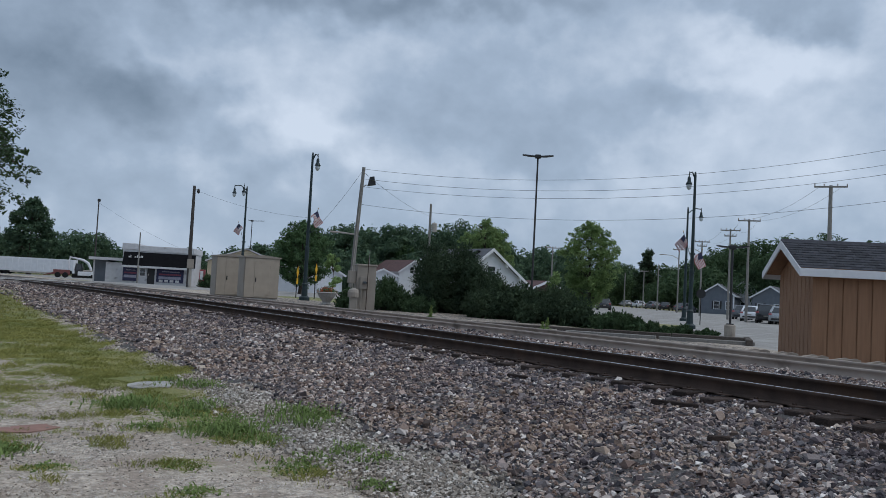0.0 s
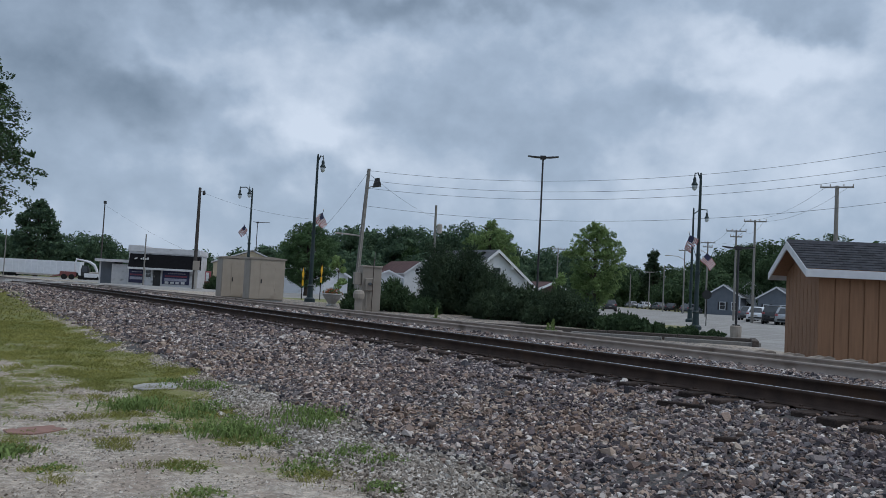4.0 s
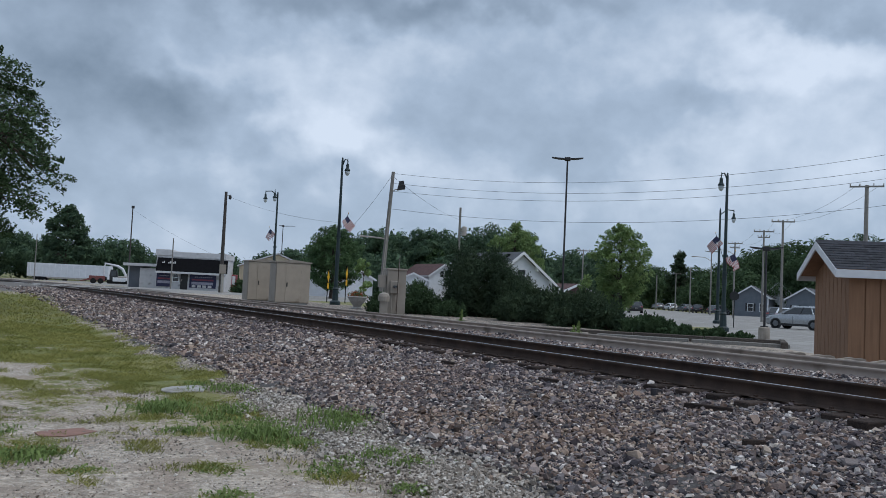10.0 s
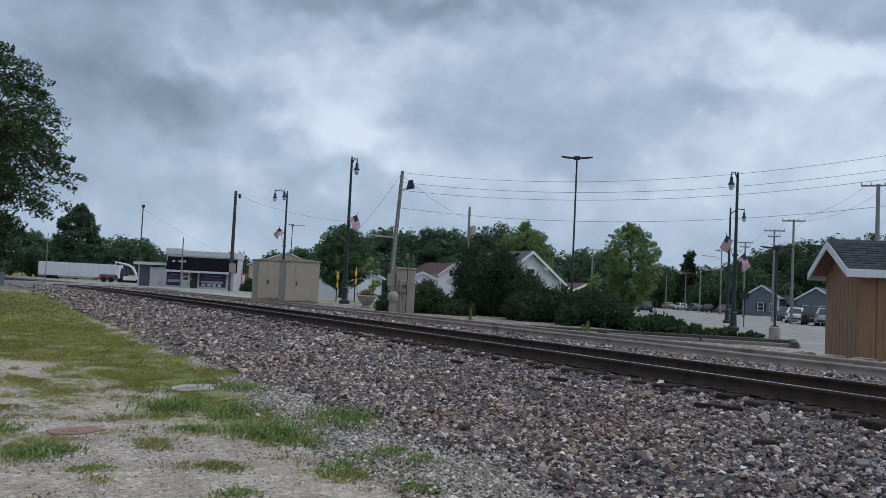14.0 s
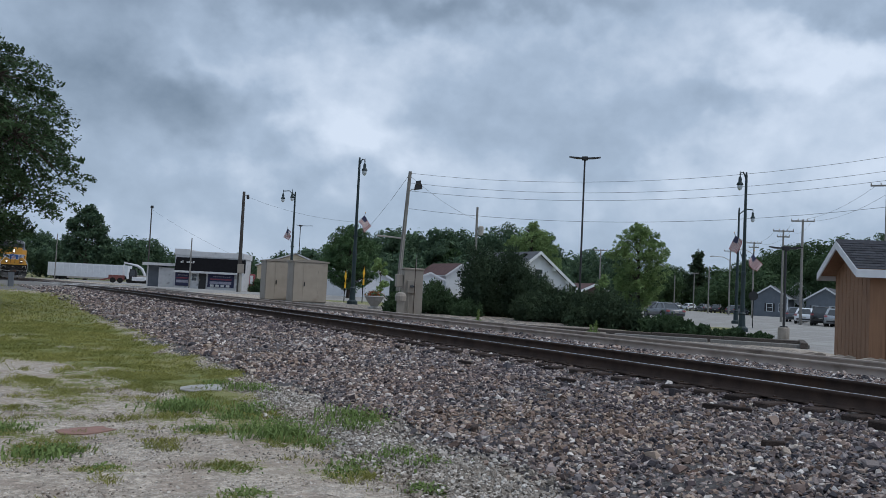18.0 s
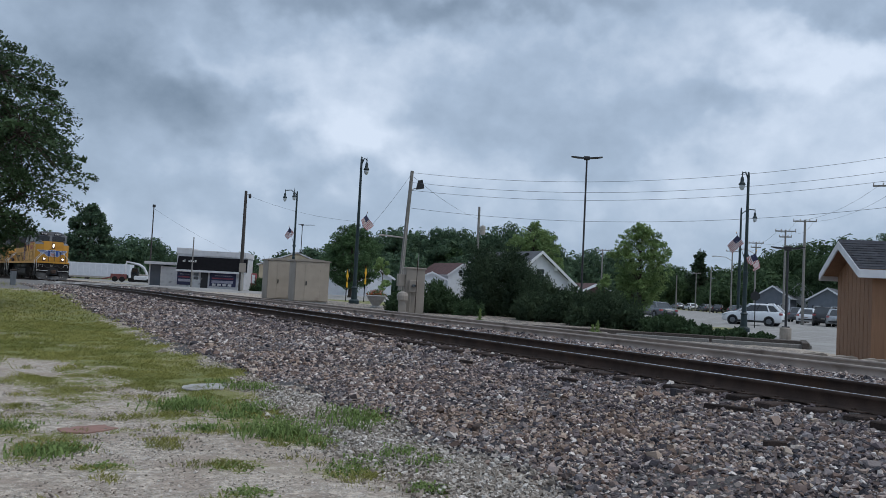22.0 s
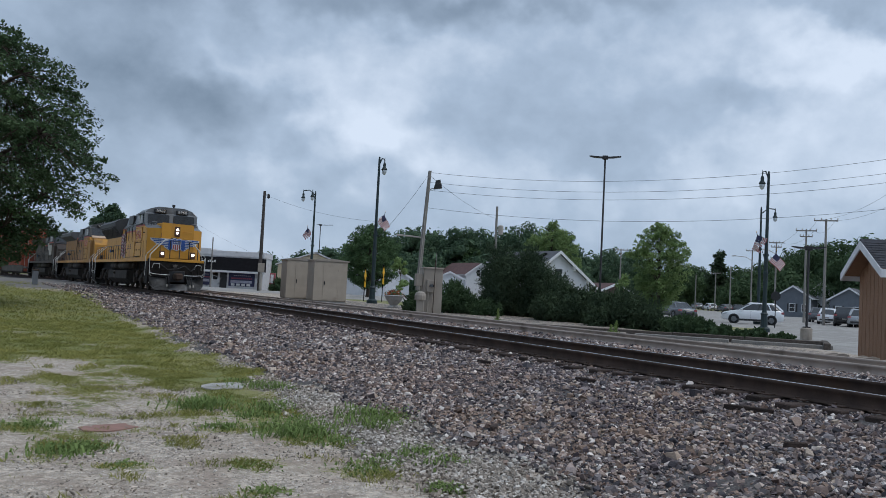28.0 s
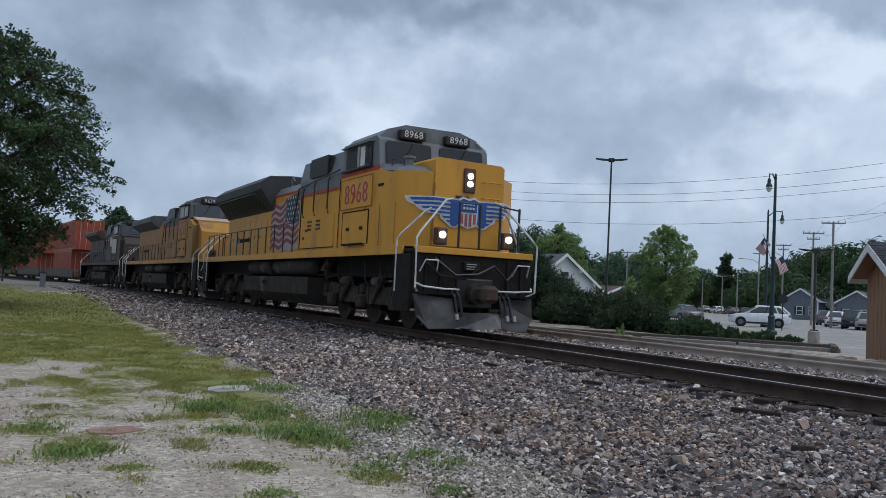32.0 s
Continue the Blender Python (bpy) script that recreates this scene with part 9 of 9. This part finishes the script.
        wd = rng.uniform(0.004, 0.012, n)
        dx, dy, lx, ly = -np.sin(a) * wd, np.cos(a) * wd, np.cos(a) * out, np.sin(a) * out
        ring = [np.stack([x + q * lx + e * dx, y + q * ly + e * dy, u * hh - 0.01], -1) for q, u, e in ((0, 0, -1), (0, 0, 1), (0.5, 0.95, 1), (0.5, 0.95, -1), (0.5, 0.95, -1), (0.5, 0.95, 1), (1, 0.8, 0.2), (1, 0.8, -0.2))]
        V = np.stack(ring, 1).reshape(-1, 3)
        ob = new("foliage", raw_mesh("foliage", V, np.arange(len(V)).reshape(-1, 4), 4, M_WEED))
        ob.parent = t
        tagged(ob, kind="stuff")


def tall_weed(x, y, h, seed):
    """A stalk with a pale woolly spike over broad basal leaves."""
    rng = np.random.default_rng(seed)
    t = thing("tall_weed", Matrix.Translation((x, y, float(ground_height(np.array(x), np.array(y))))), "tall pale green weed stalk beside the siding", "weed", "tall weeds")
    part("stalk", T([(0, 0, -0.05), (0.02, 0, h * 0.6), (0.03, 0.01, h)], [0.03, 0.04, 0.02], 6), M_WEED, t)
    c = [(0, 0, h * f) for f in (0.1, 0.18, 0.3)] + [(0.02, 0, h * f) for f in (0.5, 0.62, 0.74, 0.86, 0.95)]
    V = leaf_cloud(c, [0.2, 0.17, 0.12, 0.08, 0.08, 0.07, 0.06, 0.04], 300, 0.035, rng)
    ob = new("foliage", raw_mesh("foliage", V, np.arange(len(V)).reshape(-1, 4), 4, M_WEED))
    ob.parent = t
    tagged(ob, kind="stuff")


for k, (s, o, h) in enumerate(((26.7, 7.6, 0.6), (20.1, 7.6, 0.55), (20.45, 7.7, 0.42))):
    p = on_line(s, o)
    tall_weed(p.x, p.y, h, 70 + k)
build_small()

# ---- flags on the street lamps: rigid strips that sway ----
def flag(lamp_b, lamp_r, z, side, label):
    """A flag on a slanted staff: eight stiff strips side by side, each with its stripes."""
    x, y = polar(lamp_b, lamp_r)
    t = thing("flag", pose(x, y, z, 0, 0, -lamp_b), label, "flag", "flags on street lamps")
    st = part("staff", T([(0, 0, 0), (side * 0.55, -0.1, 1.75)], 0.016, 6), M_GREENPOLE, t)
    part("ball", turned(bmesh.new(), [(0.01, 0), (0.03, 0.03), (0.01, 0.06)], 8, (side * 0.55, -0.1, 1.75)), M_YSIGN, st)
    strips = []
    for k in range(7):
        n = new("cloth_strip")
        n.parent = t
        w = 0.125
        bms = {0: bmesh.new(), 1: bmesh.new(), 2: bmesh.new()}
        for r in range(13):
            top = -0.046 * r
            col = 2 if (r < 7 and k < 3) else r % 2
            box(bms[col], (0.0, -0.006, top - 0.046), (side * w, 0.006, top))
        me_ob = None
        for c, m in ((0, M_RED), (1, M_WHITE), (2, M_NAVY)):
            if len(bms[c].verts):
                part("stripe", bms[c], m, n)
        strips.append(n)
    return t, strips, side


FLAGS = [flag(-6.7, 54.8, 3.9, 1, "striped flag hanging from a street lamp"), flag(18.57, 51.8, 2.3, 1, "striped flag hanging from a street lamp"), flag(-10.82, 76.8, 4.2, -1, "striped flag hanging from a far street lamp"), flag(18.57, 51.7, 3.3, -1, "striped flag hanging from a street lamp")]


def flag_rows(k, n, side, seed):
    """Poses of strip k of a drooping flag in a light breeze."""
    rows = []
    for i in range(0, 65):
        t = i * 0.5
        x, y, z = side * 0.5, -0.09, 1.6
        for j in range(k + 1):
            wob = math.sin(t * 2.1 + j * 0.8 + seed) + 0.5 * math.sin(t * 3.7 + seed * 2 + j)
            droop = 54 + 13 * math.sin(t * 0.55 + seed) + 3 * wob
            yaw = side * 35 + 16 * wob
            if j < k:
                x += side * 0.125 * math.cos(radians(droop)) * math.cos(radians(yaw))
                y += side * 0.125 * math.sin(radians(yaw)) * math.cos(radians(droop))
                z -= 0.125 * math.sin(radians(droop))
        rows.append((t, pose(x, y, z, 0, side * droop, yaw)))
    return rows


# ---- what moves ----
# seconds, and metres along the line of the leading locomotive's face
TRAIN = [(0, 243), (6, 202), (12, 160), (16, 132.5), (18, 119.2), (19, 112.8), (20, 106.4), (21, 99.9), (22, 93.2), (23, 86.2), (24, 79.0), (25.5, 68.4), (27.5, 53.9), (28, 50.1), (29, 42.0), (30, 33.6), (31, 25.4), (32, 17.1)]


def train_at(t):
    ts, ss = zip(*TRAIN)
    return float(np.interp(t, ts, ss))


def rail_pose(s_mid, half):
    a, b = on_line(s_mid - half, 0.7525), on_line(s_mid + half, 0.7525)
    m, d = (a + b) / 2, a - b
    return pose(m.x, m.y, 0, 0, 0, math.degrees(math.atan2(d.y, d.x)))


def route(rows):
    """Seconds, bearing and range of a car on the lot, as places on the ground."""
    return [(t, *polar(b, r)) for t, b, r in rows]


ROUTE_WHITE = route([(0, 31, 68.0), (18.6, 31, 68.0), (19.4, 27.8, 68.0), (20, 24.97, 69.0), (20.4, 23.4, 69.5), (20.8, 21.93, 70.1), (21.2, 20.77, 70.5), (21.6, 19.86, 70.8), (22, 19.14, 71.0), (22.6, 18.37, 71.3), (23.2, 17.97, 71.5), (24, 17.87, 71.5), (32, 17.87, 71.5)])
ROUTE_SILVER = route([(0, 36, 64), (8.0, 36, 64), (8.8, 31, 65), (9.5, 26, 66.5), (10.0, 23.07, 68), (10.5, 20.8, 69.5), (11, 18.38, 71), (11.5, 16.1, 72.8), (12, 14.06, 74.5), (12.5, 12.4, 76.5), (13, 10.9, 79), (14, 8.4, 84), (16, 5.5, 95), (32, 5.5, 95)])
ROUTE_GREY = route([(0, 34, 64), (14.0, 34, 64), (15.0, 26, 66), (15.8, 20, 68), (16.5, 17.0, 70.5), (17, 15.8, 72.5), (17.5, 14.7, 75), (18, 13.75, 77.5), (18.5, 13.35, 78.5), (19, 13.15, 79), (32, 13.15, 79)])


def motions():
    for ob, back, half in ((LOCO_1, 10.25, 6.9), (LOCO_2, 32.85, 6.9), (LOCO_3, 55.2, 6.9), (CAR_1, 79.6, 10.9), (CAR_2, 105.2, 10.9), (CAR_3, 130.8, 10.9)):
        walk(ob, [(t, rail_pose(s + back, half)) for t, s in TRAIN])
    # lot traffic
    for ob, wheels, rows in ((WHITE_SUV, W_WHITE, ROUTE_WHITE), (SILVER_SUV, W_SILVER, ROUTE_SILVER), (GREY_SEDAN, W_GREY, ROUTE_GREY)):
        walk(ob, drive(rows))
        gone = np.concatenate([[0], np.cumsum([math.hypot(b[1] - a[1], b[2] - a[2]) for a, b in zip(rows, rows[1:])])])
        ts = [r[0] for r in rows]
        t0, t1 = ts[1], ts[-2]
        steps = [0.0] + [t0 + k / 30 for k in range(int((t1 - t0) * 30) + 1)] + [32.0]
        for w in wheels:
            p = w.matrix_basis.translation.copy()
            walk(w, [(t, Matrix.Translation(p) @ pose(0, 0, 0, 0, math.degrees(float(np.interp(t, ts, gone)) / 0.36) % 360, 0)) for t in steps])
    # wheels roll under the locomotives
    for sets in (WHEELS_1, WHEELS_2, WHEELS_3):
        for w in sets:
            p = w.matrix_basis.translation.copy()
            walk(w, [(k / 15, Matrix.Translation(p) @ pose(0, 0, 0, 0, math.degrees((243 - train_at(k / 15)) / 0.535) % 360, 0)) for k in range(481)])
    for q, (t, strips, side) in enumerate(FLAGS):
        for k, n in enumerate(strips):
            walk(n, flag_rows(k, len(strips), side, q * 1.7))


def drive(rows):
    """Poses of a car through places on the ground; it faces the way it goes."""
    out, turn = [], None
    for i, (t, x, y) in enumerate(rows):
        j = min(i + 1, len(rows) - 1)
        a, b = rows[max(i - 1, 0)], rows[j]
        dx, dy = b[1] - a[1], b[2] - a[2]
        if abs(dx) + abs(dy) > 0.05:
            turn = math.degrees(math.atan2(dy, dx))
        elif turn is None:
            turn = 180.0
        out.append((t, pose(x, y, float(ground_height(np.array(x), np.array(y))), 0, 0, turn)))
    return out


motions()
